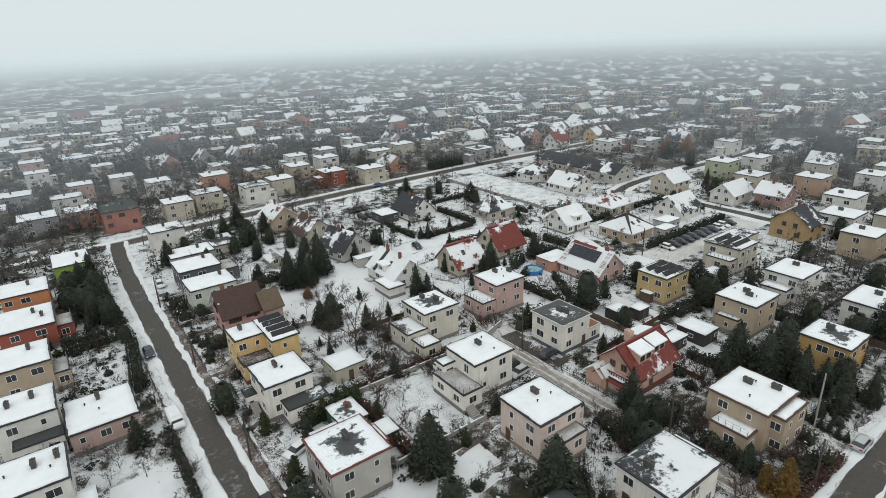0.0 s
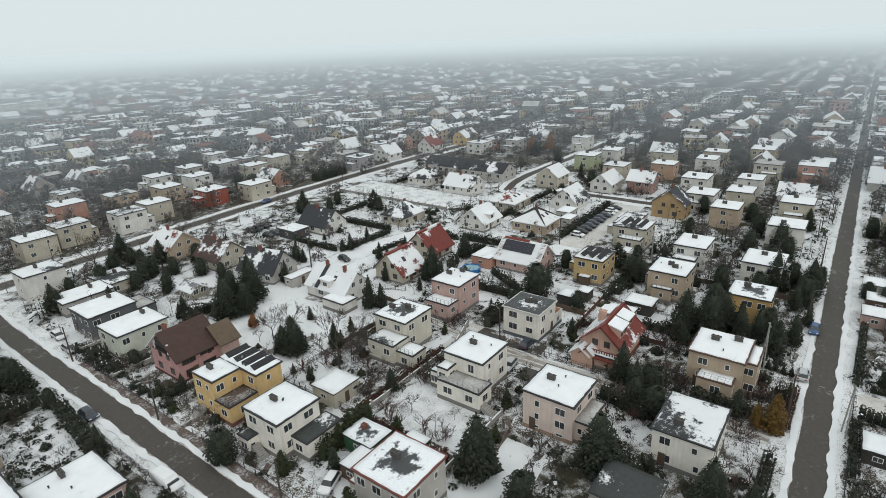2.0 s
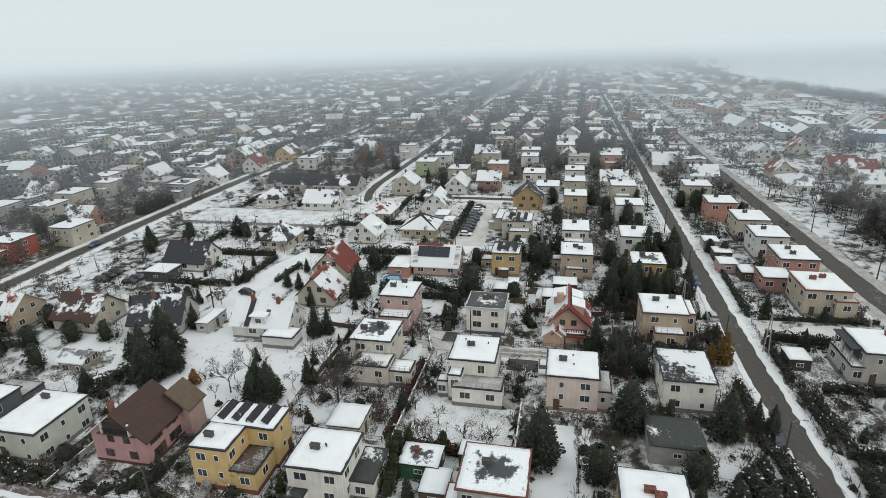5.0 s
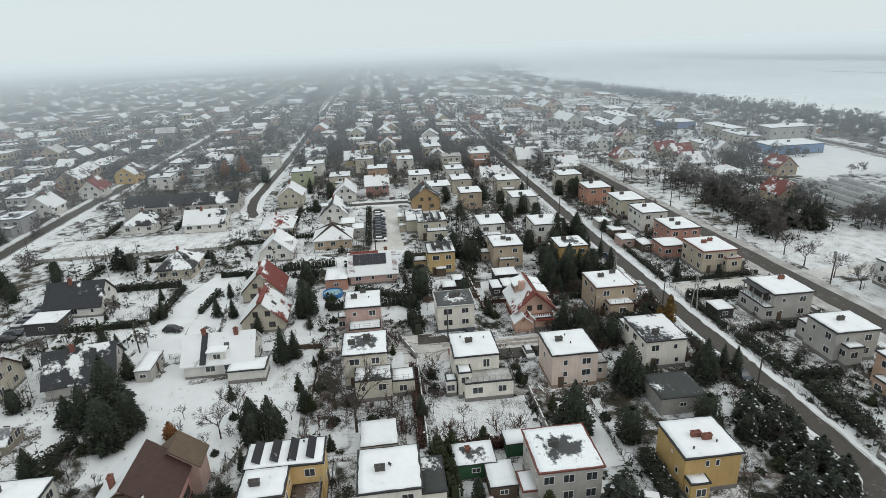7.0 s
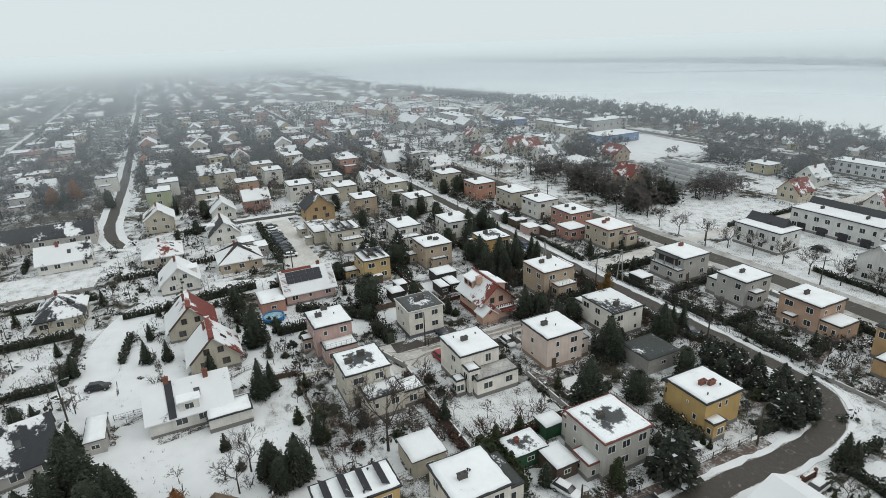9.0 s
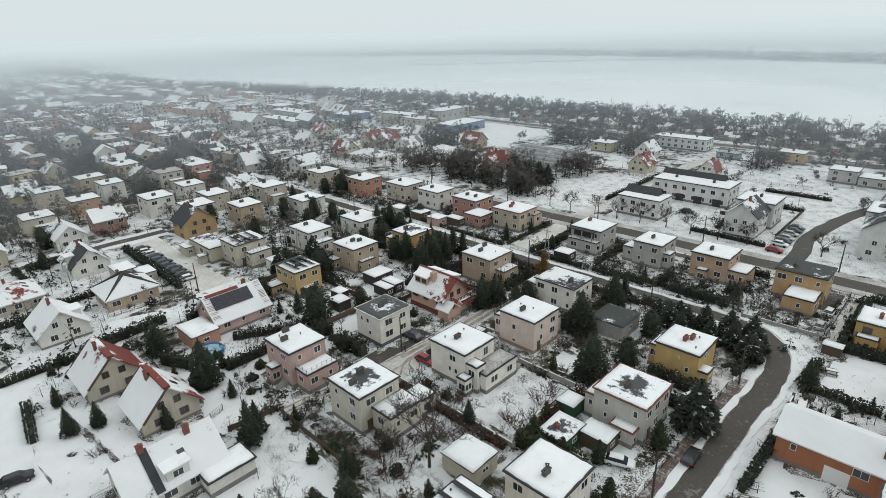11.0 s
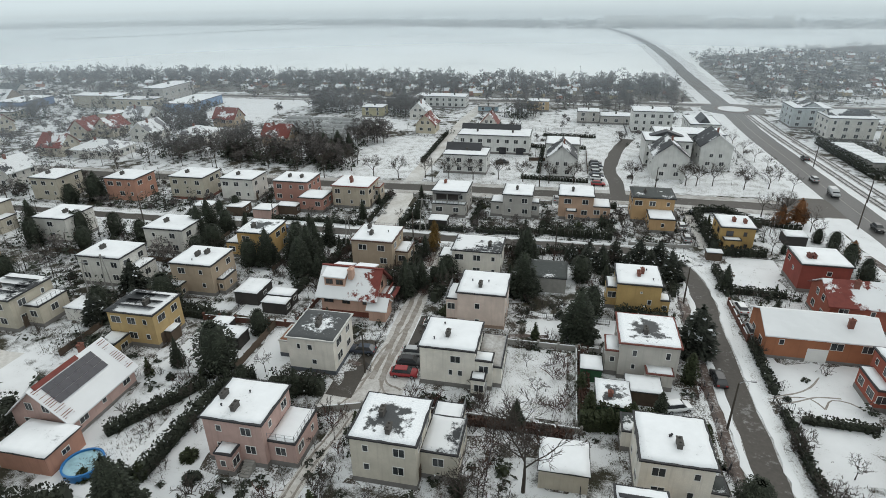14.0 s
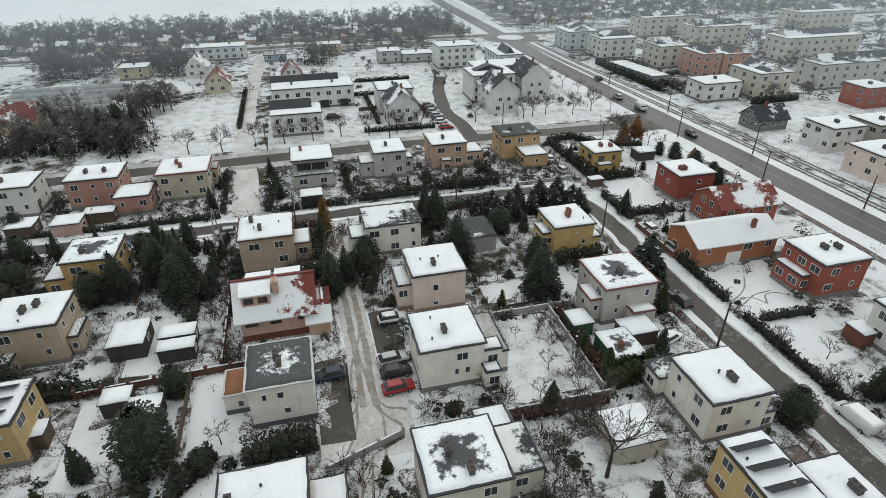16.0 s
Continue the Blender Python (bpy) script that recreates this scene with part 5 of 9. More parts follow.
flat_house(25.4, 141.5, 9.6, 9.0, 5.2, DGREY, "snow", "dark anthracite box house with snow on top", ((6.8, -1, 4.2, 7, 3.4, "slush", "en"),), ((0.5, 0.5),), 24)
flat_house(-1.3, 90.6, 9.0, 9.6, 4.0, PINK, "snow", "low pink house with a snowy roof", (), ((0.0, 0.6),), 25, floors=1)
flat_house(-10.4, 94.4, 7.6, 8.2, 6.6, WHITE, "snow", "white house with two roof vents", ((1.0, -5.4, 6.0, 2.8, 3.6, "dark", ""),), ((0.3, 0.3), (-0.5, 0.1)), 26)
flat_house(-10.4, 76.4, 8.4, 7.8, 6.6, WHITE, "snow", "white house with black roof vents", (), ((0.2, 0.2), (0.8, 0.3)), 27)
flat_house(-10.4, 112.0, 7.8, 9.0, 6.6, BEIGE, "snow", "beige house with a blue hatch on its roof", ((5.0, -1.5, 2.4, 5.5, 3.6, "slush", "e"),), ((0.3, 0.4),), 28)
flat_house(-9.6, 132.4, 9.2, 11.5, 5.4, RED, "snow", "brick red house with a snowy roof", ((6.0, -1.0, 3.0, 6.0, 3.6, "slush", "e"),), ((0.3, 0.3), (0.6, -0.2)), 29)
flat_house(-9.4, 149.4, 8.8, 9.0, 6.2, ORANGE, "snow", "orange-yellow house with a snowy roof", (), ((0.2, 0.2),), 30)
flat_house(0.6, 163.5, 7.8, 11.0, 6.4, GREEN, "snow", "lime green house with a snowy roof", (), ((0.4, 0.0),), 31)
# red houses across the street
ORANGEHOUSE = gable_house(-2.6, 46.8, 15.6, 8.2, 4.4, 6.4, (0.40, 0.165, 0.088), "red", (1.3, 1.5), "x", 0, "large orange house under an unbroken snow roof", 32, 0.5, ((-0.5, 0.5),))
bm = bmesh.new()
add_box(bm, -1.0, 4.06, 0.0, 1.9, 4.16, 2.35)
part("garage_door", bm, FRAME, ORANGEHOUSE, "white sectional garage door")
gable_house(-13.4, 36.2, 12.5, 8.4, 4.8, 7.4, (0.33, 0.105, 0.07), "red", (0.7, 0.55), "x", 0, "red house with snow on half its roof", 132, 0.5, ((0.3, 0.3),))
flat_house(-11.1, 23.4, 8.4, 8.0, 5.9, (0.29, 0.075, 0.058), "snow", "dark red cube house beside the main road", (), ((0.55, 0.3), (0.35, 0.3)), 33, chimney_mat=surface("soot_red_brick", (0.14, 0.055, 0.045)), wins={"n": ((-0.6, 4.2, 0.9, 0.9), (0.2, 1.5, 1.5, 0.5)), "e": ((0.4, 3.4, 0.8, 0.9), (-2.2, 4.4, 1.2, 1.1)), "s": ((-2, 4.2, 1.3, 1.1), (2, 4.2, 1.3, 1.1))})
flat_house(-11.3, 59.4, 8.6, 8.0, 6.4, RED, "snow", "brick red flat-roofed house", ((4.9, -0.5, 2.0, 5.5, 3.6, "snow", ""),), ((0.2, 0.0), (-0.3, 0.1)), 34)
shed(-5.4, 73.0, 2.6, 3.0, 2.4, surface("red_brown_boards", (0.16, 0.06, 0.045)), "snow", "small red-brown shed under snow")
flat_house(-0.2, 6.5, 6.9, 7.3, 5.6, (0.46, 0.31, 0.125), "snow", "mustard yellow house with red chimneys", ((1.2, 4.5, 3.4, 1.7, 3.3, "snow", ""),), ((0.1, 0.1), (-0.5, 0.3)), 36, brown=True, chimney_mat=BRICKRED)
# row between the two parallel roads
flat_house(139.8, -3.4, 10.4, 8.6, 6.6, CREAM, "snow", "cream house with a red plinth", (), ((0.3, 0.2),), 40, plinth=BRICKRED)
flat_house(124.9, -4.0, 9.6, 8.0, 6.6, WHITE, "snow", "plain white flat-roofed house", (), ((0.2, 0.2),), 41)
flat_house(109.4, -5.2, 10.0, 8.4, 6.4, (0.44, 0.235, 0.19), "snow", "salmon red house with a lower front wing", ((-8.0, 6.2, 6.8, 6.6, 4.0, "snow", ""),), ((0.3, 0.2), (-0.4, 0.2)), 42)
flat_house(92.1, -4.8, 10.0, 8.8, 6.2, (0.50, 0.43, 0.34), "snow", "cream house with red tiled edges", ((-5.2, -3.2, 2.2, 4.0, 4.4, "slush", ""),), ((0.1, 0.3), (0.3, -0.2)), 43, chimney_mat=BRICKRED, fascia=surface("red_tile_rim", (0.17, 0.045, 0.036), 0.7))
LOGGIAHOUSE = flat_house(65.4, -4.8, 8.8, 8.6, 6.4, GREY, "snow", "grey house with a roofed loggia", ((0, 5.0, 8.6, 2.0, 3.6, "snow", "n"),), ((0.5, -0.4),), 44, chimney_mat=BRICKRED)
# Dark panel on the wall paints the shade under the loggia roof.
bm = bmesh.new()
add_box(bm, -2.6, 4.2, 3.9, 3.4, 4.36, 6.0)
part("loggia_back", bm, surface("painted_loggia_shade", (0.06, 0.05, 0.048)), LOGGIAHOUSE, "flat dark panel painted as shade under the loggia roof")
for x_ in (-2.7, 0.3, 3.4):
    bm = bmesh.new()
    add_box(bm, x_ - 0.1, 5.6, 3.6, x_ + 0.1, 5.8, 6.1)
    part("loggia_post", bm, CONCRETE, LOGGIAHOUSE)
bm = bmesh.new()
add_box(bm, -3.2, 4.1, 6.1, 4.0, 6.1, 6.28)
part("loggia_roof", bm, FASCIA, LOGGIAHOUSE)
flat_house(48.2, -4.8, 7.2, 8.4, 6.4, GREY, "snow", "grey cube house with an outside stair", ((5.0, 1.0, 3.4, 4.8, 4.0, "snow", ""), (-4.4, 1.5, 2.0, 3.0, 4.2, "snow", "")), ((0.1, 0.1),), 45)
flat_house(33.9, -6.4, 8.4, 8.2, 6.4, PEACH, "snow", "apricot house with a lower side wing", ((-6.2, 0.8, 4.2, 6.0, 3.8, "snow", ""), (1.0, 4.8, 2.4, 1.8, 3.0, "snow", "")), ((0.2, 0.2),), 46)
flat_house(15.6, -7.4, 9.6, 7.8, 6.6, (0.52, 0.34, 0.18), "dark", "ochre house with a dark patched roof", ((-1.5, 7.0, 5.8, 6.4, 3.6, "snow", ""),), ((0.4, 0.2),), 47)
flat_house(158.0, 0.5, 9.5, 8.5, 6.4, SALMON, "snow", "apricot house beside dark spruces", (), ((0.3, 0.2),), 48)
flat_house(180.0, 3.5, 9.0, 9.0, 6.4, CREAM, "snow", "cream flat-roofed house by the street", (), ((0.3, 0.2),), 49)
gable_house(204.0, -3.6, 10, 9, 4.8, 8.2, WHITE, "dark", (0.8, 0.8), "y", 0, "white gabled house with a snowy roof", 50)
# gabled houses by the estate road
SOLARHOUSE = gable_house(102.0, 81.4, 11.6, 9.0, 3.2, 7.2, PINK, "red", (1.35, 1.35), "y", 0, "pink house with solar panels on a red roof", 51, 0.6, ((-0.6, -0.2),), (), skylights=2, panels=1)
tilt_ = math.atan(4.0 / 4.5)
for x0_, x1_, y0_, y1_ in ((-1.5, 5.6, -0.1, 0.6),):
    bm = bmesh.new()
    add_box(bm, x0_, y0_, 0.0, x1_, y1_, 0.1)
    o = part("roof_break", bm, tiled("red", 0.35), SOLARHOUSE, "bare red strip of roof tiles")
    o.location, o.rotation_euler = (0.0, 0.0, 7.32), (-tilt_, 0, 0)
# courses of tiles showing through the thin snow near the gable ends
for k in range(17):
    for x0_, x1_ in ((4.6, 6.15), (-6.15, -4.9)):
        bm = bmesh.new()
        add_box(bm, x0_, 0.45 + 0.33 * k, 0.0, x1_, 0.53 + 0.33 * k, 0.05)
        o = part("tile_course", bm, tiled("red", 0.55), SOLARHOUSE)
        o.location, o.rotation_euler = (0.0, 0.0, 7.32), (-tilt_, 0, 0)
shed(99.0, 90.6, 7.4, 5.4, 3.0, plaster(SALMON), "snow", "salmon garage annex with a snowy flat roof", "garage", "garages")
REDHOUSES = [gable_house(96.3, 108.0, 8.8, 9.0, 3.0, 7.6, CREAM, "red", (0.12, 1.08), "x", 0, "cream house with a bright red tiled roof", 52, 0.7, ((0.2, 0.15),), brown=True)]
REDHOUSES.append(gable_house(80.4, 105.0, 8.4, 8.8, 3.0, 7.4, CREAM, "red", (0.62, 1.2), "x", 0, "cream house with red tiles showing through snow", 53, 0.7, ((0.3, 0.2),), brown=True, skylights=1))
for r, top in zip(REDHOUSES, (7.6, 7.4)):
    bm = bmesh.new()
    add_box(bm, -5.0, -0.5, top - 0.26, 5.0, 0.5, top + 0.16)
    part("ridge_tiles", bm, tiled("red", 0.3), r, "bare red ridge tiles")
    for side in (-1, 1):
        bm = bmesh.new()
        add_box(bm, 4.96, -0.12, -0.2, 5.2, 6.3, 0.1)
        o = part("verge_board", bm, surface("brown_verge", (0.09, 0.06, 0.05), 0.7), r)
        o.location, o.rotation_euler = (0.0 if side > 0 else -10.16, 0.0, top + 0.02), (-math.atan(4.5 / 4.45), 0, 0)
WHITEGABLE = gable_house(64.2, 110.2, 12.4, 8.6, 3.2, 7.0, WHITE, "dark", (0.93, 0.95), "y", 0, "large white house with a broad snowy roof", 54, 0.5, ((0.45, 0.05), (-0.5, 0.1)), ((-5.6, 5.2, 6.6, 4.2, 2.7, "snow"),), skylights=3, dormer=1)
bm = bmesh.new()
add_box(bm, -8.75, 3.15, 0.3, -2.35, 7.25, 2.3)
part("terrace_screen", bm, surface("anthracite_screen", (0.05, 0.05, 0.055), 0.5), WHITEGABLE, "dark glazed walls of the low terrace room")
bm = bmesh.new()
tilt_ = math.atan(3.8 / 4.3)
add_box(bm, -0.55, 0.0, 0.0, 0.55, 6.3, 0.12)
o = part("roof_break", bm, tiled("dark", -0.2), WHITEGABLE, "bare dark strip of roof tiles")
o.location, o.rotation_euler = (2.6, 0.0, 7.12), (-tilt_, 0, 0)
gable_house(62.5, 134.5, 11, 9.5, 3.0, 7.4, GREY, "dark", (0.2, 0.42), "y", 12, "grey house with dark tiles under patchy snow", 55, 0.5, skylights=2)
gable_house(61.0, 152.5, 10.5, 9.5, 3.4, 7.4, CREAM, "brown", (0.15, 0.35), "y", 0, "cream house with a dark tiled roof", 56, 0.6, skylights=2)
gable_house(58.0, 171.0, 10.5, 9.5, 4.0, 7.8, BEIGE, "red", (0.92, 0.8), "y", 0, "beige house with a snow-covered red roof", 57, 0.6, skylights=2)
gable_house(96.0, 150.5, 12, 9, 3.0, 7.4, WHITE, "dark", (-0.1, -0.1), "y", 0, "white house with a clear dark tiled roof", 58, 0.5, skylights=3)
shed(86.8, 153.5, 6, 7, 2.9, surface("anthracite_panels", (0.06, 0.06, 0.065), 0.6), "snow", "dark garage beside the white house", "garage", "garages")
hip_house(116.5, 134.0, 11, 9, 3.0, 6.4, CREAM, "dark", 0.5, "low house with a dark hipped roof", 59)
hip_house(162.0, 160.0, 12, 10, 3.0, 6.2, WHITE, "dark", 0.55, "white bungalow with a dark hipped roof", 60)
gable_house(157.0, 137.5, 13, 9, 3.2, 6.8, WHITE, "dark", (0.96, 0.96), "y", 0, "white house with a smooth snowy roof", 61, 0.5, skylights=2)
gable_house(124.0, 109.0, 10, 9, 3.0, 7.0, WHITE, "dark", (0.85, 0.85), "x", 0, "white house with a snowy gabled roof", 62, 0.5, dormer=-1)
hip_house(148.5, 112.5, 12, 10, 2.8, 5.4, CREAM, "red", 0.95, "low bungalow under a snowy hipped roof", 63)
gable_house(158.5, 94.5, 11, 9, 3.2, 7.2, WHITE, "dark", (0.75, 0.6), "x", 0, "white house with a dark dormered roof", 64, 0.5, dormer=1)
HIPHOUSE = hip_house(131.3, 93.4, 9.7, 10.9, 3.0, 6.4, BEIGE, "brown", 1.15, "beige house under a snowy hipped roof", 65, skylights=2)
for k, (sx, sy) in enumerate(((-1, -1), (1, -1), (1, 1), (-1, 1))):
    bm = bmesh.new()
    add_tube(bm, (0.3 * sx, 0, 6.42), (5.3 * sx, 5.9 * sy, 3.02), 0.5, 0.12, 5)
    part("hip_tiles", bm, surface("sooty_tiles", (0.055, 0.045, 0.042), 0.8), HIPHOUSE, "bare brown hip tiles")
shed(145.4, 89.6, 6.4, 4.6, 2.9, plaster(GREY), "snow", "low garage with a snowy roof behind the cars", "garage", "garages")
shed(139.6, 86.2, 5.6, 3.6, 2.6, plaster(GREY), "snow", "low garage with a snowy roof behind the cars", "garage", "garages")
shed(120.2, 60.2, 4.2, 4.2, 2.6, plaster(WHITE), "snow", "white garage beside the cream house", "garage", "garages")
shed(148.0, 72.0, 4.4, 2.2, 2.8, plaster(CREAM), "snow", "small cream outbuilding by the car park")
shed(138.4, 72.0, 2.0, 2.0, 2.4, plaster(CREAM), "snow", "small cream outbuilding by the car park")
shed(107.2, 5.4, 5.4, 3.0, 2.4, WOOD, "snow")
shed(-13.9, 3.2, 4.4, 3.8, 2.3, SHADEBOARDS, "snow", "dark boarded shed with a snowy roof")
shed(5.2, 15.2, 3.0, 2.0, 1.9, WOOD, "snow")
gable_house(164.5, 62.3, 8.2, 10, 5.0, 9.0, (0.41, 0.285, 0.155), "dark", (0.15, 0.15), "x", 0, "tall ochre house with a steep grey roof", 66, 0.6, brown=True)
gable_house(189.5, 79.5, 9, 8.4, 4.8, 7.8, (0.36, 0.22, 0.19), "brown", (0.6, 0.9), "y", 0, "pink house with a brown gabled roof", 67)
gable_house(186.0, 92.0, 12, 8, 3.6, 6.8, WHITE, "dark", (0.95, 0.9), "x", 0, "white house with a snowy low roof", 68)
gable_house(182.0, 112.5, 10, 9, 4.8, 8.0, CREAM, "brown", (0.85, 0.8), "x", 0, "cream house with a snowy roof", 69)
gable_house(194.0, 238.0, 11, 9, 3.6, 7.6, WHITE, "red", (0.92, 0.92), "x", 0, "white gabled house by the crossroads", 70)
gable_house(190.0, 206.0, 10, 9, 3.8, 7.8, WHITE, "dark", (0.9, 0.9), "x", 0, "white house with a snowy steep roof", 71)
gable_house(217.0, 200.0, 10, 9, 4.0, 8.0, WHITE, "red", (0.35, 0.4), "x", 0, "white house with a bright red roof", 72)
gable_house(244.0, 196.0, 12, 9, 4.6, 8.0, YELLOW, "brown", (0.5, 0.5), "x", 0, "yellow house with a brown roof", 73)
# dark-roofed terrace of town houses
for i in range(5):
    gable_house(181.0 + 0.2 * i, 135.5 + 8.2 * i, 8.1, 11, 3.8, 6.9, GREY, "dark", (0.15, 0.2), "y", 0, "terraced house with a dark tiled roof", 80 + i, 0.12, (), (), "terraced houses", skylights=2)
flat_house(17.4, 208.0, 10.5, 13, 7.0, (0.36, 0.175, 0.145), "dark", "large brick-pink house by the road", (), ((0.3, 0.3),), 90, brown=True)
MID = ((25, 174, WHITE), (62.5, 207.5, WHITE), (5, 240, WHITE), (26, 263, GREY), (23, 300, CREAM), (36, 243, WHITE), (35, 206, CREAM), (46, 210, CREAM),
       (56, 237, SALMON), (74, 237, BEIGE), (90, 233, BEIGE), (74, 212, CREAM), (96, 212, RED), (110, 204, CREAM), (105, 236, WHITE), (132, 235, CREAM), (138, 275, WHITE),
       (148, 240, CREAM), (168, 241, CREAM), (177, 56, WHITE), (215, 79, (0.50, 0.34, 0.24)), (236, 85, CREAM), (229, 66, WHITE), (257, 132, WHITE), (216, 112, (0.42, 0.45, 0.30)), (235, 108, WHITE),
       (153, 29, WHITE), (177, 29, CREAM), (163, 46, BEIGE), (186, 46, CREAM), (205, 46, WHITE), (195, 62, WHITE), (205, 95, CREAM), (11, 263, PINK), (-2, 302, WHITE), (-3, 333, PINK))
flat_house(27.5, 157.5, 11, 7.5, 3.4, GREY, "snow", "low grey outbuilding with drifts on its roof", (), ((0.4, 0.2),), 97, floors=1)
flat_house(36.4, 161.5, 7.5, 10, 3.3, CREAM, "patchy", "low old house with patchy snow on its roof", (), ((0.3, 0.3),), 98, floors=1)
gable_house(45.0, 140.4, 5.6, 4.4, 2.0, 3.4, (0.30, 0.27, 0.22), "grey", (0.6, 0.7), "y", 0, "small old shed with a pitched roof", 99, 0.3, (), (), "sheds", plinth=None)
for i, (x, y, c) in enumerate(MID):
    rnd = random.Random(i + 400)
    flat_house(x, y, rnd.uniform(8.4, 10), rnd.uniform(7.6, 9), rnd.uniform(5.8, 6.8), c, rnd.choice(("snow", "snow", "snow", "patchy")), "flat-roofed house with snow on its roof", ((rnd.choice((-5.6, 5.6)), rnd.uniform(-1, 1), 3.0, 5.0, 3.6, "snow", ""),) if rnd.random() < 0.6 else (), ((rnd.uniform(-0.5, 0.5), 0.2),), 100 + i, dense=0.55)
gable_house(195.0, 31.0, 10, 9, 4.2, 7.6, WHITE, "dark", (0.85, 0.8), "y", 0, "white gabled house by the street", 74)

# houses and works across the second road
for x, y, c, t, al, k in ((218, -36, CREAM, "red", "x", 1.0), (221, -66, CREAM, "red", "y", 1.0), (229, -62, CREAM, "red", "y", 1.0), (223, -87, WHITE, "grey", "x", 1.2), (182, -90, BEIGE, "red", "x", 1.0), (144, -63, BEIGE, "red", "x", 1.05), (93, -92, (0.60, 0.54, 0.42), "red", "y", 0.9), (68, -97, WHITE, "red", "y", 0.78), (102.4, -117, WHITE, "dark", "y", 0.9), (249, -3, WHITE, "dark", "y", 1.0), (292, -7, CREAM, "red", "x", 1.0), (200, -62, WHITE, "grey", "y", 1.1), (258, -40, WHITE, "dark", "x", 1.0), (275, -62, CREAM, "red", "x", 1.0)):
    gable_house(x, y, 10 * k, 8.6 * k, 3.8, 7.6, c, t, (0.1, 0.35) if t == "red" else (0.8, 0.7), al, 0, "gabled house with a %s roof under some snow" % t, int(x), chimneys=((0.3, 0.2),))
hip_house(201, -38, 17, 12, 3.0, 5.6, WHITE, "grey", 0.95, "white bungalow with a snowy hipped roof", 91)
hip_house(180, -65, 13, 11, 3.0, 5.4, WHITE, "grey", 0.9, "white bungalow with a hipped roof", 92)


FLATS = (0.69, 0.69, 0.67)


def long_building(x, y, w, d, h, rgb, roof, label, storeys=2, category="building", seed=0, pitch=4.2, name="apartment_building", yaw=0):
    """A longer block: wall, roof, one window after another on each storey."""
    rnd = random.Random(seed)
    r = root(name, x, y, yaw, label, category, "larger buildings")
    block(r, 0, 0, w, d, h, plaster(rgb), roof, 0.3, seed)
    for f in range(storeys):
        z = 1.7 + (h - 0.9) / storeys * f
        for side, length in (("n", w), ("e" if x < 0 else "w", d)):
            k = max(1, int(length / pitch))
            for c in range(k):
                u = -length / 2 + length * (c + 0.5) / k
                put_window(r, *{"s": (u, -d / 2), "n": (u, d / 2), "e": (w / 2, u), "w": (-w / 2, u)}[side], z, side, 1.5 if c % 3 else 1.0, 1.4)
    for c in range(max(1, int(w / 9))):
        chimney(r, -w / 2 + w * (c + 0.5) / max(1, int(w / 9)), rnd.uniform(-1, 1), h)
    return r


def dark_attic(parent, x, y, w, d, z, rise, along="x"):
    """A dark sheet-metal attic roof standing behind the snowy flat roof of a town house."""
    gable_wing(parent, x, y, w, d, z, z + rise, FASCIA, surface("anthracite_sheet", (0.045, 0.047, 0.052), 0.5, scale=0.5), along, 0.15, z - 0.2)


TOWN_A = long_building(67.8, -40.5, 13.6, 9, 6.2, FLATS, "snow", "white town house with a flat snowy roof", 2, "house", 1, 3.4)
dark_attic(TOWN_A, 1.2, -2.2, 11.0, 4.6, 6.2, 2.1)
TOWN_B = long_building(62.0, -66.5, 25, 11, 6.6, FLATS, "snow", "white terrace of town houses", 2, "house", 2, 2.8)
dark_attic(TOWN_B, 2.0, -4.2, 21.0, 3.2, 6.6, 1.8)
for k in range(4):
    bm = bmesh.new()
    add_box(bm, -10.6 + 6.0 * k, 5.5, 0.1, -8.0 + 6.0 * k, 5.62, 2.5)
    part("garage_door", bm, DARKMETAL, TOWN_B, "dark garage door")
gable_house(38.2, -42.4, 10.6, 8.4, 6.4, 9.8, FLATS, "dark", (0.35, 0.5), "y", 0, "tall white gabled town house", 93)
long_building(38.2, -53.5, 10.5, 10, 7.6, FLATS, "snow", "white block behind a gabled house", 2, "building", 3, 3.0)
gable_house(6.6, -46.5, 12, 9.4, 7.4, 11.0, FLATS, "dark", (0.35, 0.5), "y", 0, "white gabled apartment house", 94)
gable_house(-9.0, -60.0, 12, 9.4, 7.4, 11.0, FLATS, "dark", (0.35, 0.5), "y", 0, "white gabled apartment house with a grey roof", 95)
FLAT_A = long_building(5.5, -59.5, 14, 12, 8.6, FLATS, "snow", "white apartment block with plain balconies", 3, "building", 4, 2.8)
dark_attic(FLAT_A, 0.0, -1.0, 3.2, 11.0, 8.6, 1.8, "y")
long_building(-3.0, -71.0, 22, 10, 8.2, FLATS, "snow", "white apartment block with a dark ridge", 3, "building", 24, 2.8)
long_building(4.5, -106.4, 15, 10, 8.6, FLATS, "snow", "four-storey white apartment block", 3, "building", 5, 2.8)
FLAT_B = long_building(-11.0, -91.0, 10, 16, 8.0, FLATS, "snow", "white apartment block with a snowy roof", 3, "building", 6, 2.8)
dark_attic(FLAT_B, 0.0, 2.0, 9.0, 4.0, 8.0, 2.4, "y")
long_building(28.5, -120.5, 9, 8, 5.0, GREY, "snow", "grey flat-roofed house beside the gardens", 2, "building", 7)
long_building(17.0, -119.5, 13, 8, 3.6, GREY, "snow", "low grey outbuilding under snow", 1, "building", 8)
long_building(98.5, -146.0, 25, 9, 5.6, FLATS, "snow", "white double house under snow", 2, "house", 9, 3.0)
long_building(51.0, -142.6, 10, 7, 4.8, (0.5, 0.36, 0.2), "snow", "ochre outbuilding with a flat roof", 2, "building", 10)
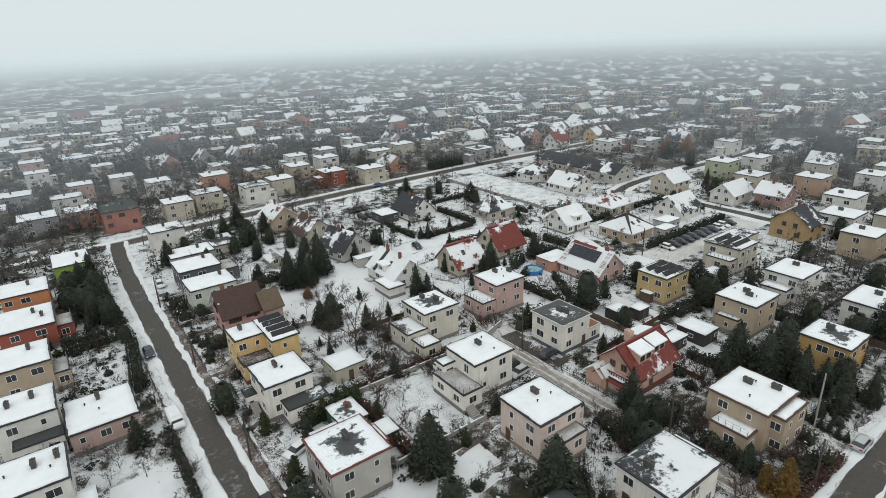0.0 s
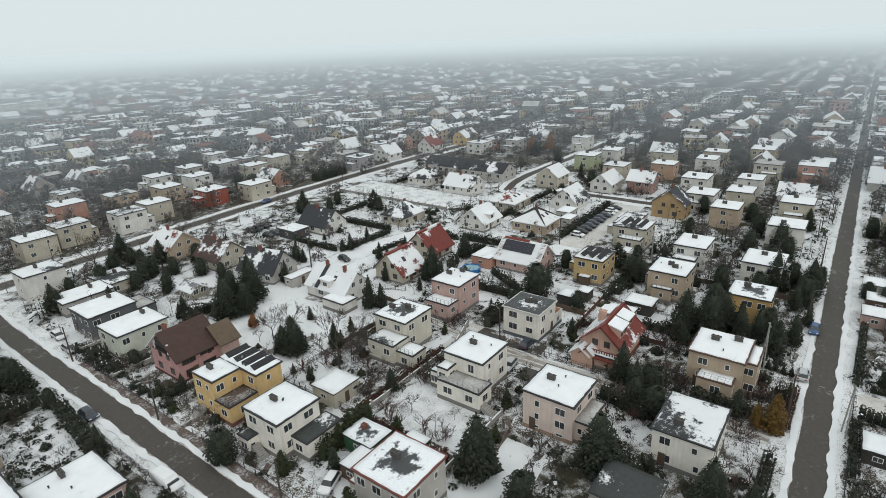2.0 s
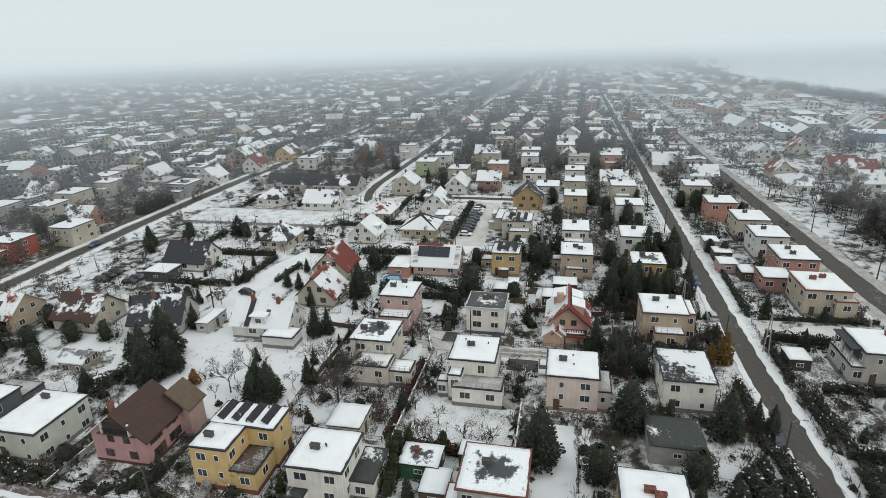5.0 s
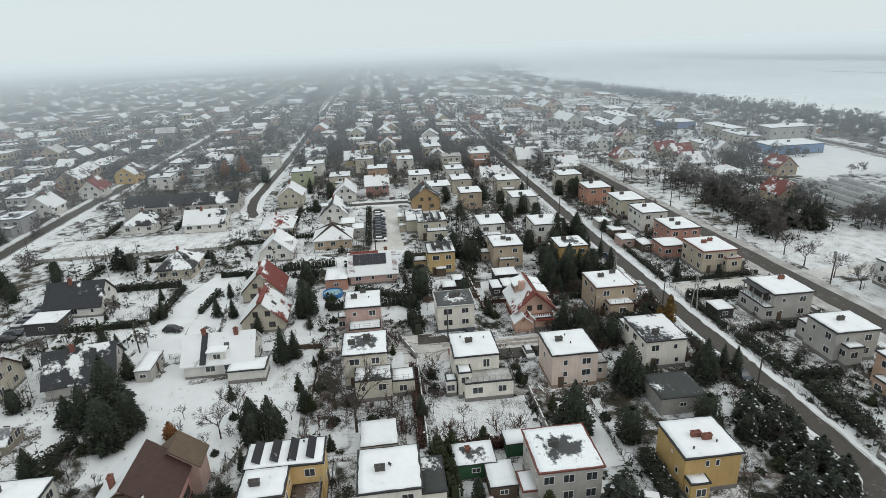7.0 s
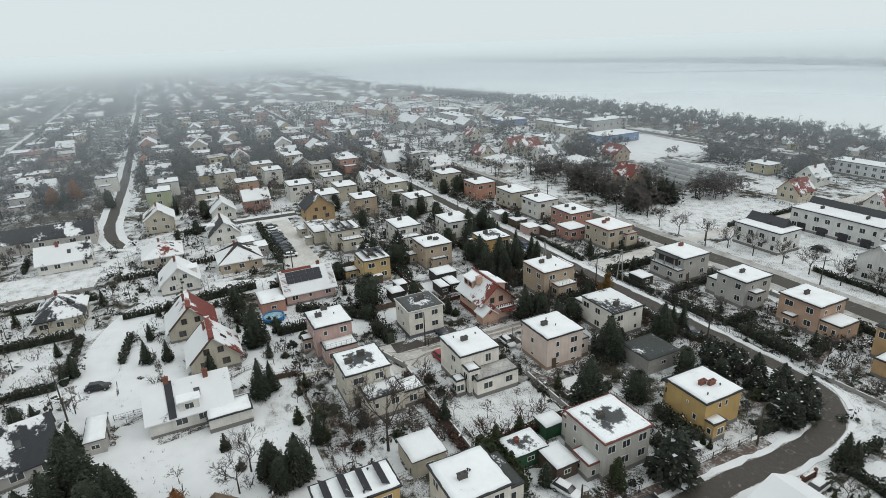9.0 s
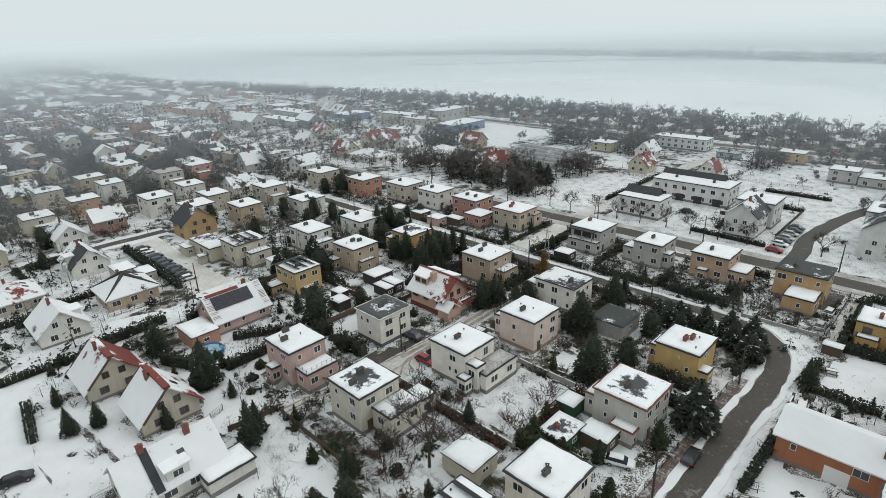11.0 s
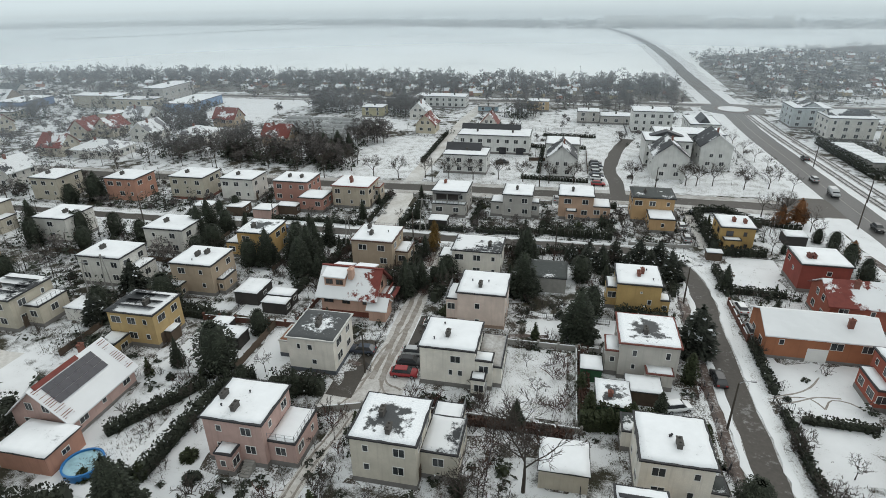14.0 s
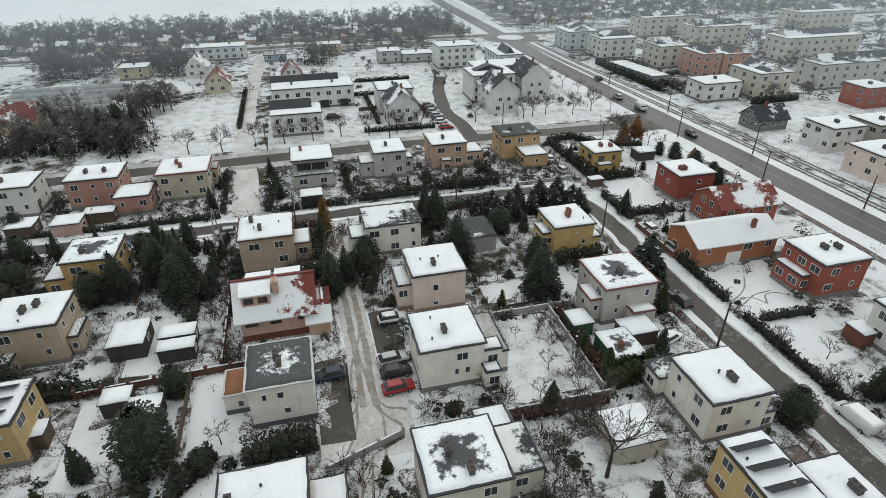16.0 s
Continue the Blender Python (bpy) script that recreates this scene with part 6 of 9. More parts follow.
long_building(124.6, -119.0, 10, 8, 4.6, (0.44, 0.40, 0.26), "snow", "old yellowish house with a flat roof", 2, "building", 25)
long_building(74.0, -136.0, 9, 5, 2.8, (0.25, 0.36, 0.42), "slush", "low blue-grey garage under thin snow", 1, "building", 26)
long_building(221.5, -123.0, 15, 27, 4.8, (0.20, 0.30, 0.46), "snow", "blue industrial hall with a snowy roof", 1, "building", 11, 5, "industrial_hall")
long_building(238, -88, 10, 9, 4.6, CREAM, "snow", "cream outbuilding beside the hall", 1, "building", 12)
long_building(248, -141, 12, 26, 8.6, GREY, "snow", "long grey works building", 2, "building", 13, 4.5, "industrial_hall")
long_building(247, -114, 24, 9, 6.2, CREAM, "patchy", "terrace with dormers under snow", 2, "building", 14, 4.2)
long_building(312, -112, 16, 20, 4.6, (0.16, 0.22, 0.36), "snow", "blue shed with a snowy roof", 1, "building", 15, 8, "industrial_hall")
long_building(330, -70, 40, 11, 4.6, GREY, "snow", "long low workshop with a snowy roof", 1, "building", 16, 8, "industrial_hall")
long_building(360, -95, 36, 12, 4.6, GREY, "snow", "low workshop with a snowy roof", 1, "building", 17, 8, "industrial_hall")
long_building(790, -50, 110, 18, 7, FLATS, "snow", "long white hall far off", 1, "building", 18, 18, "industrial_hall")
for i in range(5):
    r = root("greenhouse", 140 + 2.0 * (i % 3), -74 - 6.6 * i, 0, "long arched greenhouse dusted with snow", "greenhouse", "greenhouses")
    bm = bmesh.new()
    arc = [(3.1 * math.cos(math.pi * k / 10), 2.5 * math.sin(math.pi * k / 10)) for k in range(11)]
    va, vb = [bm.verts.new((-17, p, z)) for p, z in arc], [bm.verts.new((17, p, z)) for p, z in arc]
    for k in range(10):
        bm.faces.new((va[k], va[k + 1], vb[k + 1], vb[k]))
    bm.faces.new(va[::-1]), bm.faces.new(vb)
    bmesh.ops.recalc_face_normals(bm, faces=bm.faces)
    part("cover", bm, FOIL, r)
    for k in range(9):
        bm = bmesh.new()
        for p, q in zip(arc, arc[1:]):
            add_tube(bm, (-16.8 + 4.2 * k, p[0] * 1.015, p[1] * 1.015), (-16.8 + 4.2 * k, q[0] * 1.015, q[1] * 1.015), 0.06, 0.06, 4)
        part("hoop", bm, METAL, r)
# apartment quarter beyond the tram line
OLDCREAM = (0.62, 0.57, 0.48)
for i, (x, y, w, d, h, c, s) in enumerate(((-115, -146, 30, 11, 9, OLDCREAM, 3), (-58, -126, 14, 14, 8.2, (0.52, 0.56, 0.57), 3), (-65, -106, 16, 12, 8.2, WHITE, 3), (-77, -85, 13, 12, 8.4, OLDCREAM, 3), (-80, -67.5, 8, 13, 8.8, SALMON, 3), (-90.2, -66, 11, 11, 8.4, (0.50, 0.27, 0.17), 3), (-123, -116, 28, 11, 8.8, OLDCREAM, 3), (-83, -40, 12.5, 14, 8.2, OLDCREAM, 3), (-142, -80, 36, 12, 9.6, OLDCREAM, 3), (-121, -42, 34, 10.5, 8.6, (0.56, 0.55, 0.50), 3), (-200, -138, 34, 14, 9.5, OLDCREAM, 3), (-64.8, -38.8, 13.5, 9.2, 6.0, WHITE, 2), (-150, -14, 30, 12, 8.6, WHITE, 3), (-178, -56, 34, 12, 9.2, OLDCREAM, 3))):
    r = long_building(x, y, w, d, h, c, "snow" if i % 3 else "patchy", "apartment block with a snow-covered roof", s, "building", 30 + i, 4.0)
    if s == 3:
        gable_wing(r, 0, -0.12 * d if w > d else 0, max(w, d) * 0.86, min(w, d) * 0.55, h, h + 2.0, plaster(c), tiled("dark", 0.4), "x" if w > d else "y", 0.25, h - 0.3)
gable_house(-59.5, -9.5, 9.5, 7.5, 3.4, 6.4, (0.2, 0.2, 0.2), "dark", (0.3, 0.3), "x", 0, "dark house beside the tram line", 96)
for i, (x, y, c) in enumerate(((-65, 8, WHITE), (-106, -20, RED), (-60, 26, PALE), (-78, 9, GREY), (-75, 24, CREAM), (-90, 14, SALMON), (-68, 40, CREAM), (-92, 34, RED), (-110, 8, WHITE))):
    flat_house(x, y, 10, 9, 6.4, c, "snow", "flat-roofed house beyond the tram line", (), ((0.2, 0.2),), 200 + i)

for k in range(6):
    shed(-57.0 - 0.5 * k, -84.0 + 4.3 * k, 7.0, 4.1, 2.5, CONCRETE, "snow", "low garage in a row beside the tram line", "garage", "garages")
# sheds and garages in the gardens
shed(35.2, 80.8, 5.6, 5.2, 2.9, plaster(CREAM), "snow", "cream garden garage with a snowy roof", "garage", "garages")
shed(39.0, 32.6, 6.8, 7.4, 3.2, CONCRETE, "dark", "concrete outbuilding with a dark flat roof")
chimney(shed(28.9, 67.6, 4.4, 5.6, 2.6, surface("green_planks", (0.035, 0.10, 0.05)), "melted", "low shed with a green side wall"), 0.4, 0.8, 2.6, 0.6, 0.6, 0.7, BRICKRED)
shed(31.6, 60.8, 3.0, 3.4, 2.4, surface("green_planks", (0.035, 0.10, 0.05)), "snow", "small green shed under snow")
shed(24.6, 64.6, 4.6, 3.6, 2.4, WOOD, "snow", "snow-topped carport beside the grey house", "carport", "carports")
shed(63.8, 123.9, 7.0, 2.8, 2.5, plaster(GREY), "snow", "narrow garage with a snowy roof", "garage", "garages")
# Open-sided sheds: closed walls coloured dark for the shade inside.
shed(93.2, 48.6, 4.6, 5.6, 2.6, SHADEBOARDS, "snow")
shed(86.8, 49.4, 4.6, 2.6, 2.4, SHADEBOARDS, "snow")
shed(86.6, 52.4, 4.6, 2.2, 2.3, SHADEBOARDS, "snow")
shed(88.6, 63.4, 3.6, 3.2, 2.4, SHADEBOARDS, "snow")
shed(92.2, 60.8, 3.2, 2.6, 2.4, SHADEBOARDS, "snow")
shed(66.4, 7.6, 4.4, 3.6, 2.3, SHADEBOARDS, "snow", "open garden shelter with a snowy roof")
shed(112.0, 8.6, 5.0, 4.4, 2.5, plaster(PINK), "snow")
shed(120.0, 8.0, 4.6, 4.4, 2.5, WOOD, "snow")
shed(100.0, 64.0, 2.4, 2.4, 2.3, WOOD, "snow")
shed(129.0, 9.0, 5.0, 4.0, 2.5, plaster(GREY), "snow")

# ---- the town beyond ----
TAKEN = [(o.location.x, o.location.y) for o in scene.objects if o.parent is None and o.type == "EMPTY"]
town = random.Random(77)
COLOURS = (WHITE, CREAM, GREY, BEIGE, PALE, GREY, CREAM, SALMON, (0.50, 0.41, 0.26), GREY, (0.40, 0.36, 0.32), (0.34, 0.33, 0.33))
ROWS_Y = []
yy = 30.0
while yy < 1330:
    ROWS_Y += [yy, yy + 17]
    yy += 41 if len(ROWS_Y) % 6 else 48


def town_house(x, y, k):
    """One of the many plain houses of the rows."""
    rnd = random.Random(k)
    c = rnd.choice(COLOURS)
    if rnd.random() < 0.62:
        w, d, h = rnd.uniform(8.4, 11), rnd.uniform(8, 10), rnd.uniform(5.4, 6.6)
        r = root("house", x, y, rnd.uniform(-2, 2), "flat-roofed house with snow on its roof", "house", "town houses")
        block(r, 0, 0, w, d, h, plaster(c), rnd.choice(("snow", "snow", "slush", "patchy", "melted", "snow")), 0.3, k % 6, plinth=None)
        chimney(r, rnd.uniform(-2, 2), 0.5, h)
        if k % 3:
            block(r, -w / 2 - 1.4, rnd.uniform(-1.5, 1.5), 2.8, d * 0.6, h * 0.55, plaster(c), "snow", 0.2, k % 5, plinth=None)
        for side, u in (("w", -2.4), ("w", 2.2), ("s", -2.3), ("s", 2.5)) if k % 2 else (("w", -2.6), ("w", 0.4), ("w", 2.9), ("s", 1.0)):
            for z in (h - 1.6, h - 4.3):
                put_window(r, -w / 2 if side == "w" else u, u if side == "w" else -d / 2, z, side, 1.45, 1.3)
    else:
        gable_house(x, y, rnd.uniform(9, 11), rnd.uniform(8, 9), rnd.uniform(3.4, 5.0), rnd.uniform(7, 8.4), c, rnd.choice(("dark", "brown", "red", "dark")), (rnd.uniform(0.55, 0.95), rnd.uniform(0.55, 0.95)), rnd.choice("xy"), 0, "gabled house with snow on its roof", k, plinth=None, group="town houses")


far_v, far_f, far_m = [], [], []


def far_box(x, y, w, d, h, wall, pitched, yaw=0.0, roof=0):
    """A distant house: walls, windows and a flat or pitched roof."""
    c, q = math.cos(yaw), math.sin(yaw)

    def add(points, faces):
        k = len(far_v)
        far_v.extend([(x + u * c - v * q, y + u * q + v * c, z) for u, v, z in points])
        for face, m in faces:
            far_f.append(tuple(k + i for i in face))
            far_m.append(m)

    def ring(a, b, z):
        return [(-a, -b, z), (a, -b, z), (a, b, z), (-a, b, z)]

    sides = ((0, 1, 5, 4), (1, 2, 6, 5), (2, 3, 7, 6), (3, 0, 4, 7))
    a, b = w / 2, d / 2
    add(ring(a, b, -0.3) + ring(a, b, h), [(s, wall) for s in sides])
    o, p = a + 0.4, b + 0.4
    if pitched:
        top = h + 0.36 * d
        other = 0 if roof == 0 or (int(x) + int(y)) % 2 else roof
        add(ring(o, p, h - 0.2) + [(-o, 0, top), (o, 0, top)], [((0, 1, 5, 4), roof), ((2, 3, 4, 5), other)])
        add([(a, -b, h), (a, b, h), (a, 0, top - 0.25), (-a, -b, h), (-a, b, h), (-a, 0, top - 0.25)], [((0, 1, 2), wall), ((4, 3, 5), wall)])
    else:
        add(ring(o, p, h) + ring(o, p, h + 0.3), [((4, 5, 6, 7), roof)] + [(s, 4) for s in sides])
    if (int(x * 3) + int(y)) % 2:
        u, v = 0.2 * w, -0.15 * d
        add(ring(0.45, 0.35, h) + ring(0.45, 0.35, h + (0.36 * d if pitched else 0) + 1.1), [(s, 8) for s in sides] + [((4, 5, 6, 7), 0)])
    if not pitched and w > 7 and (int(x * 5) + int(y)) % 3:
        side = 1 if int(x) % 2 else -1
        u0, u1, z1 = side * a, side * (a + 3.2), h * 0.56
        lo, hi = min(u0, u1), max(u0, u1)
        add([(lo, -b * 0.7, -0.3), (hi, -b * 0.7, -0.3), (hi, b * 0.6, -0.3), (lo, b * 0.6, -0.3), (lo, -b * 0.7, z1), (hi, -b * 0.7, z1), (hi, b * 0.6, z1), (lo, b * 0.6, z1)], [(q_, wall) for q_ in sides] + [((4, 5, 6, 7), 0)])
    if w > 7 and math.hypot(x - 50, y - 65) < 800:
        for z in (h - 2.1, h - 4.6) if h > 5.2 else (h - 2.1,):
            for t in (-0.34, 0.0, 0.34) if math.hypot(x - 50, y - 65) < 480 else (-0.27, 0.27):
                e = 0.03
                add([(-a - e, t * d - 0.7, z), (-a - e, t * d + 0.7, z), (-a - e, t * d + 0.7, z + 1.3), (-a - e, t * d - 0.7, z + 1.3)], [((0, 1, 2, 3), 5)])
                add([(t * w - 0.7, -b - e, z), (t * w + 0.7, -b - e, z), (t * w + 0.7, -b - e, z + 1.3), (t * w - 0.7, -b - e, z + 1.3)], [((0, 1, 2, 3), 5)])


FAR_WALLS = (1, 2, 2, 2, 3, 3, 9, 9, 10, 11, 14, 14, 15)
FAR_ROOFS = (0, 0, 0, 0, 12, 12, 13, 6, 7)
spots = []
for row, y0 in enumerate(ROWS_Y):
    x = -230.0 + town.uniform(0, 15)
    while x < 1500:
        x += town.uniform(12.5, 17.5)
        y = y0 + town.uniform(-4.5, 4.5)
        if town.random() < 0.12:
            continue
        dist = math.hypot(x - 50, y - 65)
        if dist > 1320 or (x > 1045 and 300 < y < 610) or (x < 215 and y < 205) or abs(y - 193) < 12 or (abs(x - 12) < 9 and y < 205) or (x > 170 and abs(y - 125) < 9) or (x < -30 and y < 230) or (140 < x < 190 and y < 30):
            continue
        if any(abs(x - a) < 13 and abs(y - b) < 12 for a, b in TAKEN):
            continue
        spots.append((x, y))
        if dist < 232:
            town_house(x, y, int(x * 13 + y * 7))
        else:
            far_box(x, y, town.uniform(8, 14), town.uniform(7.5, 10.5), town.uniform(3.6, 7.2), town.choice(FAR_WALLS), town.random() < 0.27, town.choice((0, 0, 0, 0, 1.57, 0.2, -0.15)) + town.uniform(-0.12, 0.12), town.choice(FAR_ROOFS))
# the narrow row between the two long streets
x = 214.0
while x < 880:
    x += town.uniform(11.5, 16)
    for y in (7.5, -4.5):
        if town.random() < 0.88 and not any(abs(x - a) < 12 and abs(y - b) < 9 for a, b in TAKEN):
            spots.append((x, y))
            if math.hypot(x - 50, y - 65) < 240:
                town_house(x, y, int(x * 13 + y * 7))
            else:
                far_box(x, y + town.uniform(-1, 1), town.uniform(8, 11), town.uniform(7, 8.5), town.uniform(3.4, 6.4), town.choice(FAR_WALLS), town.random() < 0.4, town.choice((0, 0, 1.57)), town.choice(FAR_ROOFS))
# rows of the works quarter and the plots towards the lake
for i in range(130):
    x, y = town.uniform(262, 950), town.uniform(-145, -35)
    if abs(y + 14) > 16 and not any(abs(x - a) < 22 and abs(y - b) < 20 for a, b in TAKEN):
        far_box(x, y, town.uniform(8, 26), town.uniform(7, 12), town.uniform(3.5, 6), town.choice(FAR_WALLS), town.random() < 0.3, town.uniform(-0.2, 0.2), town.choice(FAR_ROOFS))
for i in range(330):
    x = town.uniform(-420, -58)
    y = town.uniform(-375 + 0.55 * (x + 60), -182)
    far_box(x, y, town.uniform(2.6, 4.6), town.uniform(2.4, 3.8), town.uniform(1.9, 2.6), town.choice(FAR_WALLS), True, town.uniform(-0.3, 0.3), town.choice(FAR_ROOFS))
for i in range(150):
    x, y = town.uniform(-20, 420), town.uniform(-224, -172)
    far_box(x, y, town.uniform(2.6, 4.6), town.uniform(2.4, 3.8), town.uniform(1.9, 2.6), town.choice(FAR_WALLS), True, town.uniform(-0.3, 0.3), town.choice(FAR_ROOFS))
for k in range(7):
    far_box(88 + 21 * k, 616 + 8 * k, 17, 12, 13, 1, False, 0.35)
for x, w in ((-60, 46), (-120, 60), (-178, 30), (-215, 38), (-255, 26), (-20, 24)):
    far_box(x, -800 - abs(x + 150) * 0.1, w, 14, town.uniform(9, 16), 1, False)
for i in range(40):
    x, y = town.uniform(-260, -120), town.uniform(-140, 90)
    if y > 20 and not any(abs(x - a) < 16 and abs(y - b) < 14 for a, b in TAKEN):
        far_box(x, y, 11, 9, 6.2, town.choice((1, 2, 3)), town.random() < 0.4)
me = bpy.data.meshes.new("distant_houses")
me.from_pydata(far_v, [], far_f)
for m in (SNOW_ROOF, plaster(WHITE), plaster(GREY), plaster(BEIGE), FASCIA, GLASS, DARKROOF, BRICKRED, BRICKRED, plaster(CREAM), plaster(SALMON), plaster((0.52, 0.43, 0.26)), PATCHY, TRODDEN, plaster((0.24, 0.23, 0.22)), plaster((0.30, 0.24, 0.19))):
    me.materials.append(m)
me.polygons.foreach_set("material_index", far_m)
tagged(new("distant_houses", me), "countless snow-roofed houses in the hazy distance", "houses", kind="stuff")

# ---- far woods and the scattered trees of the town ----
OPEN_LAWNS = ((132, 128, 153.5, 183), (-28, -15, -8, 20), (120, 70, 172, 83))


def wood(name, places, mat, label, style, limbs=None):
    """Many trees as one sheet of clumps. style: evergreen, twigs or crown; limbs: gathers the trunks."""
    rnd = random.Random(len(places))
    out = []
    for x, y, h, r in places:
        if any(a < x < c and b < y < d for a, b, c, d in OPEN_LAWNS):
            continue
        lean = Vector((rnd.uniform(-0.06, 0.06), rnd.uniform(-0.06, 0.06), 0)) * h
        far = math.hypot(x - 50, y - 65)
        near = 0 if far < 260 else 1 if far < 430 else 2 if far < 750 else 3
        grow = (1.0, 1.2, 1.6, 2.3)[near]
        for i in range({"evergreen": (20, 12, 7, 4), "hedge": (5, 4, 3, 3), "twigs": (54, 30, 18, 10), "crown": (22, 14, 8, 5)}[style][near]):
            a = rnd.uniform(0, 6.2832)
            if style == "crown":
                u, v = rnd.uniform(-1, 1), rnd.random() ** 0.45
                w = math.sqrt(1 - u * u) * v * r
                c = Vector((x + math.cos(a) * w, y + math.sin(a) * w, h * 0.6 + 0.38 * h * u * v)) + lean * (0.6 + 0.4 * u)
                s = (0.34 * r + 0.3) * rnd.uniform(0.7, 1.25) * (0.8 + 0.2 * grow)
                p = Vector((rnd.uniform(-1, 1), rnd.uniform(-1, 1), rnd.uniform(-0.6, 1))).normalized()
                q = p.cross(Vector((rnd.uniform(-1, 1), rnd.uniform(-1, 1), rnd.uniform(-1, 1)))).normalized()
                out.append((c - p * s, c - q * s * rnd.uniform(0.5, 1.0), c + p * s * rnd.uniform(0.6, 1.1), c + q * s * rnd.uniform(0.5, 1.0)))
            elif style == "twigs":
                u = rnd.random() ** 0.75
                rr = r * math.sin(math.pi * min(1, 0.12 + u * 0.84)) ** 0.7 * math.sqrt(rnd.random())
                o = Vector((math.cos(a), math.sin(a), rnd.uniform(-0.2, 1.3))).normalized()
                s = rnd.uniform(0.5, 1.0) * 0.15 * h * grow
                c = Vector((x + math.cos(a) * rr, y + math.sin(a) * rr, h * (0.28 + 0.72 * u) - 0.4 * s)) + lean * u
                w = Vector((-o.y, o.x, rnd.uniform(-0.6, 0.6))) * (0.026 + 0.004 * h) * grow
                out.append((c - w, c + w, c + o * s))
            else:
                u = 1 - math.sqrt(rnd.random())
                rr = r * (1.02 - u) ** 0.8 * rnd.uniform(0.25, 1)
                o = Vector((math.cos(a), math.sin(a), -0.1)).normalized()
                s = (0.28 * r + 0.25) * rnd.uniform(0.6, 1.1) * (1.1 - 0.6 * u) * grow
                out.append(leaf_quad(rnd, Vector((x + math.cos(a) * rr, y + math.sin(a) * rr, h * (0.04 + 0.94 * u))), o, s, 0.3))
        if style == "hedge" or near == 3:
            continue
        t = 0.009 * h + 0.05
        trunk = out if limbs is None else limbs
        for d in (Vector((t, 0, 0)), Vector((0, t, 0))):
            p, q = Vector((x, y, -0.1)), Vector((x, y, h * 0.75)) + lean * 0.6
            trunk.append((p - d, p + d, q + d * 0.3, q - d * 0.3))
        if limbs is not None and near < 2:
            for i in range(4):
                a = rnd.uniform(0, 6.2832)
                o = Vector((math.cos(a), math.sin(a), rnd.uniform(0.5, 1.4))).normalized() * r * rnd.uniform(0.7, 1.1)
                p, w = Vector((x, y, h * rnd.uniform(0.3, 0.6))) + lean * 0.4, Vector((-o.y, o.x, 0)).normalized() * 0.4 * t
                trunk.append((p - w, p + w, p + o))
    tagged(new(name, quad_cloud(name, out, mat)), label, "trees", kind="stuff")


def clear(x, y, gap=6.5):
    return all(abs(x - a) > gap or abs(y - b) > gap for a, b in TAKEN) and abs(y - 15) > 4 and abs(y + 19) > 5 and abs(x + 37) > 8 and abs(x + 48) > 6


scatter = random.Random(11)
dark, bare, soft = [], [], []


def sow(x, y, share, low=3.0, high=9.0):
    """One tree of the town: evergreen, twiggy or with a soft bare crown."""
    u = scatter.random()
    h = scatter.uniform(low, high)
    if u < share:
        dark.append((x, y, h, h * scatter.uniform(0.22, 0.36) + 0.4))
    elif u < share + (1 - share) * (0.4 if math.hypot(x - 50, y - 65) < 170 else 0.0):
        bare.append((x, y, h * 0.95, h * 0.33 + 0.5))
    else:
        soft.append((x, y, h, h * 0.34 + 0.6))


for x, y in spots:
    d = math.hypot(x - 50, y - 65)
    for k in range(11 if d < 420 else 8 if d < 750 else 5):
        sow(x + scatter.uniform(-11, 11), y + scatter.choice((-7.5, 7.5) if abs(y) > 12 else (-2.5, 2.5)) + scatter.uniform(-3, 3), 0.5, 3 if k % 2 else 5, 5.5 if k % 2 else 10.5)
groves = [(scatter.uniform(-150, 1100), scatter.uniform(210, 1100), scatter.uniform(9, 28)) for k in range(150)] + [(scatter.uniform(230, 800), scatter.uniform(20, 210), scatter.uniform(8, 20)) for k in range(60)]
for gx, gy, gr in groves:
    if abs(gy - 193) > gr:
        for k in range(int(gr * 1.1)):
            sow(gx + scatter.gauss(0, gr * 0.5), gy + scatter.gauss(0, gr * 0.35), 0.5, 6, 13)
for k in range(70):
    x = 184 + 6.2 * k
    soft.append((x, -24.5 + 0.012 * (x - 184) + scatter.uniform(-0.6, 0.6), scatter.uniform(6, 8.5), 2.4))
# the belt along the shore, thickest at the water
for i in range(3000):
    x = scatter.uniform(-25, 900)
    y = (-232 if x < 330 else -232 + 0.19 * (x - 330) if x < 560 else -186 + 0.08 * (x - 560)) + 3 + abs(scatter.gauss(0, 34 if x < 450 else 18))
    if y < -100 and clear(x, y, 9) and (y < -172 or x > 450 or scatter.random() < 0.14) and abs(y + 164) > 6:
        if scatter.random() < 0.05:
            dark.append((x, y, scatter.uniform(11, 15), 2.8))
        else:
            sow(x, y, 0.36, 4, 10)
for i in range(120):
    x, y = scatter.uniform(105, 330), scatter.uniform(-156, -122)
    if clear(x, y, 8) and not 165 < x < 240:
        sow(x, y, 0.25, 5, 13)
# allotments
for i in range(2600):
    x = scatter.uniform(-480, -56)
    low = -385 + 0.6 * (x + 60)
    y = low + (-178 - low) * scatter.random() ** 0.9
    sow(x, y, 0.5, 2.5, 8 if scatter.random() < 0.8 else 12)
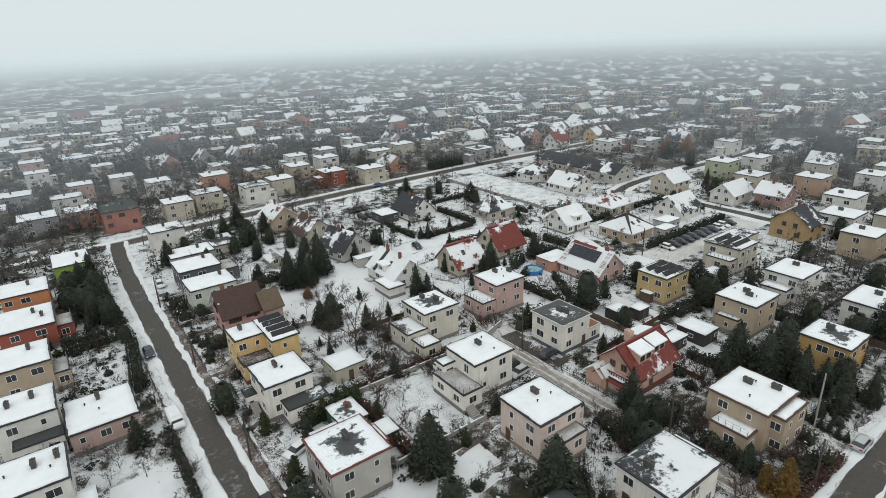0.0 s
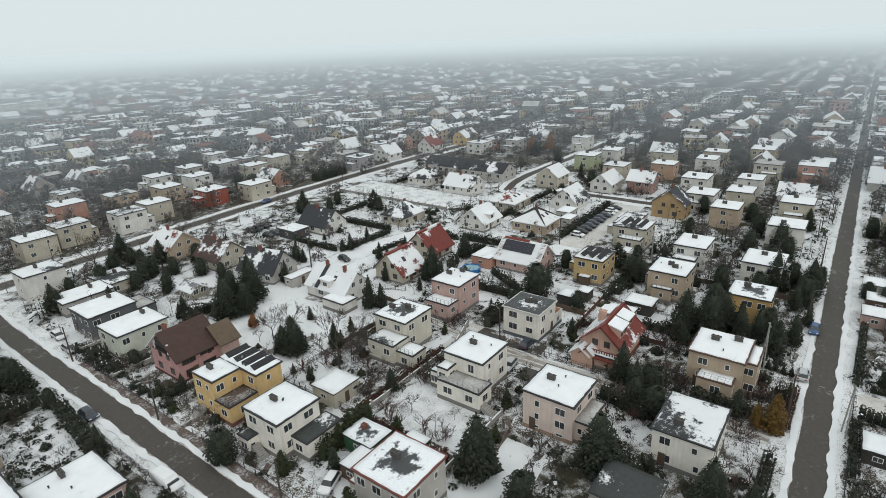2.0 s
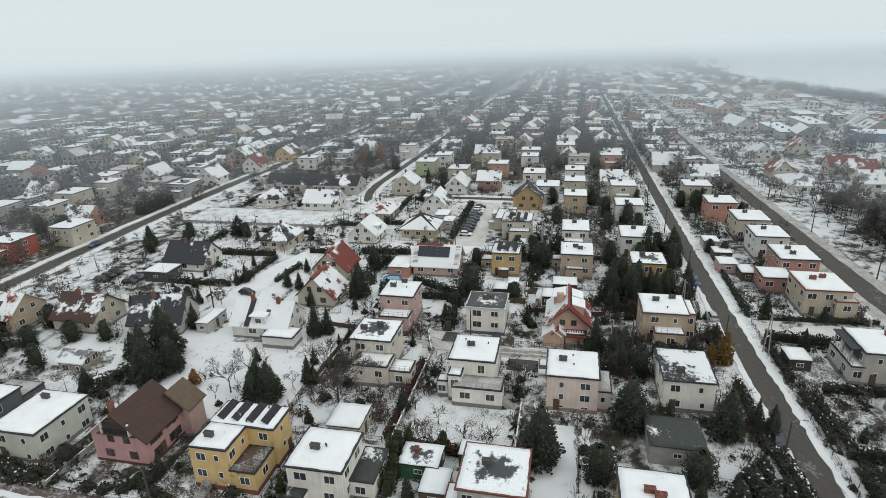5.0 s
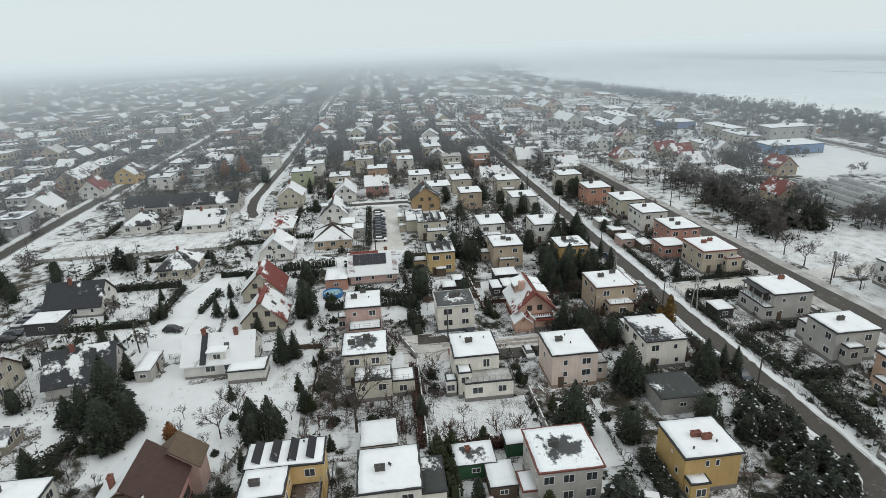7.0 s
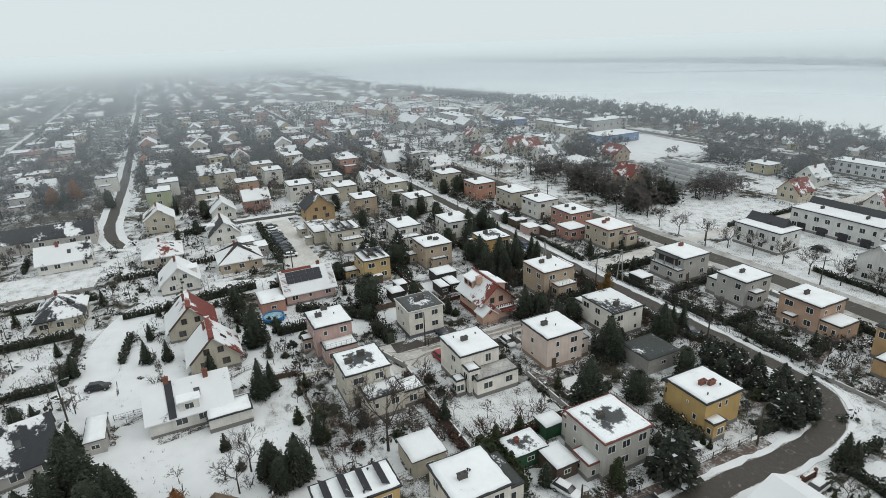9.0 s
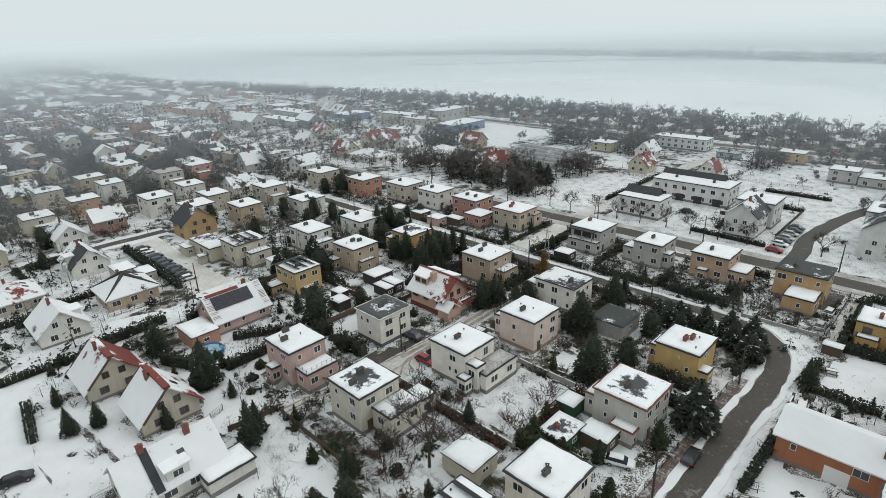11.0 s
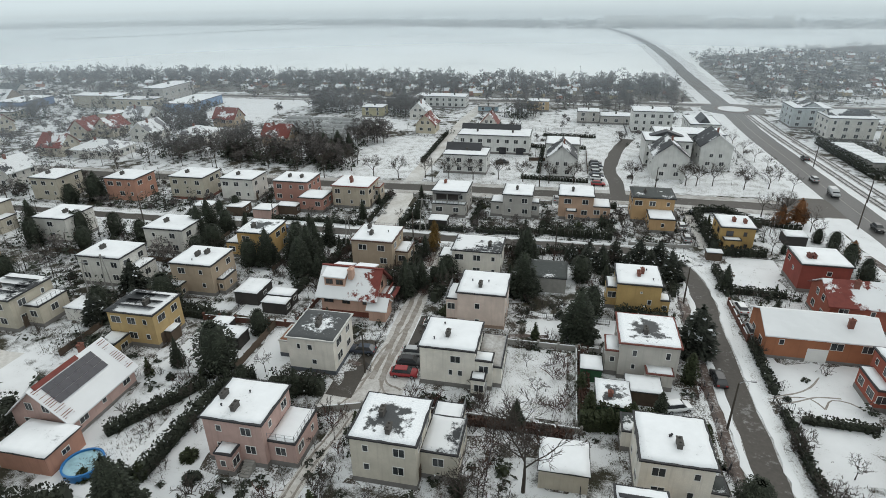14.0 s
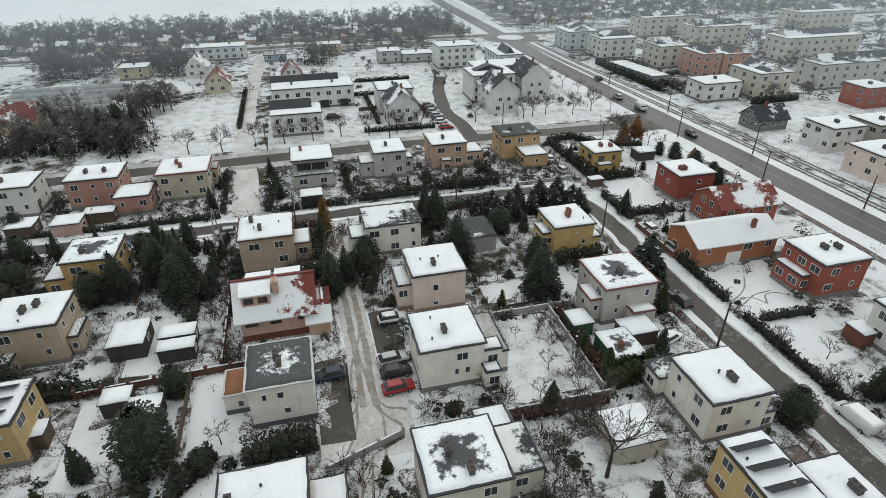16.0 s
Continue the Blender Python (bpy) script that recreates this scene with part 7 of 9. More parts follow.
# gardens across the road, with a dense grove
for i in range(330):
    x, y = scatter.uniform(170, 420), scatter.uniform(-125, -30)
    if clear(x, y, 8) and not (175 < x < 205 and -150 < y < -95):
        sow(x, y, 0.35, 2.5, 8)
for gx, gy, rx, ry, count, share in ((117, -50, 7, 6, 40, 0.85), (128, -40, 16, 6, 90, 0.45), (112, -36, 6, 5, 26, 0.6), (140, -64, 16, 4, 60, 0.5), (150, -44, 12, 7, 56, 0.55), (160, -56, 8, 6, 26, 0.6), (112, -72, 9, 8, 36, 0.15), (170, -40, 12, 7, 34, 0.45), (118, -128, 12, 10, 60, 0.4), (150, -128, 14, 8, 34, 0.2), (208, -92, 14, 7, 24, 0.3), (190, -76, 8, 5, 16, 0.4), (20, -150, 34, 6, 30, 0.25), (58, -128, 8, 6, 26, 0.6), (290, -90, 16, 10, 40, 0.5)):
    for k in range(count):
        x, y = gx + scatter.gauss(0, rx * 0.55), gy + scatter.gauss(0, ry * 0.55)
        if clear(x, y, 6.5) and y < -30:
            sow(x, y, share, 4.5, 10.5)
for i in range(330):
    x, y = scatter.uniform(-230, -60), scatter.uniform(-140, 90)
    if clear(x, y, 12):
        sow(x, y, 0.4, 3, 9)
for a, b in TAKEN:
    if a > 105 or b > 130 or b < -30:
        for k in range(4 if -30 < a < 80 and b < -30 else 12):
            x, y = a + scatter.uniform(-11, 11), b + scatter.uniform(-11, 11)
            if clear(x, y, 6.8) and abs(y - 126) > 5 and abs(y - 193) > 6 and abs(x - 12) > 6:
                if scatter.random() < 0.5:
                    h = scatter.uniform(1.2, 5)
                    dark.append((x, y, h, h * 0.25 + 0.4))
                else:
                    bare.append((x, y, scatter.uniform(2, 5), scatter.uniform(1, 2.2)))
for i in range(900):
    x, y = scatter.uniform(-140, 110), scatter.uniform(198, 380)
    if clear(x, y, 7) and all(abs(x - a) > 7 or abs(y - b) > 7 for a, b in spots if abs(x - a) < 8):
        sow(x, y, 0.5, 3, 10)
for i in range(130):
    x, y = scatter.uniform(17, 92), scatter.uniform(128, 184)
    if clear(x, y, 7.5) and (x < 44 or x > 62 or y > 158):
        sow(x, y, 0.5, 2, 6)
for i in range(160):
    x, y = scatter.uniform(-30, 8), scatter.uniform(150, 184)
    if clear(x, y, 7.5):
        sow(x, y, 0.6, 2.5, 9)
for i in range(300):
    x, y = scatter.uniform(118, 235), scatter.uniform(-12, 62)
    if clear(x, y, 6.5) and not (118 < x < 172 and 66 < y < 86):
        sow(x, y, 0.75, 2.5, 8)
for i in range(190):
    x, y = scatter.uniform(-150, -55), scatter.uniform(-90, 70)
    if clear(x, y, 6.5):
        sow(x, y, 0.7, 1.2, 5.5)
for i in range(420):
    x, y = scatter.uniform(12, 205), scatter.uniform(-13, 11)
    if clear(x, y, 5.6) and abs(x - 79.5) > 4 and abs(y - 15) > 5:
        sow(x, y, 0.6, 0.9, 3.0)
for i in range(190):
    x, y = scatter.uniform(-24, 76), scatter.uniform(-132, -36)
    if clear(x, y, 7.5) and abs(x - 22) > 4:
        sow(x, y, 0.5, 0.9, 2.4 if scatter.random() < 0.8 else 5)
for i in range(260):
    x, y = scatter.uniform(-68, -50), scatter.uniform(-96, -46)
    if clear(x, y, 4.0):
        dark.append((x, y, scatter.uniform(1.5, 3.5), scatter.uniform(0.9, 1.6)))
grid_cells = {}
for a, b in TAKEN + spots:
    grid_cells.setdefault((int(a // 20), int(b // 20)), []).append((a, b))


def gap_to_houses(x, y, gap):
    i, j = int(x // 20), int(y // 20)
    return all(abs(x - a) > gap or abs(y - b) > gap for di in (-1, 0, 1) for dj in (-1, 0, 1) for a, b in grid_cells.get((i + di, j + dj), ()))


for i in range(6200):
    x, y = scatter.uniform(-110, 430), scatter.uniform(-14, 430)
    if (x < 106 and y < 128 and x > -20) or abs(y - 193) < 7 or abs(y - 15) < 6 or abs(y + 17) < 6 or (abs(x - 12) < 6 and y < 190) or (x > 168 and abs(y - 126) < 5) or (abs(x - 175) < 5 and y < 128) or x < -28 and y < 110:
        continue
    if (118 < x < 172 and 66 < y < 86) or (124 < x < 170 and 127 < y < 148) or (88 < x < 108 and 134 < y < 150) or math.hypot(x - 50, y - 65) > 430 or not gap_to_houses(x, y, 6.2) or (20 < x < 120 and 118 < y < 132):
        continue
    big = scatter.random() < 0.55
    if scatter.random() < 0.55:
        h = scatter.uniform(4, 8.5) if big else scatter.uniform(1.6, 3.2)
        dark.append((x, y, h, h * scatter.uniform(0.24, 0.34) + 0.4))
    else:
        (bare if math.hypot(x - 50, y - 65) < 130 else soft).append((x, y, scatter.uniform(4, 8) if big else scatter.uniform(2, 3.5), scatter.uniform(1.6, 3)))
rows = []
for a, b in TAKEN + [s for s in spots if math.hypot(s[0] - 50, s[1] - 65) < 430]:
    if a < 108 and -30 < b < 132 and a > -20:
        continue
    for axis in (0, 1):
        for side in (-1, 1):
            if scatter.random() < 0.74:
                continue
            h = scatter.uniform(1.3, 2.6)
            for k in range(14):
                u = -8.4 + 1.2 * k
                x, y = (a + u, b + side * 8.6) if axis == 0 else (a + side * 8.8, b + u)
                if clear(x, y, 6.0) and abs(y - 126) > 5 and abs(y - 193) > 6 and abs(x - 12) > 6 and abs(x - 175) > 4:
                    rows.append((x, y, h * scatter.uniform(0.9, 1.1), 0.75))
branches = []
wood("distant_hedges", rows, HEDGE, "clipped hedges round the gardens of the town", "hedge")
wood("distant_evergreens", dark, SPRUCE, "dark evergreens scattered through the town", "evergreen", branches)
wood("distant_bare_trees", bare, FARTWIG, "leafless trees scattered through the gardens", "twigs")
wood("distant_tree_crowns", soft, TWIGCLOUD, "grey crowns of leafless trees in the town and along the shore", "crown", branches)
tagged(new("distant_trunks", quad_cloud("distant_trunks", branches, BARK)), "trunks and limbs of the far trees", "trees", kind="stuff")
far_shore = []
for i in range(1500):
    x = -1500 + 4200 * scatter.uniform(0, 1)
    far_shore.append((x, np.interp(x, (-1500, -350, -20, 458, 763, 1173, 2700), (-790, -750, -755, -846, -835, -700, -690)) - scatter.uniform(0, 150), scatter.uniform(9, 16), scatter.uniform(8, 14)))
wood("far_shore_woods", far_shore, SPRUCE, "hazy woods on the far shore", "evergreen")
rim = []
for i in range(1500):
    a = scatter.uniform(-0.25, 2.4)
    d = scatter.uniform(1150, 1900)
    rim.append((50 + math.cos(a) * d, 65 + math.sin(a) * d, scatter.uniform(8, 15), scatter.uniform(8, 15)))
wood("far_woods", rim, SPRUCE, "hazy woods round the town", "evergreen")
headland = [(scatter.uniform(900, 1300), -120 - scatter.uniform(0, 60), scatter.uniform(12, 18), scatter.uniform(5, 9)) for i in range(160)]
wood("headland_woods", headland, SPRUCE, "dark wood on the headland by the lake", "evergreen")

# ---- see-through sheet that puts distance haze over the far town and the lake ----
def haze_sheet_material():
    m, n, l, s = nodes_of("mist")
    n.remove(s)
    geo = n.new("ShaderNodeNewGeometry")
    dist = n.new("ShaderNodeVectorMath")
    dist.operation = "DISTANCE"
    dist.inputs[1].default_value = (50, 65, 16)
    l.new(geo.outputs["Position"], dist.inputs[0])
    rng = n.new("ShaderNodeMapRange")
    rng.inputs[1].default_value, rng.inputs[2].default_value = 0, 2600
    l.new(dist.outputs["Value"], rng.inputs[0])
    # Opacity and tone grow with distance, painting the haze into this sheet.
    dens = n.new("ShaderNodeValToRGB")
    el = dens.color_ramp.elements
    el[0].position, el[0].color = HAZE_IN / 2600, (0, 0, 0, 1)
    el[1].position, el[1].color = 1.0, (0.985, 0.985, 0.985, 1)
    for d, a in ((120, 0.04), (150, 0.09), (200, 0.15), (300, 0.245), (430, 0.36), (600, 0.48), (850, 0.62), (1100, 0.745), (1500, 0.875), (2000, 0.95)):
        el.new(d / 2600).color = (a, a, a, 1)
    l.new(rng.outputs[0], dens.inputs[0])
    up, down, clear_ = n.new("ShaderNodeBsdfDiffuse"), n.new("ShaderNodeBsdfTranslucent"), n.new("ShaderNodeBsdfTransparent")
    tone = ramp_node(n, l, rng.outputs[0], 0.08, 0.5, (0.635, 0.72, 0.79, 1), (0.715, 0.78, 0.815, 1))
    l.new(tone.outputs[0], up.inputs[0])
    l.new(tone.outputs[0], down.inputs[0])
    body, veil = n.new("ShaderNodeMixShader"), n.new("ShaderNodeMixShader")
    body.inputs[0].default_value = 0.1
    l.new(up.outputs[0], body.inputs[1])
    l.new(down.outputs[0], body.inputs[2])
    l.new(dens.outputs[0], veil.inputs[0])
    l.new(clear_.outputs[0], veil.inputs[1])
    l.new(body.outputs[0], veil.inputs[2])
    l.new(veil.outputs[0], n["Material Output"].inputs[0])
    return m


HAZE_IN = 100
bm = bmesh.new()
rings = [[bm.verts.new((50 + d * math.cos(6.28319 * k / 96), 65 + d * math.sin(6.28319 * k / 96), 16 + rise)) for k in range(96)] for d, rise in ((HAZE_IN, 0), (600, 0), (1600, 2), (4200, 12), (13000, 30))]
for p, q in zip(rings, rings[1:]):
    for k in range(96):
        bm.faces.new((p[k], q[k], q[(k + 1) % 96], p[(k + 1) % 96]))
tagged(new("haze_sheet", mesh_of("haze_sheet", bm, haze_sheet_material())), "see-through sheet that imitates haze over the distant town", "mist", kind="structure")

# ---- bare ground along the walls ----
bed = random.Random(8)
for o in [q for q in scene.objects if q.parent is None and q.type == "EMPTY" and q.name.split(".")[0] in ("house", "garage", "shed")]:
    x, y = o.location.x, o.location.y
    if math.hypot(x - 50, y - 65) > 88:
        continue
    a = 6.5 if o.name.startswith("house") else 3.4
    z = 0.05 + 0.0001 * bed.randrange(30)
    bm = bmesh.new()
    ring = []
    for k in range(26):
        t = 6.28319 * k / 26
        r_ = a * bed.uniform(0.66, 1.04)
        ring.append(bm.verts.new((x + r_ * max(-0.82, min(0.82, 1.15 * math.cos(t))) * 1.15, y + r_ * max(-0.82, min(0.82, 1.15 * math.sin(t))) * 1.1, z)))
    bm.faces.new(ring)
    tagged(new("garden_soil", mesh_of("garden_soil", bm, SOIL)), "dark wet soil showing along the house wall", "soil", kind="structure")

# ---- trees near by ----
for x, y, h in ((33.4, 51.4, 9.8), (43.4, 38.2, 9.4), (42, 122.5, 10), (45.8, 120.6, 8), (47.8, 128.2, 8.5), (51, 125.6, 11.5), (48.8, 131.4, 6), (40.6, 97.6, 7.6), (42.6, 101, 6.4), (39.6, 100, 6), (43.8, 24.2, 8.2), (92, 32.4, 9.4), (88.2, 38.6, 9.5), (88.6, 34, 9.6), (97.4, 35.2, 8.6), (118.8, 27, 9.4), (120.9, 20.2, 8.4), (22.6, 158, 6), (47.5, 181, 8), (40, 169, 8), (52, 168.4, 7), (30, 149, 6), (33, 146, 5), (99.5, 98.4, 7.4), (82.9, 96.6, 9.2), (109, 175, 7), (230, 145, 8), (167, 4, 8), (150, 30, 7), (168, 25, 7), (119, -47, 9), (115, -50, 9), (117, -54, 8), (122, -50, 8), (112, -52, 8), (151, -41, 8), (-1.6, 148.4, 8), (4.0, 158.5, 8.5), (3.6, 143, 9.5), (5.0, 128.6, 7), (2.0, 132.6, 7.5), (1.5, 155, 8), (22.2, 160.4, 7), (37.4, 131.6, 5)):
    tree("conifer", x, y, h / 9.5)
for x, y, h in ((62.8, 99, 8), (65, 42.7, 8), (59, 38.6, 6.4), (62.6, 39.6, 6.8), (46.6, 93.2, 5.4), (76, 106, 4.4), (85.8, 117, 5.2), (84.8, 113.2, 4.8), (87.1, 129.4, 5.2), (85.6, 131, 3.6), (92.4, 29.6, 7.4), (89.2, 28.8, 8), (91.4, 26.4, 7), (94.2, 20.6, 6.6), (109.8, 22, 6.4), (84.4, 38.8, 5.4), (83.4, 37.6, 5), (44.4, 18, 5.8), (64.4, 97, 6), (41.6, 146.6, 4.6), (36.2, 131.2, 3.8), (5, 146, 7), (197, 107, 7), (114, 132, 6), (62, 127, 6)):
    tree("slim", x, y, h / 8)
for x, y, h in ((15.0, 83, 5.6), (58.6, 35, 5.6), (65.2, 38.4, 5), (107.6, 54.8, 7), (106.8, 72, 5), (112.8, 37, 6.4), (31, 43.4, 6), (87.2, 70.4, 8.6), (101.2, 36, 6), (86, 59.8, 4.8), (113.5, 29.6, 6), (81.6, 72.8, 3.4), (61, 36.4, 3.6), (20.6, 119.4, 3.8), (32.8, 30.2, 5.4), (53, 150, 5), (58, 160, 5.5), (43, 160, 6), (35, 165, 6), (47, 174, 5), (68, 141, 5), (73, 136, 4.6), (54.5, 143, 4.6), (28, 166, 5), (6, 119, 3.8), (170, 40, 6), (142, 36, 6), (146, 52, 6), (119, 58, 5), (132, 30, 6), (156, 36, 7), (149, 29.5, 7), (141.5, 27, 6), (165.5, 6, 7.5), (160, -7, 5), (170, 10, 6), (116, 20.5, 6), (121.5, 7, 4.5), (124.4, 10, 4), (95.4, 25, 6), (105, 27, 5.5), (126, 18.8, 5), (123, 24, 6), (104, 171, 5), (111.6, 164, 5), (121, 149, 5), (113, 210, 8), (116, 224, 7), (186, 98, 7), (168, 102, 5), (171, 54, 6), (224, 130, 7), (-1, 152, 7), (1.4, 138.4, 7.5), (4.2, 131.4, 6.5), (-1.5, 143, 6), (2.6, 147, 5.5), (-2.5, 160, 5), (47.4, 170, 5), (46, 161.5, 5.5), (43, 148.6, 5), (39, 156, 5), (49.5, 157, 5), (116.6, 214, 7), (114.3, 206, 6), (127, 283, 8), (124, 269, 7), (119, 168, 5)):
    tree("round", x, y, h / 8)
for x, y, h, v in ((64.7, 19.9, 6.6, 2), (64.5, 22.2, 4.2, 2), (17.6, 60, 5.4, 0), (18.1, 73.4, 4.2, 0), (26.6, 71, 4.2, 0), (32, 70.2, 4.6, 0), (33.0, 65.4, 3.8, 0), (22.6, 68, 4.0, 1), (29.6, 72.2, 3.8, 0), (65.6, 25, 5, 1), (89.6, 36.6, 5.4, 1), (88.6, 22.8, 7, 1), (16, 50.4, 5.4, 1)):
    tree("column", x, y, h / 6, v)
for x, y, h in ((31, 20.4, 4.4), (25.8, 20.8, 5.3), (21, 21, 5.8), (17, 20.9, 6), (15.6, 27.6, 6.2), (23.6, 24.1, 4.2), (15.2, 24.1, 5.4), (31.5, 24.5, 5.1), (28.4, 23, 5), (19.4, 24.6, 5.4), (34.6, 22.2, 4.4), (28.4, 26.4, 4.6), (15.3, 52, 8.8), (117.2, 51, 7), (121.5, 152, 7.2), (116, 62, 6), (112, 57, 5.2)):
    tree("pine", x, y, h / 7.5)
for x, y, s, v in ((84, 73, 0.7, 1), (21, 85.4, 0.8, 0), (80, 56, 0.6, 0)):
    tree("thuja", x, y, s, v)
for k in range(8):
    tree("thuja", 17.2 + 1.15 * k, 42.6, 0.42, 0)
for k in range(10):
    tree("thuja", 82.5 + 0.2 * k, 19.5 + 1.2 * k, 0.45, 1)
tree("large_bare", 38.3, 176, 0.9)
tree("large_bare", 39.6, 84.4, 1.05)
tree("large_bare", 45.0, 103.5, 0.6)
tree("large_bare", 41.4, 105.6, 0.56)
for x, y in ((104.2, -32.8), (95.3, -28.8), (87.2, -28.4), (79.0, -29.8), (71.6, -30.2), (64.2, -30.6), (56.6, -31.9), (49.1, -30.9), (41.4, -30.6), (34.2, -31.9), (17.4, -34.8), (2.6, -34.6), (-0.5, -35.2), (-5.0, -35.9), (-13, -34), (-20, -36), (112, -31), (-14, -8), (-17, -13)):
    tree("street", x, y)
for x, y, s in ((46, 88, 0.8), (50, 24, 0.7), (57, 42, 0.7), (247, 147, 1.0), (245, 151, 1.0), (239, 148, 0.9), (114, -32, 0.8), (122, -31, 0.8), (132, -30.5, 0.8), (142, -30, 0.8), (152, -29.5, 0.8), (163, -29, 0.8), (175, -28.5, 0.8), (188, -27.5, 0.8), (-25.5, -34, 0.68), (-25, -44, 0.68), (-24.4, -54, 0.68), (-23.5, -64, 0.68), (-22.6, -74, 0.68), (-21.5, -85, 0.68), (-20, -96, 0.68), (-8, 3, 0.75), (-10.5, -1, 0.65), (20, 3, 0.5), (23, 5, 0.6), (-19, 2, 0.7), (-20, -4, 0.7)):
    tree("bare", x, y, s)
for x, y, s in ((45, 107, 0.9), (47.5, 113, 0.8), (44, 101, 0.8), (37.5, 76, 0.9), (39, 67.5, 0.9), (42, 72, 0.9), (38, 62, 0.6), (41, 60.5, 0.6), (37, 59, 0.5), (6, 71, 0.9), (4, 99, 0.9), (37.5, 45, 0.9), (68, 33, 0.9), (77, 6, 0.9), (51, 7, 0.9), (42.5, 75, 1.0), (54, 10, 0.9), (57, 6, 0.9), (60, 9, 0.8), (80, 44, 1.0), (83, 47, 0.8), (86, 59, 0.6), (2, 82, 0.8), (5, 79, 0.8), (-4, 84, 0.7)):
    tree("fruit", x, y, s)
tree("leafy", -18.4, -8.0, 1.25)
tree("leafy", -14.2, -6.6, 1.0)
tree("leafy", -22.8, 10.4, 0.8)
for x, y, h in ((-21.1, 13.4, 5.0), (-19.2, 2.2, 3.4), (-21.4, 5.2, 4.2), (-18.8, 17.6, 4.6), (-22.4, 18.2, 4.0), (-10.0, 9.9, 2.2), (-20.5, 22.5, 4.4), (-19.6, 9.2, 3.2)):
    tree("round", x, y, h / 8)
tree("bare", -7.4, 11.0, 0.7)
tree("bare", -11.7, -12.6, 0.85)
tree("leafy", 42.4, 113.4, 0.62)
for x, y, s in ((1.8, 75.0, 0.9), (-1.0, 79.5, 0.8), (-2.5, 76.4, 0.7), (0.6, 82.0, 0.7)):
    tree("fruit", x, y, s)
tree("leafy", 236, 150, 1.6)
tree("leafy", 242, 143, 1.8)

# ---- hedges, fences ----
def fence(x0, y0, x1, y1, h=1.2, style="wire", label=""):
    """Posts with what is hung between them: wire, boards, or a low wall with pillars."""
    length = math.hypot(x1 - x0, y1 - y0)
    yaw = math.degrees(math.atan2(y1 - y0, x1 - x0))
    text = {"wire": "thin wire garden fence on steel posts", "wood": "dark wooden board fence", "wall": "low concrete garden wall with pillars", "brick": "brown brick garden wall with pillars"}[style]
    r = root("fence", x0, y0, yaw, label or text, "fence", "fences")
    gap = {"wire": 2.6, "wood": 2.4, "wall": 3.0, "brick": 3.0}[style]
    k = max(1, int(length / gap))
    key = (style, round(h, 2))
    if key not in POSTS:
        bm = bmesh.new()
        t = {"wire": 0.04, "wood": 0.06, "wall": 0.16, "brick": 0.18}[style]
        add_box(bm, -t, -t, -0.1, t, t, h + 0.08)
        if style in ("wall", "brick"):
            add_prism(bm, [(-t - 0.05, -t - 0.05), (t + 0.05, -t - 0.05), (t + 0.05, t + 0.05), (-t - 0.05, t + 0.05)], h + 0.08, h + 0.2, 0, 0.7)
        POSTS[key] = mesh_of("post", bm, {"wire": DARKMETAL, "wood": WOOD, "wall": CONCRETE, "brick": BRICKBROWN}[style])
    for i in range(k + 1):
        child("post", POSTS[key], r, (length * i / k, 0, 0))
    bm = bmesh.new()
    if style == "wire":
        for z in (0.15, h * 0.5, h - 0.05):
            add_box(bm, 0, -0.012, z - 0.015, length, 0.012, z + 0.015)
        c = int(length / 0.35)
        for i in range(c):
            add_box(bm, length * i / c - 0.01, -0.008, 0.1, length * i / c + 0.01, 0.008, h)
        part("mesh_panel", bm, DARKMETAL, r)
    elif style == "wood":
        c = max(2, int(length / 0.6))
        top = [bm.verts.new((length * i / c, s, h + 0.05 * math.sin(i * 1.7))) for s in (0.05, 0.08) for i in range(c + 1)]
        low = [bm.verts.new((length * i / c, s, 0.02)) for s in (0.05, 0.08) for i in range(c + 1)]
        for i in range(c):
            j = c + 1 + i
            for f in ((low[i], low[i + 1], top[i + 1], top[i]), (low[j + 1], low[j], top[j], top[j + 1]), (top[i], top[i + 1], top[j + 1], top[j])):
                bm.faces.new(f)
        part("board_panel", bm, WOOD, r)
    else:
        add_box(bm, 0, -0.09, -0.1, length, 0.09, h * 0.85)
        part("wall", bm, BRICKBROWN if style == "brick" else CONCRETE, r)
        o = part("snow_cap", grid_slab(length, 0.24, 0, 0.07, 0.6, 0.03, 0.02, int(x0)), SNOW_ROOF, r)
        o.location = (length / 2, 0, h * 0.85)
    return r


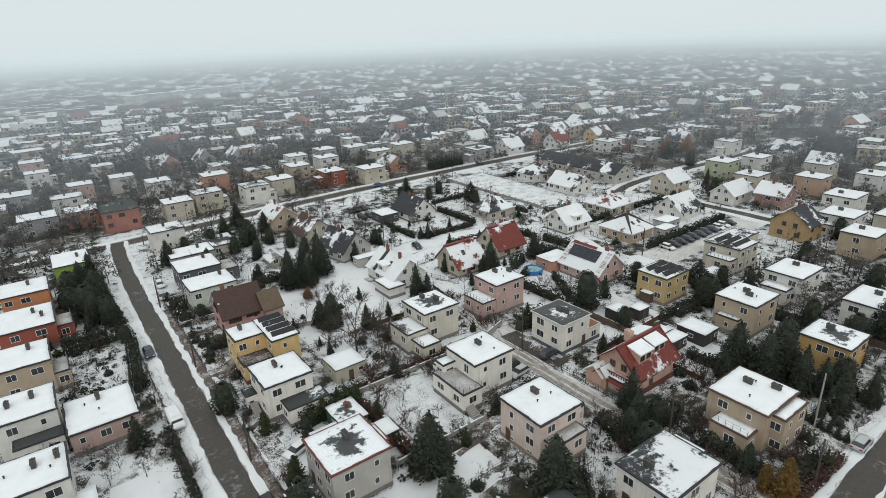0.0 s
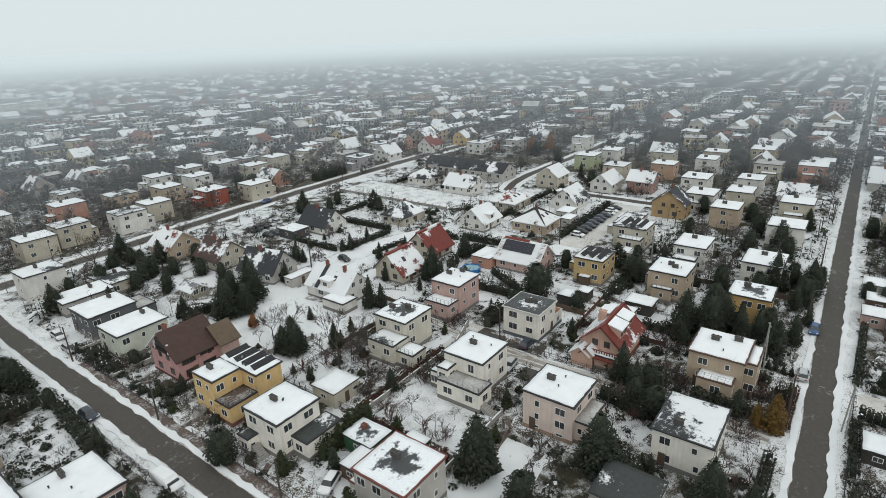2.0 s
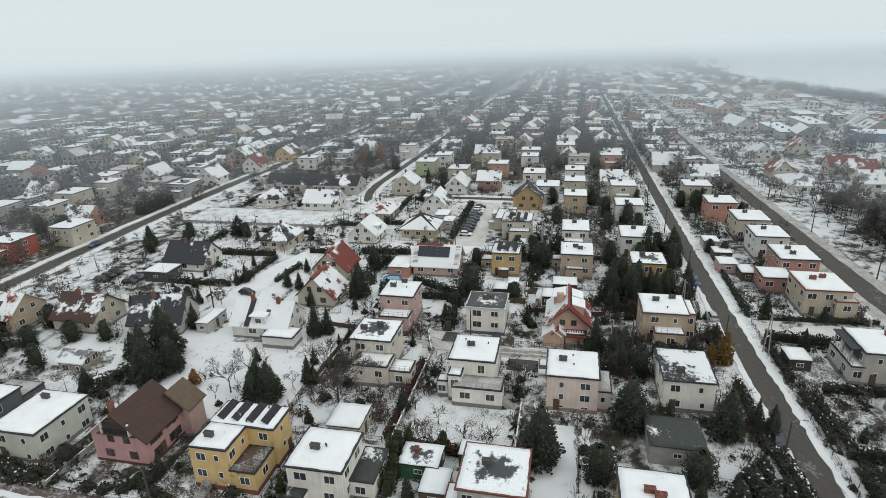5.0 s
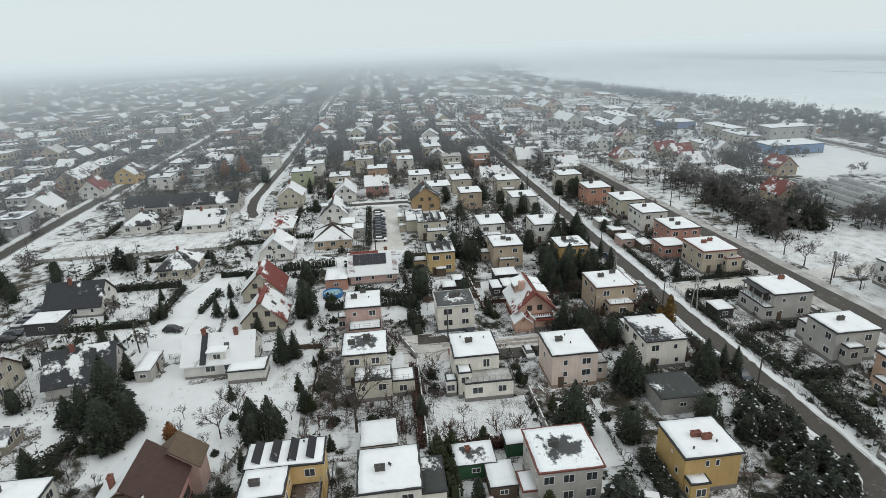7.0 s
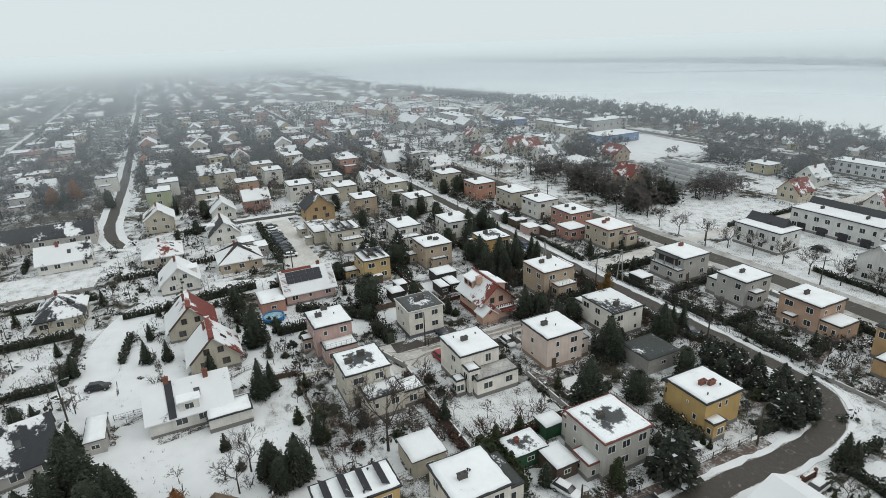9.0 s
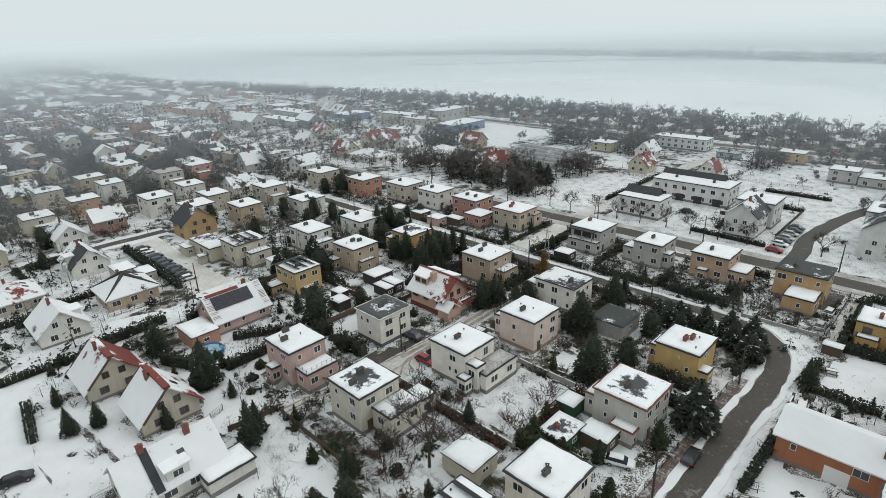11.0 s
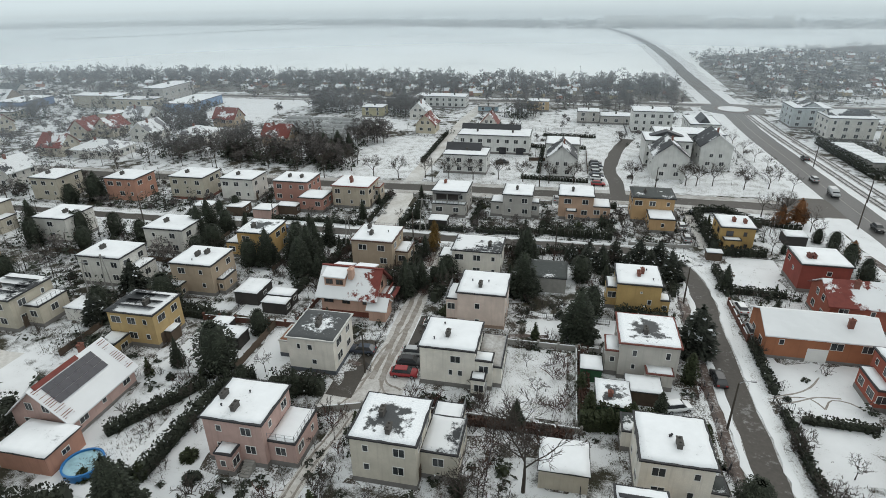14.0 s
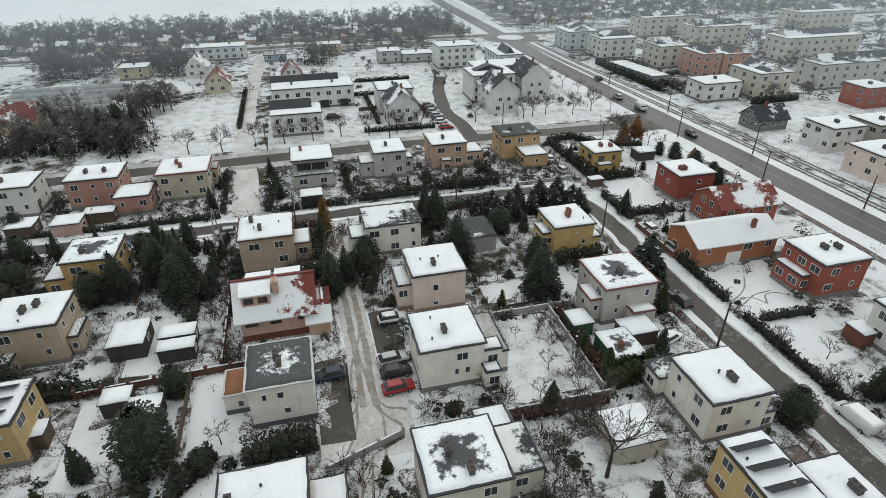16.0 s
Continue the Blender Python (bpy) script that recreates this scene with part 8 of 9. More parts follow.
POSTS = {}
FENCE_LINES = []
BRICKBROWN = surface("brown_brick", (0.13, 0.06, 0.045), 0.85, scale=2)
for q in ((77.2, 73.0, 69.2, 72.2, 2.3, 2.0), (84.4, 92, 84.4, 75.5, 1.7, 1.3), (84.4, 75.5, 80.5, 71.2, 1.7, 1.3), (6.0, 47.5, 6.2, 60.5, 1.1, 0.9), (-4.6, 66.0, 4.4, 65.6, 0.9, 0.9), (-4.4, 30.6, 6.2, 30.2, 1.2, 1.0), (6.0, 20.5, 6.0, 32.0, 1.1, 1.0), (84.6, 10.4, 98, 10.2, 0.9, 0.9), (84.2, 8.6, 85.0, -14, 0.8, 0.8), (98, 10.2, 120, 9.8, 0.75, 0.8), (105.5, 150, 106, 131, 1.5, 1.3), (84.5, 130.8, 104, 129.6, 1.2, 1.0), (111, 106, 112.5, 92, 1.8, 1.4), (107.6, 89, 111.4, 83.6, 2.0, 1.8), (94.0, 86, 87, 74, 1.4, 1.2), (110.5, 57.0, 94, 57.0, 1.3, 1.1), (84.0, 26, 84.0, 38, 1.5, 1.2), (-5, 121.2, 5, 121.6, 1.6, 1.3), (5, 121.6, 6.2, 136, 1.3, 1.1), (6.4, 84, 6.2, 60.4 + 4, 1.0, 0.8), (15.6, 30, 15.8, 34, 1.4, 1.2), (40, 19.4, 58, 19.4, 1.2, 1.1), (25.4, 8.4, 38, 7.8, 1.8, 2.2), (126.7, 82.8, 165, 82.9, 1.7, 1.3), (75.5, 10, 74, -7, 1.5, 1.2), (4.0, -13.6, -3.6, -14.6, 1.3, 1.3), (-3.6, -14.6, -9.4, -4.7, 1.3, 1.3), (4.0, -12, 4.0, 0, 1.6, 1.4), (4.2, 1, 4.2, 12, 2.2, 1.5), (4.0, 13, -6, 12.2, 1.5, 1.4), (-8.3, -7.8, -18.4, -4.3, 1.1, 1.0), (28.6, -13.4, 23.2, -12, 1.3, 1.4), (27.4, -2, 24.6, 6.2, 1.2, 0.9), (40.6, 1, 41.6, 9, 1.6, 1.2), (58.4, -10, 58.4, 6, 1.2, 0.9), (44, 9.6, 57, 9.8, 0.9, 0.8), (60, 10, 73, 10.2, 1.1, 0.9), (38, 7.6, 56, 8.2, 0.9, 0.9), (112, 41, 112, 50, 1.4, 1.2), (30, 17.5, 40, 18.6, 1.5, 1.4), (100, 120, 88, 121.5, 1.0, 1.0)):
    hedge(q[0], q[1], q[2], q[3], q[4] * 1.3, q[5] * 1.35)
hedge(-5, 125.2, 3, 123.6, 2.4, 2.2)
hedge(66, 18.7, 78, 18.5, 1.3, 1.3, BROWNHEDGE, "brown beech hedge flecked with snow")
hedge(-52.3, -94, -53.2, -50, 2.6, 2.2)
hedge(-72, -28.6, -90, -29.4, 2.2, 2.0)
hedge(-64, 17, -82, 16, 1.8, 1.6)
hedge(140, 204, 158, 205, 4.5, 6.0)
for q in ((139, 96, 139, 106), (136, 110, 136, 123), (122, 108, 146, 108), (150, 108, 172, 108), (110, 122, 110, 108), (170, 92, 170, 106), (156, 148, 167, 148.5), (126, 128, 126, 146), (109, 158, 124, 158), (84, 132, 84, 150), (155, 170, 168, 170)):
    hedge(*q, 1.7, 1.3)
for q in ((30, -33, 50, -34), (30, -72, 50, -72), (45, -40, 45, -70), (74, -42, 74, -74), (84, -46, 84, -88), (26, -90, 46, -90), (-60, -52, -60, -84), (-52, -66, -74, -70)):
    hedge(*q, 1.4, 1.2)
for q in ((85.3, -81.4, 112, -83.1), (-21, -40, -20.4, -78), (43, -54.8, 49, -54.2), (30, -42, 30, -70), (48, -72, 74, -72.4), (-16, -74, -16, -110), (14, -94, 14, -130), (34, -100, 60, -100.4), (60, -100, 60, -128), (84, -90, 98, -90.4)):
    fence(*q, 1.2, "wire" if q[1] < -78 or q[0] < 0 else "wood")
hedge(68.5, 20.4, 75, 20.6, 1.8, 1.6)
hedge(87, 23, 95, 23.2, 2.0, 1.6)
hedge(18.5, 43.4, 27, 43.2, 2.4, 2.0)
hedge(16.6, 48.5, 22, 48.6, 2.2, 2.4)
hedge(28.0, 71.6, 33.4, 72.4, 3.5, 2.6, THUJA, "tall unclipped thuja hedge")
hedge(23, 71.0, 27.6, 71.6, 3.0, 2.2, THUJA, "tall unclipped thuja hedge")
hedge(78, 22, 80.5, 36, 1.8, 2.0)
hedge(57.5, 36, 59.5, 44, 2.6, 2.4)
hedge(66, 36.8, 70, 38.2, 2.8, 2.6)
hedge(43, 33, 47.6, 39, 3.0, 3.0)
hedge(66.5, 23, 66.5, 32, 2.2, 2.0)
hedge(98, 55.6, 112, 55.6, 2.0, 1.8)
hedge(86, 40.5, 86, 46, 2.0, 1.6)
hedge(108, 33, 113, 33.5, 2.2, 1.8)
hedge(90, 96, 96, 99, 2.6, 2.6)
hedge(100, 98.6, 107, 97, 2.4, 2.2)
hedge(18, 105, 22, 105, 1.4, 2.0)
hedge(16.8, 121, 19, 133, 1.4, 2.0)
hedge(36, 130, 44, 128.5, 2.2, 2.4)
hedge(4.6, 98, 6.4, 117, 2.4, 2.2)
hedge(32.6, 56, 32.6, 71, 2.0, 1.4, BROWNHEDGE, "brown beech hedge flecked with snow")
hedge(34, 74.6, 57, 74.4, 1.2, 1.1, BROWNHEDGE, "leafless brown hedge along a wall")
for q in ((33, 73.6, 58.5, 73.4, 1.1, "wall"), (59.6, 73.4, 68.5, 76.4, 1.2, "wall"), (33.2, 92, 33.2, 75, 1.2, "wire"), (44, 92, 44, 74, 1.3, "wire"), (30, 55.0, 46, 55.0, 1.2, "wall"), (46, 55.0, 58.8, 55.4, 1.1, "wire"), (33.6, 55, 33.6, 72.6, 1.0, "wall"), (76.5, 56.8, 98, 57.6, 1.3, "brick"), (84.5, 57, 84.5, 70, 1.4, "wood"), (80.8, 40, 80.8, 56, 1.2, "brick"), (65.4, 22, 65.4, 60, 1.1, "wire"), (60.2, 21, 60.2, 42, 1.2, "wire"), (68.0, 39, 80, 38.6, 1.2, "wire"), (15.6, 58, 15.6, 92, 1.2, "wire"), (15.7, 98, 15.7, 136, 1.2, "wire"), (15.4, 36, 15.6, 52, 1.2, "wire"), (29, 92.4, 44, 92.4, 1.1, "wire"), (34, 103, 46, 99, 1.2, "wall"), (46, 92.3, 66, 92.0, 1.1, "wood"), (67, 92, 68, 100, 1.1, "wood"), (6.6, 35, 6.4, 47, 1.3, "brick"), (6.8, 62, 6.6, 84, 1.1, "wire"), (7, 86, 7, 118, 1.1, "wire"), (28, 46, 44, 46, 1.1, "wire"), (33, 20, 33, 46, 1.1, "wire"), (124.0, 100, 122.9, 83.6, 1.1, "wire"), (133.4, 129, 133.4, 182, 1.1, "wall"), (152.6, 129, 152.6, 182, 1.1, "wire"), (21.9, 10.9, 8.5, 10.3, 0.9, "wall"), (7.3, -13.5, 7.2, 9.5, 1.1, "wire"), (28, 11.0, 82, 10.6, 1.1, "wire"), (86, 19.8, 120, 20.2, 1.1, "wire"), (40, -12.6, 78, -12.2, 1.1, "wall"), (84, -12, 150, -8.6, 1.1, "wall"), (-4, -13, 36, -13.2, 1.1, "wire"), (57.6, -10, 57.6, 10, 1.1, "wire"), (42, -11, 42, 8, 1.1, "wire"), (26, -11, 26, 8, 1.1, "wire"), (100, -8, 100, 8, 1.2, "wire"), (117, -8, 117, 8, 1.2, "wire"), (131.5, -8, 131.5, 8, 1.2, "wire"), (114.5, 22, 114.5, 72, 1.2, "wood"), (94, 38, 94, 56, 1.1, "wire"), (95, 22, 95, 38, 1.1, "wood"), (116, 54, 138, 54, 1.2, "wire"), (116, 38, 150, 38, 1.2, "wood"), (137.4, 24, 137.4, 60, 1.2, "wire"), (30.5, 118.5, 16, 118.8, 1.2, "wall"), (17, 134.4, 32, 134.4, 1.2, "wall"), (16.5, 103.4, 36, 103.6, 1.2, "wire"), (16.5, 87.2, 33, 87.6, 1.2, "wire"), (68.4, 116, 68.4, 122, 1.0, "wire"), (74, 98, 66, 120, 1.1, "wire"), (73, 114, 90, 116, 1.1, "wire"), (106, 100, 88, 101, 1.2, "wire")):
    fence(*q)
    FENCE_LINES.append(q[:4])
# trodden earth and dead grass left bare along the garden fences
bm = bmesh.new()
edge = random.Random(3)
for x0, y0, x1, y1 in FENCE_LINES:
    length = math.hypot(x1 - x0, y1 - y0)
    k = max(2, int(length / 1.1))
    nx, ny = -(y1 - y0) / length, (x1 - x0) / length
    rows = []
    for i in range(k + 1):
        x, y = x0 + (x1 - x0) * i / k, y0 + (y1 - y0) * i / k
        a, b = edge.uniform(0.1, 0.75), edge.uniform(0.1, 0.75)
        rows.append((bm.verts.new((x + nx * a, y + ny * a, 0.053)), bm.verts.new((x - nx * b, y - ny * b, 0.053))))
    for p, q in zip(rows, rows[1:]):
        bm.faces.new((p[0], p[1], q[1], q[0]))
bmesh.ops.recalc_face_normals(bm, faces=bm.faces)
tagged(new("fence_strip", mesh_of("fence_strip", bm, SOIL)), "bare earth and dead grass along the fences", "soil", kind="stuff")

# ---- tyre marks, paths and gates ----
for k, pts in enumerate((((7.4, 61.6), (4.2, 60.6), (1.6, 60.4), (0.4, 62.4)), ((7.4, 62.8), (3.6, 61.4), (0.6, 59.9), (-2.6, 59.6)), ((6.6, 61.0), (3.0, 59.4), (0.6, 57.6), (-1.4, 55.0)), ((0.4, 62.4), (-1.2, 60.2), (-3.4, 60.4), (-4.6, 61.6)))):
    ribbon("tyre_mark_%d" % (k + 1), pts, 0.22, RUT, 0.062 + 0.001 * k, "tyre mark in the snow", 0, 0.04, 0.05, 0.8, category="tyre mark")
for k, pts in enumerate((((62.0, 76), (61.4, 70), (62.2, 64), (63.4, 56)), ((66.4, 75), (64.4, 70), (64.4, 62), (62.2, 54)), ((68.4, 70.4), (64.6, 68.4), (63.2, 62), (63.0, 52)), ((59.4, 72), (62.0, 68), (62.6, 60)), ((58.4, 69.6), (61.4, 67.6), (62.0, 60)))):
    ribbon("tyre_mark_%d" % (k + 5), pts, 0.34, RUT, 0.0385 + 0.0008 * k, "dark wheel rut in packed snow", 0, 0.08, 0.05, 0.9, category="tyre mark")
for k, pts in enumerate((((14.4, 76.6), (17, 76.2), (19.2, 77.4)), ((14.4, 95.0), (17.4, 95.2), (20, 94.6)), ((14.6, 112), (18, 112.6), (21, 112)), ((14.4, 60.2), (17.6, 59.6), (19.4, 58)), ((68.6, 64.4), (66, 65)), ((47, 55.8), (44, 52.6), (38, 51.6)), ((52, 88), (50, 91), (46.4, 91)), ((68.8, 30), (66, 30.4), (64, 30)), ((22, 33.4), (21, 28), (18.6, 20)))):
    ribbon("garden_path_%d" % (k + 1), pts, 0.9, PAVERS, 0.05 + 0.001 * k, "narrow garden path trodden through snow", 0, 0.1, 0.1, 1.0, category="path")


ribbon("garden_path_12", ((64.0, 75.6), (64.6, 80), (65.6, 86), (66.0, 91.4)), 2.0, PATHSNOW, 0.066, "snowy drive leading to the gate", 0, 0.15, 0.1, 1.0, category="path")
for k, s_ in enumerate((-0.55, 0.55)):
    ribbon("tyre_mark_%d" % (k + 10), ((64.0, 75.6), (64.6, 80), (65.6, 86), (66.0, 91.4)), 0.3, RUT, 0.071, "dark wheel rut in packed snow", s_, 0.06, 0.05, 0.9, category="tyre mark")


def gate(x, y, yaw, w=1.6, h=1.3):
    """A barred metal gate leaf standing ajar."""
    r = root("garden_gate", x, y, yaw, "dark metal garden gate standing open", "gate", "garden gates")
    bm = bmesh.new()
    for a, b, c, d in ((0, 0.1, w, 0.16), (0, h - 0.06, w, h), (0, 0.1, 0.06, h), (w - 0.06, 0.1, w, h)):
        add_box(bm, a, -0.025, b, c, 0.025, d)
    part("gate_frame", bm, DARKMETAL, r)
    for k in range(1, 8):
        bm = bmesh.new()
        add_box(bm, w * k / 8 - 0.015, -0.015, 0.14, w * k / 8 + 0.015, 0.015, h - 0.04)
        part("bar", bm, DARKMETAL, r)


for q in ((6.6, 59.4, 200, 2.0), (6.6, 63.0, 160, 2.0), (15.6, 76.2, 60), (15.6, 95.4, -50), (15.6, 57.6, 40), (65.4, 65.6, 150), (60.2, 42.6, 80)):
    gate(*q)

# ---- gardens ----
PATHS = [("x", 11.5, 5.0, 20, 190), ("y", 15.0, 4.0, 12, 900), ("x", 62.7, 2.8, 18, 77), ("y", -20, 4.5, -40, 400), ("x", 79.5, 3.2, -20, 12), ("x", -37, 8, -400, 150), ("x", -48, 6, -150, 150)]
HOUSES = [(o.location.x, o.location.y) for o in scene.objects if o.parent is None and o.type == "EMPTY" and o.name.split(".")[0] in ("house", "garage", "shed", "carport", "apartment_building")]


def free(x, y, gap=6.4):
    for axis, c, half, lo, hi in PATHS:
        u, v = (x, y) if axis == "x" else (y, x)
        if abs(u - c) < half and lo < v < hi:
            return False
    if any(abs(x - p.x) < 4.6 and abs(y - p.y) < 4.6 for p in ROAD_F_LINE) or (119 < x < 170 and 68 < y < 84) or (57 < x < 70 and 65 < y < 77):
        return False
    return all(abs(x - a) > gap or abs(y - b) > gap for a, b in HOUSES)


ROAD_F_LINE = smooth_line(ROAD_F, 5)
SMOOTH = ((34, 93, 66, 124), (68, 93, 92, 122), (26, 44, 42, 52), (-7, 14, 4.4, 29), (-8, 51, 6, 76), (77.5, 58, 83.8, 71), (76, 73.5, 88, 90), (35, 56, 46.5, 72), (110, 72, 172, 106), (-28, -15, -8, 20), (132, 128, 153, 182))
garden = random.Random(21)
wild = []
count = 0
while count < 580:
    x, y = garden.uniform(-12, 140), garden.uniform(-12, 150)
    if not free(x, y) or (any(a < x < c and b < y < d for a, b, c, d in SMOOTH) and garden.random() < 0.8) or garden.random() < 0.55 and math.hypot(x - 50, y - 62) > 55:
        continue
    count += 1
    pick = garden.random()
    if pick < 0.54 and math.hypot(x - 48, y - 60) > 46:
        wild.append((x, y, garden.uniform(0.8, 1.7)))
    elif pick < 0.54:
        tree("shrub", x, y, garden.uniform(0.8, 1.7))
    elif pick < 0.72:
        tree("bush", x, y, garden.uniform(0.5, 1.2))
    elif pick < 0.88:
        tree("fruit", x, y, garden.uniform(0.6, 1.1))
    elif pick < 0.95:
        tree("thuja", x, y, garden.uniform(0.5, 0.9), int(x) % 2)
    else:
        tree("slim", x, y, garden.uniform(0.4, 0.75))

# shrubs of the outer gardens, joined
LIGHT_SHRUBS = [bare_meshes(1.9, 0.85, k, TWIG, 2, 7, kids=(3, 4)) for k in (31, 32, 33)]
verts, faces = [], []
for i, (x, y, s) in enumerate(wild):
    src = LIGHT_SHRUBS[i % 3]
    c, q, k = math.cos(i * 2.4) * s, math.sin(i * 2.4) * s, len(verts)
    verts.extend([(x + v.co.x * c - v.co.y * q, y + v.co.x * q + v.co.y * c, v.co.z * s) for v in src.vertices])
    faces.extend([tuple(k + j for j in p.vertices) for p in src.polygons])
me = bpy.data.meshes.new("outer_shrubs")
me.from_pydata(verts, [], faces)
me.materials.append(TWIG)
tagged(new("outer_shrubs", me), "leafless shrubs scattered through outer gardens", "shrubs", kind="stuff")
for x, y, s in ((16.8, 135, 1.2), (17.6, 132.4, 1.0), (17.2, 129.6, 1.3), (18.4, 127, 1.1), (16.9, 124.6, 1.2), (18.2, 122, 1.0), (21.6, 121.2, 1.2), (17.2, 119.2, 1.1), (17.0, 110, 1.0), (17.6, 107.6, 0.9), (18.8, 104.8, 1.0), (17.0, 100.4, 0.8)):
    tree("bush", x, y, s)
# thickets of bare shrubs between the gardens
thicket = random.Random(61)
for x0, y0, x1, y1, k in ((34, 75.6, 46, 80, 5), (39, 82, 47, 91, 5), (46, 68, 49.5, 74, 7), (34.5, 56.5, 37, 72, 6), (67, 33, 72, 38, 8), (61, 22, 66, 30, 6), (55, 33, 60, 38, 7), (76, 53, 82, 57, 6), (86, 60, 92, 70, 6), (30, 18, 40, 24, 6), (5, 66, 7, 80, 5), (16, 118, 19, 130, 5), (64.6, 76.6, 69, 80, 5), (58.5, 38, 62, 44, 5), (79, 39, 84, 46, 6), (46, 21, 52, 25, 5), (66, 19.5, 78, 24.5, 12), (80, 26, 83.6, 36, 6)):
    for i in range(k):
        tree("shrub", thicket.uniform(x0, x1), thicket.uniform(y0, y1), thicket.uniform(1.1, 1.9))

# low evergreens and brushwood along the beds and borders
border = random.Random(73)
low_green, brush = [], []
while len(low_green) + len(brush) < 1900:
    x, y = border.uniform(-10, 150), border.uniform(-12, 128)
    if not free(x, y, 5.4) or any(a < x < c and b < y < d for a, b, c, d in SMOOTH) and border.random() < 0.94:
        continue
    h = border.uniform(0.5, 1.5) if border.random() < 0.8 else border.uniform(1.5, 2.8)
    (low_green if border.random() < 0.5 else brush).append((x, y, h, 0.35 * h + 0.35))
wood("low_evergreens", low_green, HEDGE, "low evergreen shrubs along the garden borders", "evergreen")
wood("brushwood", brush, TWIG, "brown brushwood along the garden borders", "twigs")

# tufts of dead grass, stalks and fallen twigs standing out of the snow
litter = random.Random(91)
quads = []
while len(quads) < 40000:
    x, y = litter.uniform(-14, 126), litter.uniform(18, 140)
    if noise.noise(Vector((x * 0.13, y * 0.13, 4.0))) + 0.35 * noise.noise(Vector((x * 0.6, y * 0.6, 9.0))) < litter.uniform(-0.25, 0.5) or not free(x, y, 5.2) or ((any(a < x < c and b < y < d for a, b, c, d in SMOOTH) or (66 < x < 126 and 88 < y < 135)) and litter.random() < 0.93):
        continue
    for k in range(litter.randint(2, 4)):
        a = litter.uniform(0, 6.2832)
        c = Vector((x + litter.gauss(0, 0.16), y + litter.gauss(0, 0.16), 0.0))
        o = Vector((math.cos(a), math.sin(a), litter.uniform(0.2, 1.6))).normalized() * litter.uniform(0.15, 0.5)
        w = Vector((-math.sin(a), math.cos(a), 0)) * litter.uniform(0.02, 0.06)
        quads.append((c - w, c + w, c + o + Vector((0, 0, 0.06))))
tagged(new("dead_grass", quad_cloud("dead_grass", quads, surface("dead_stalks", (0.075, 0.060, 0.042), 0.9, scale=0.8))), "dead grass and stalks poking through the snow", "grass", kind="stuff")

# ---- cars ----
WHEEL = {}


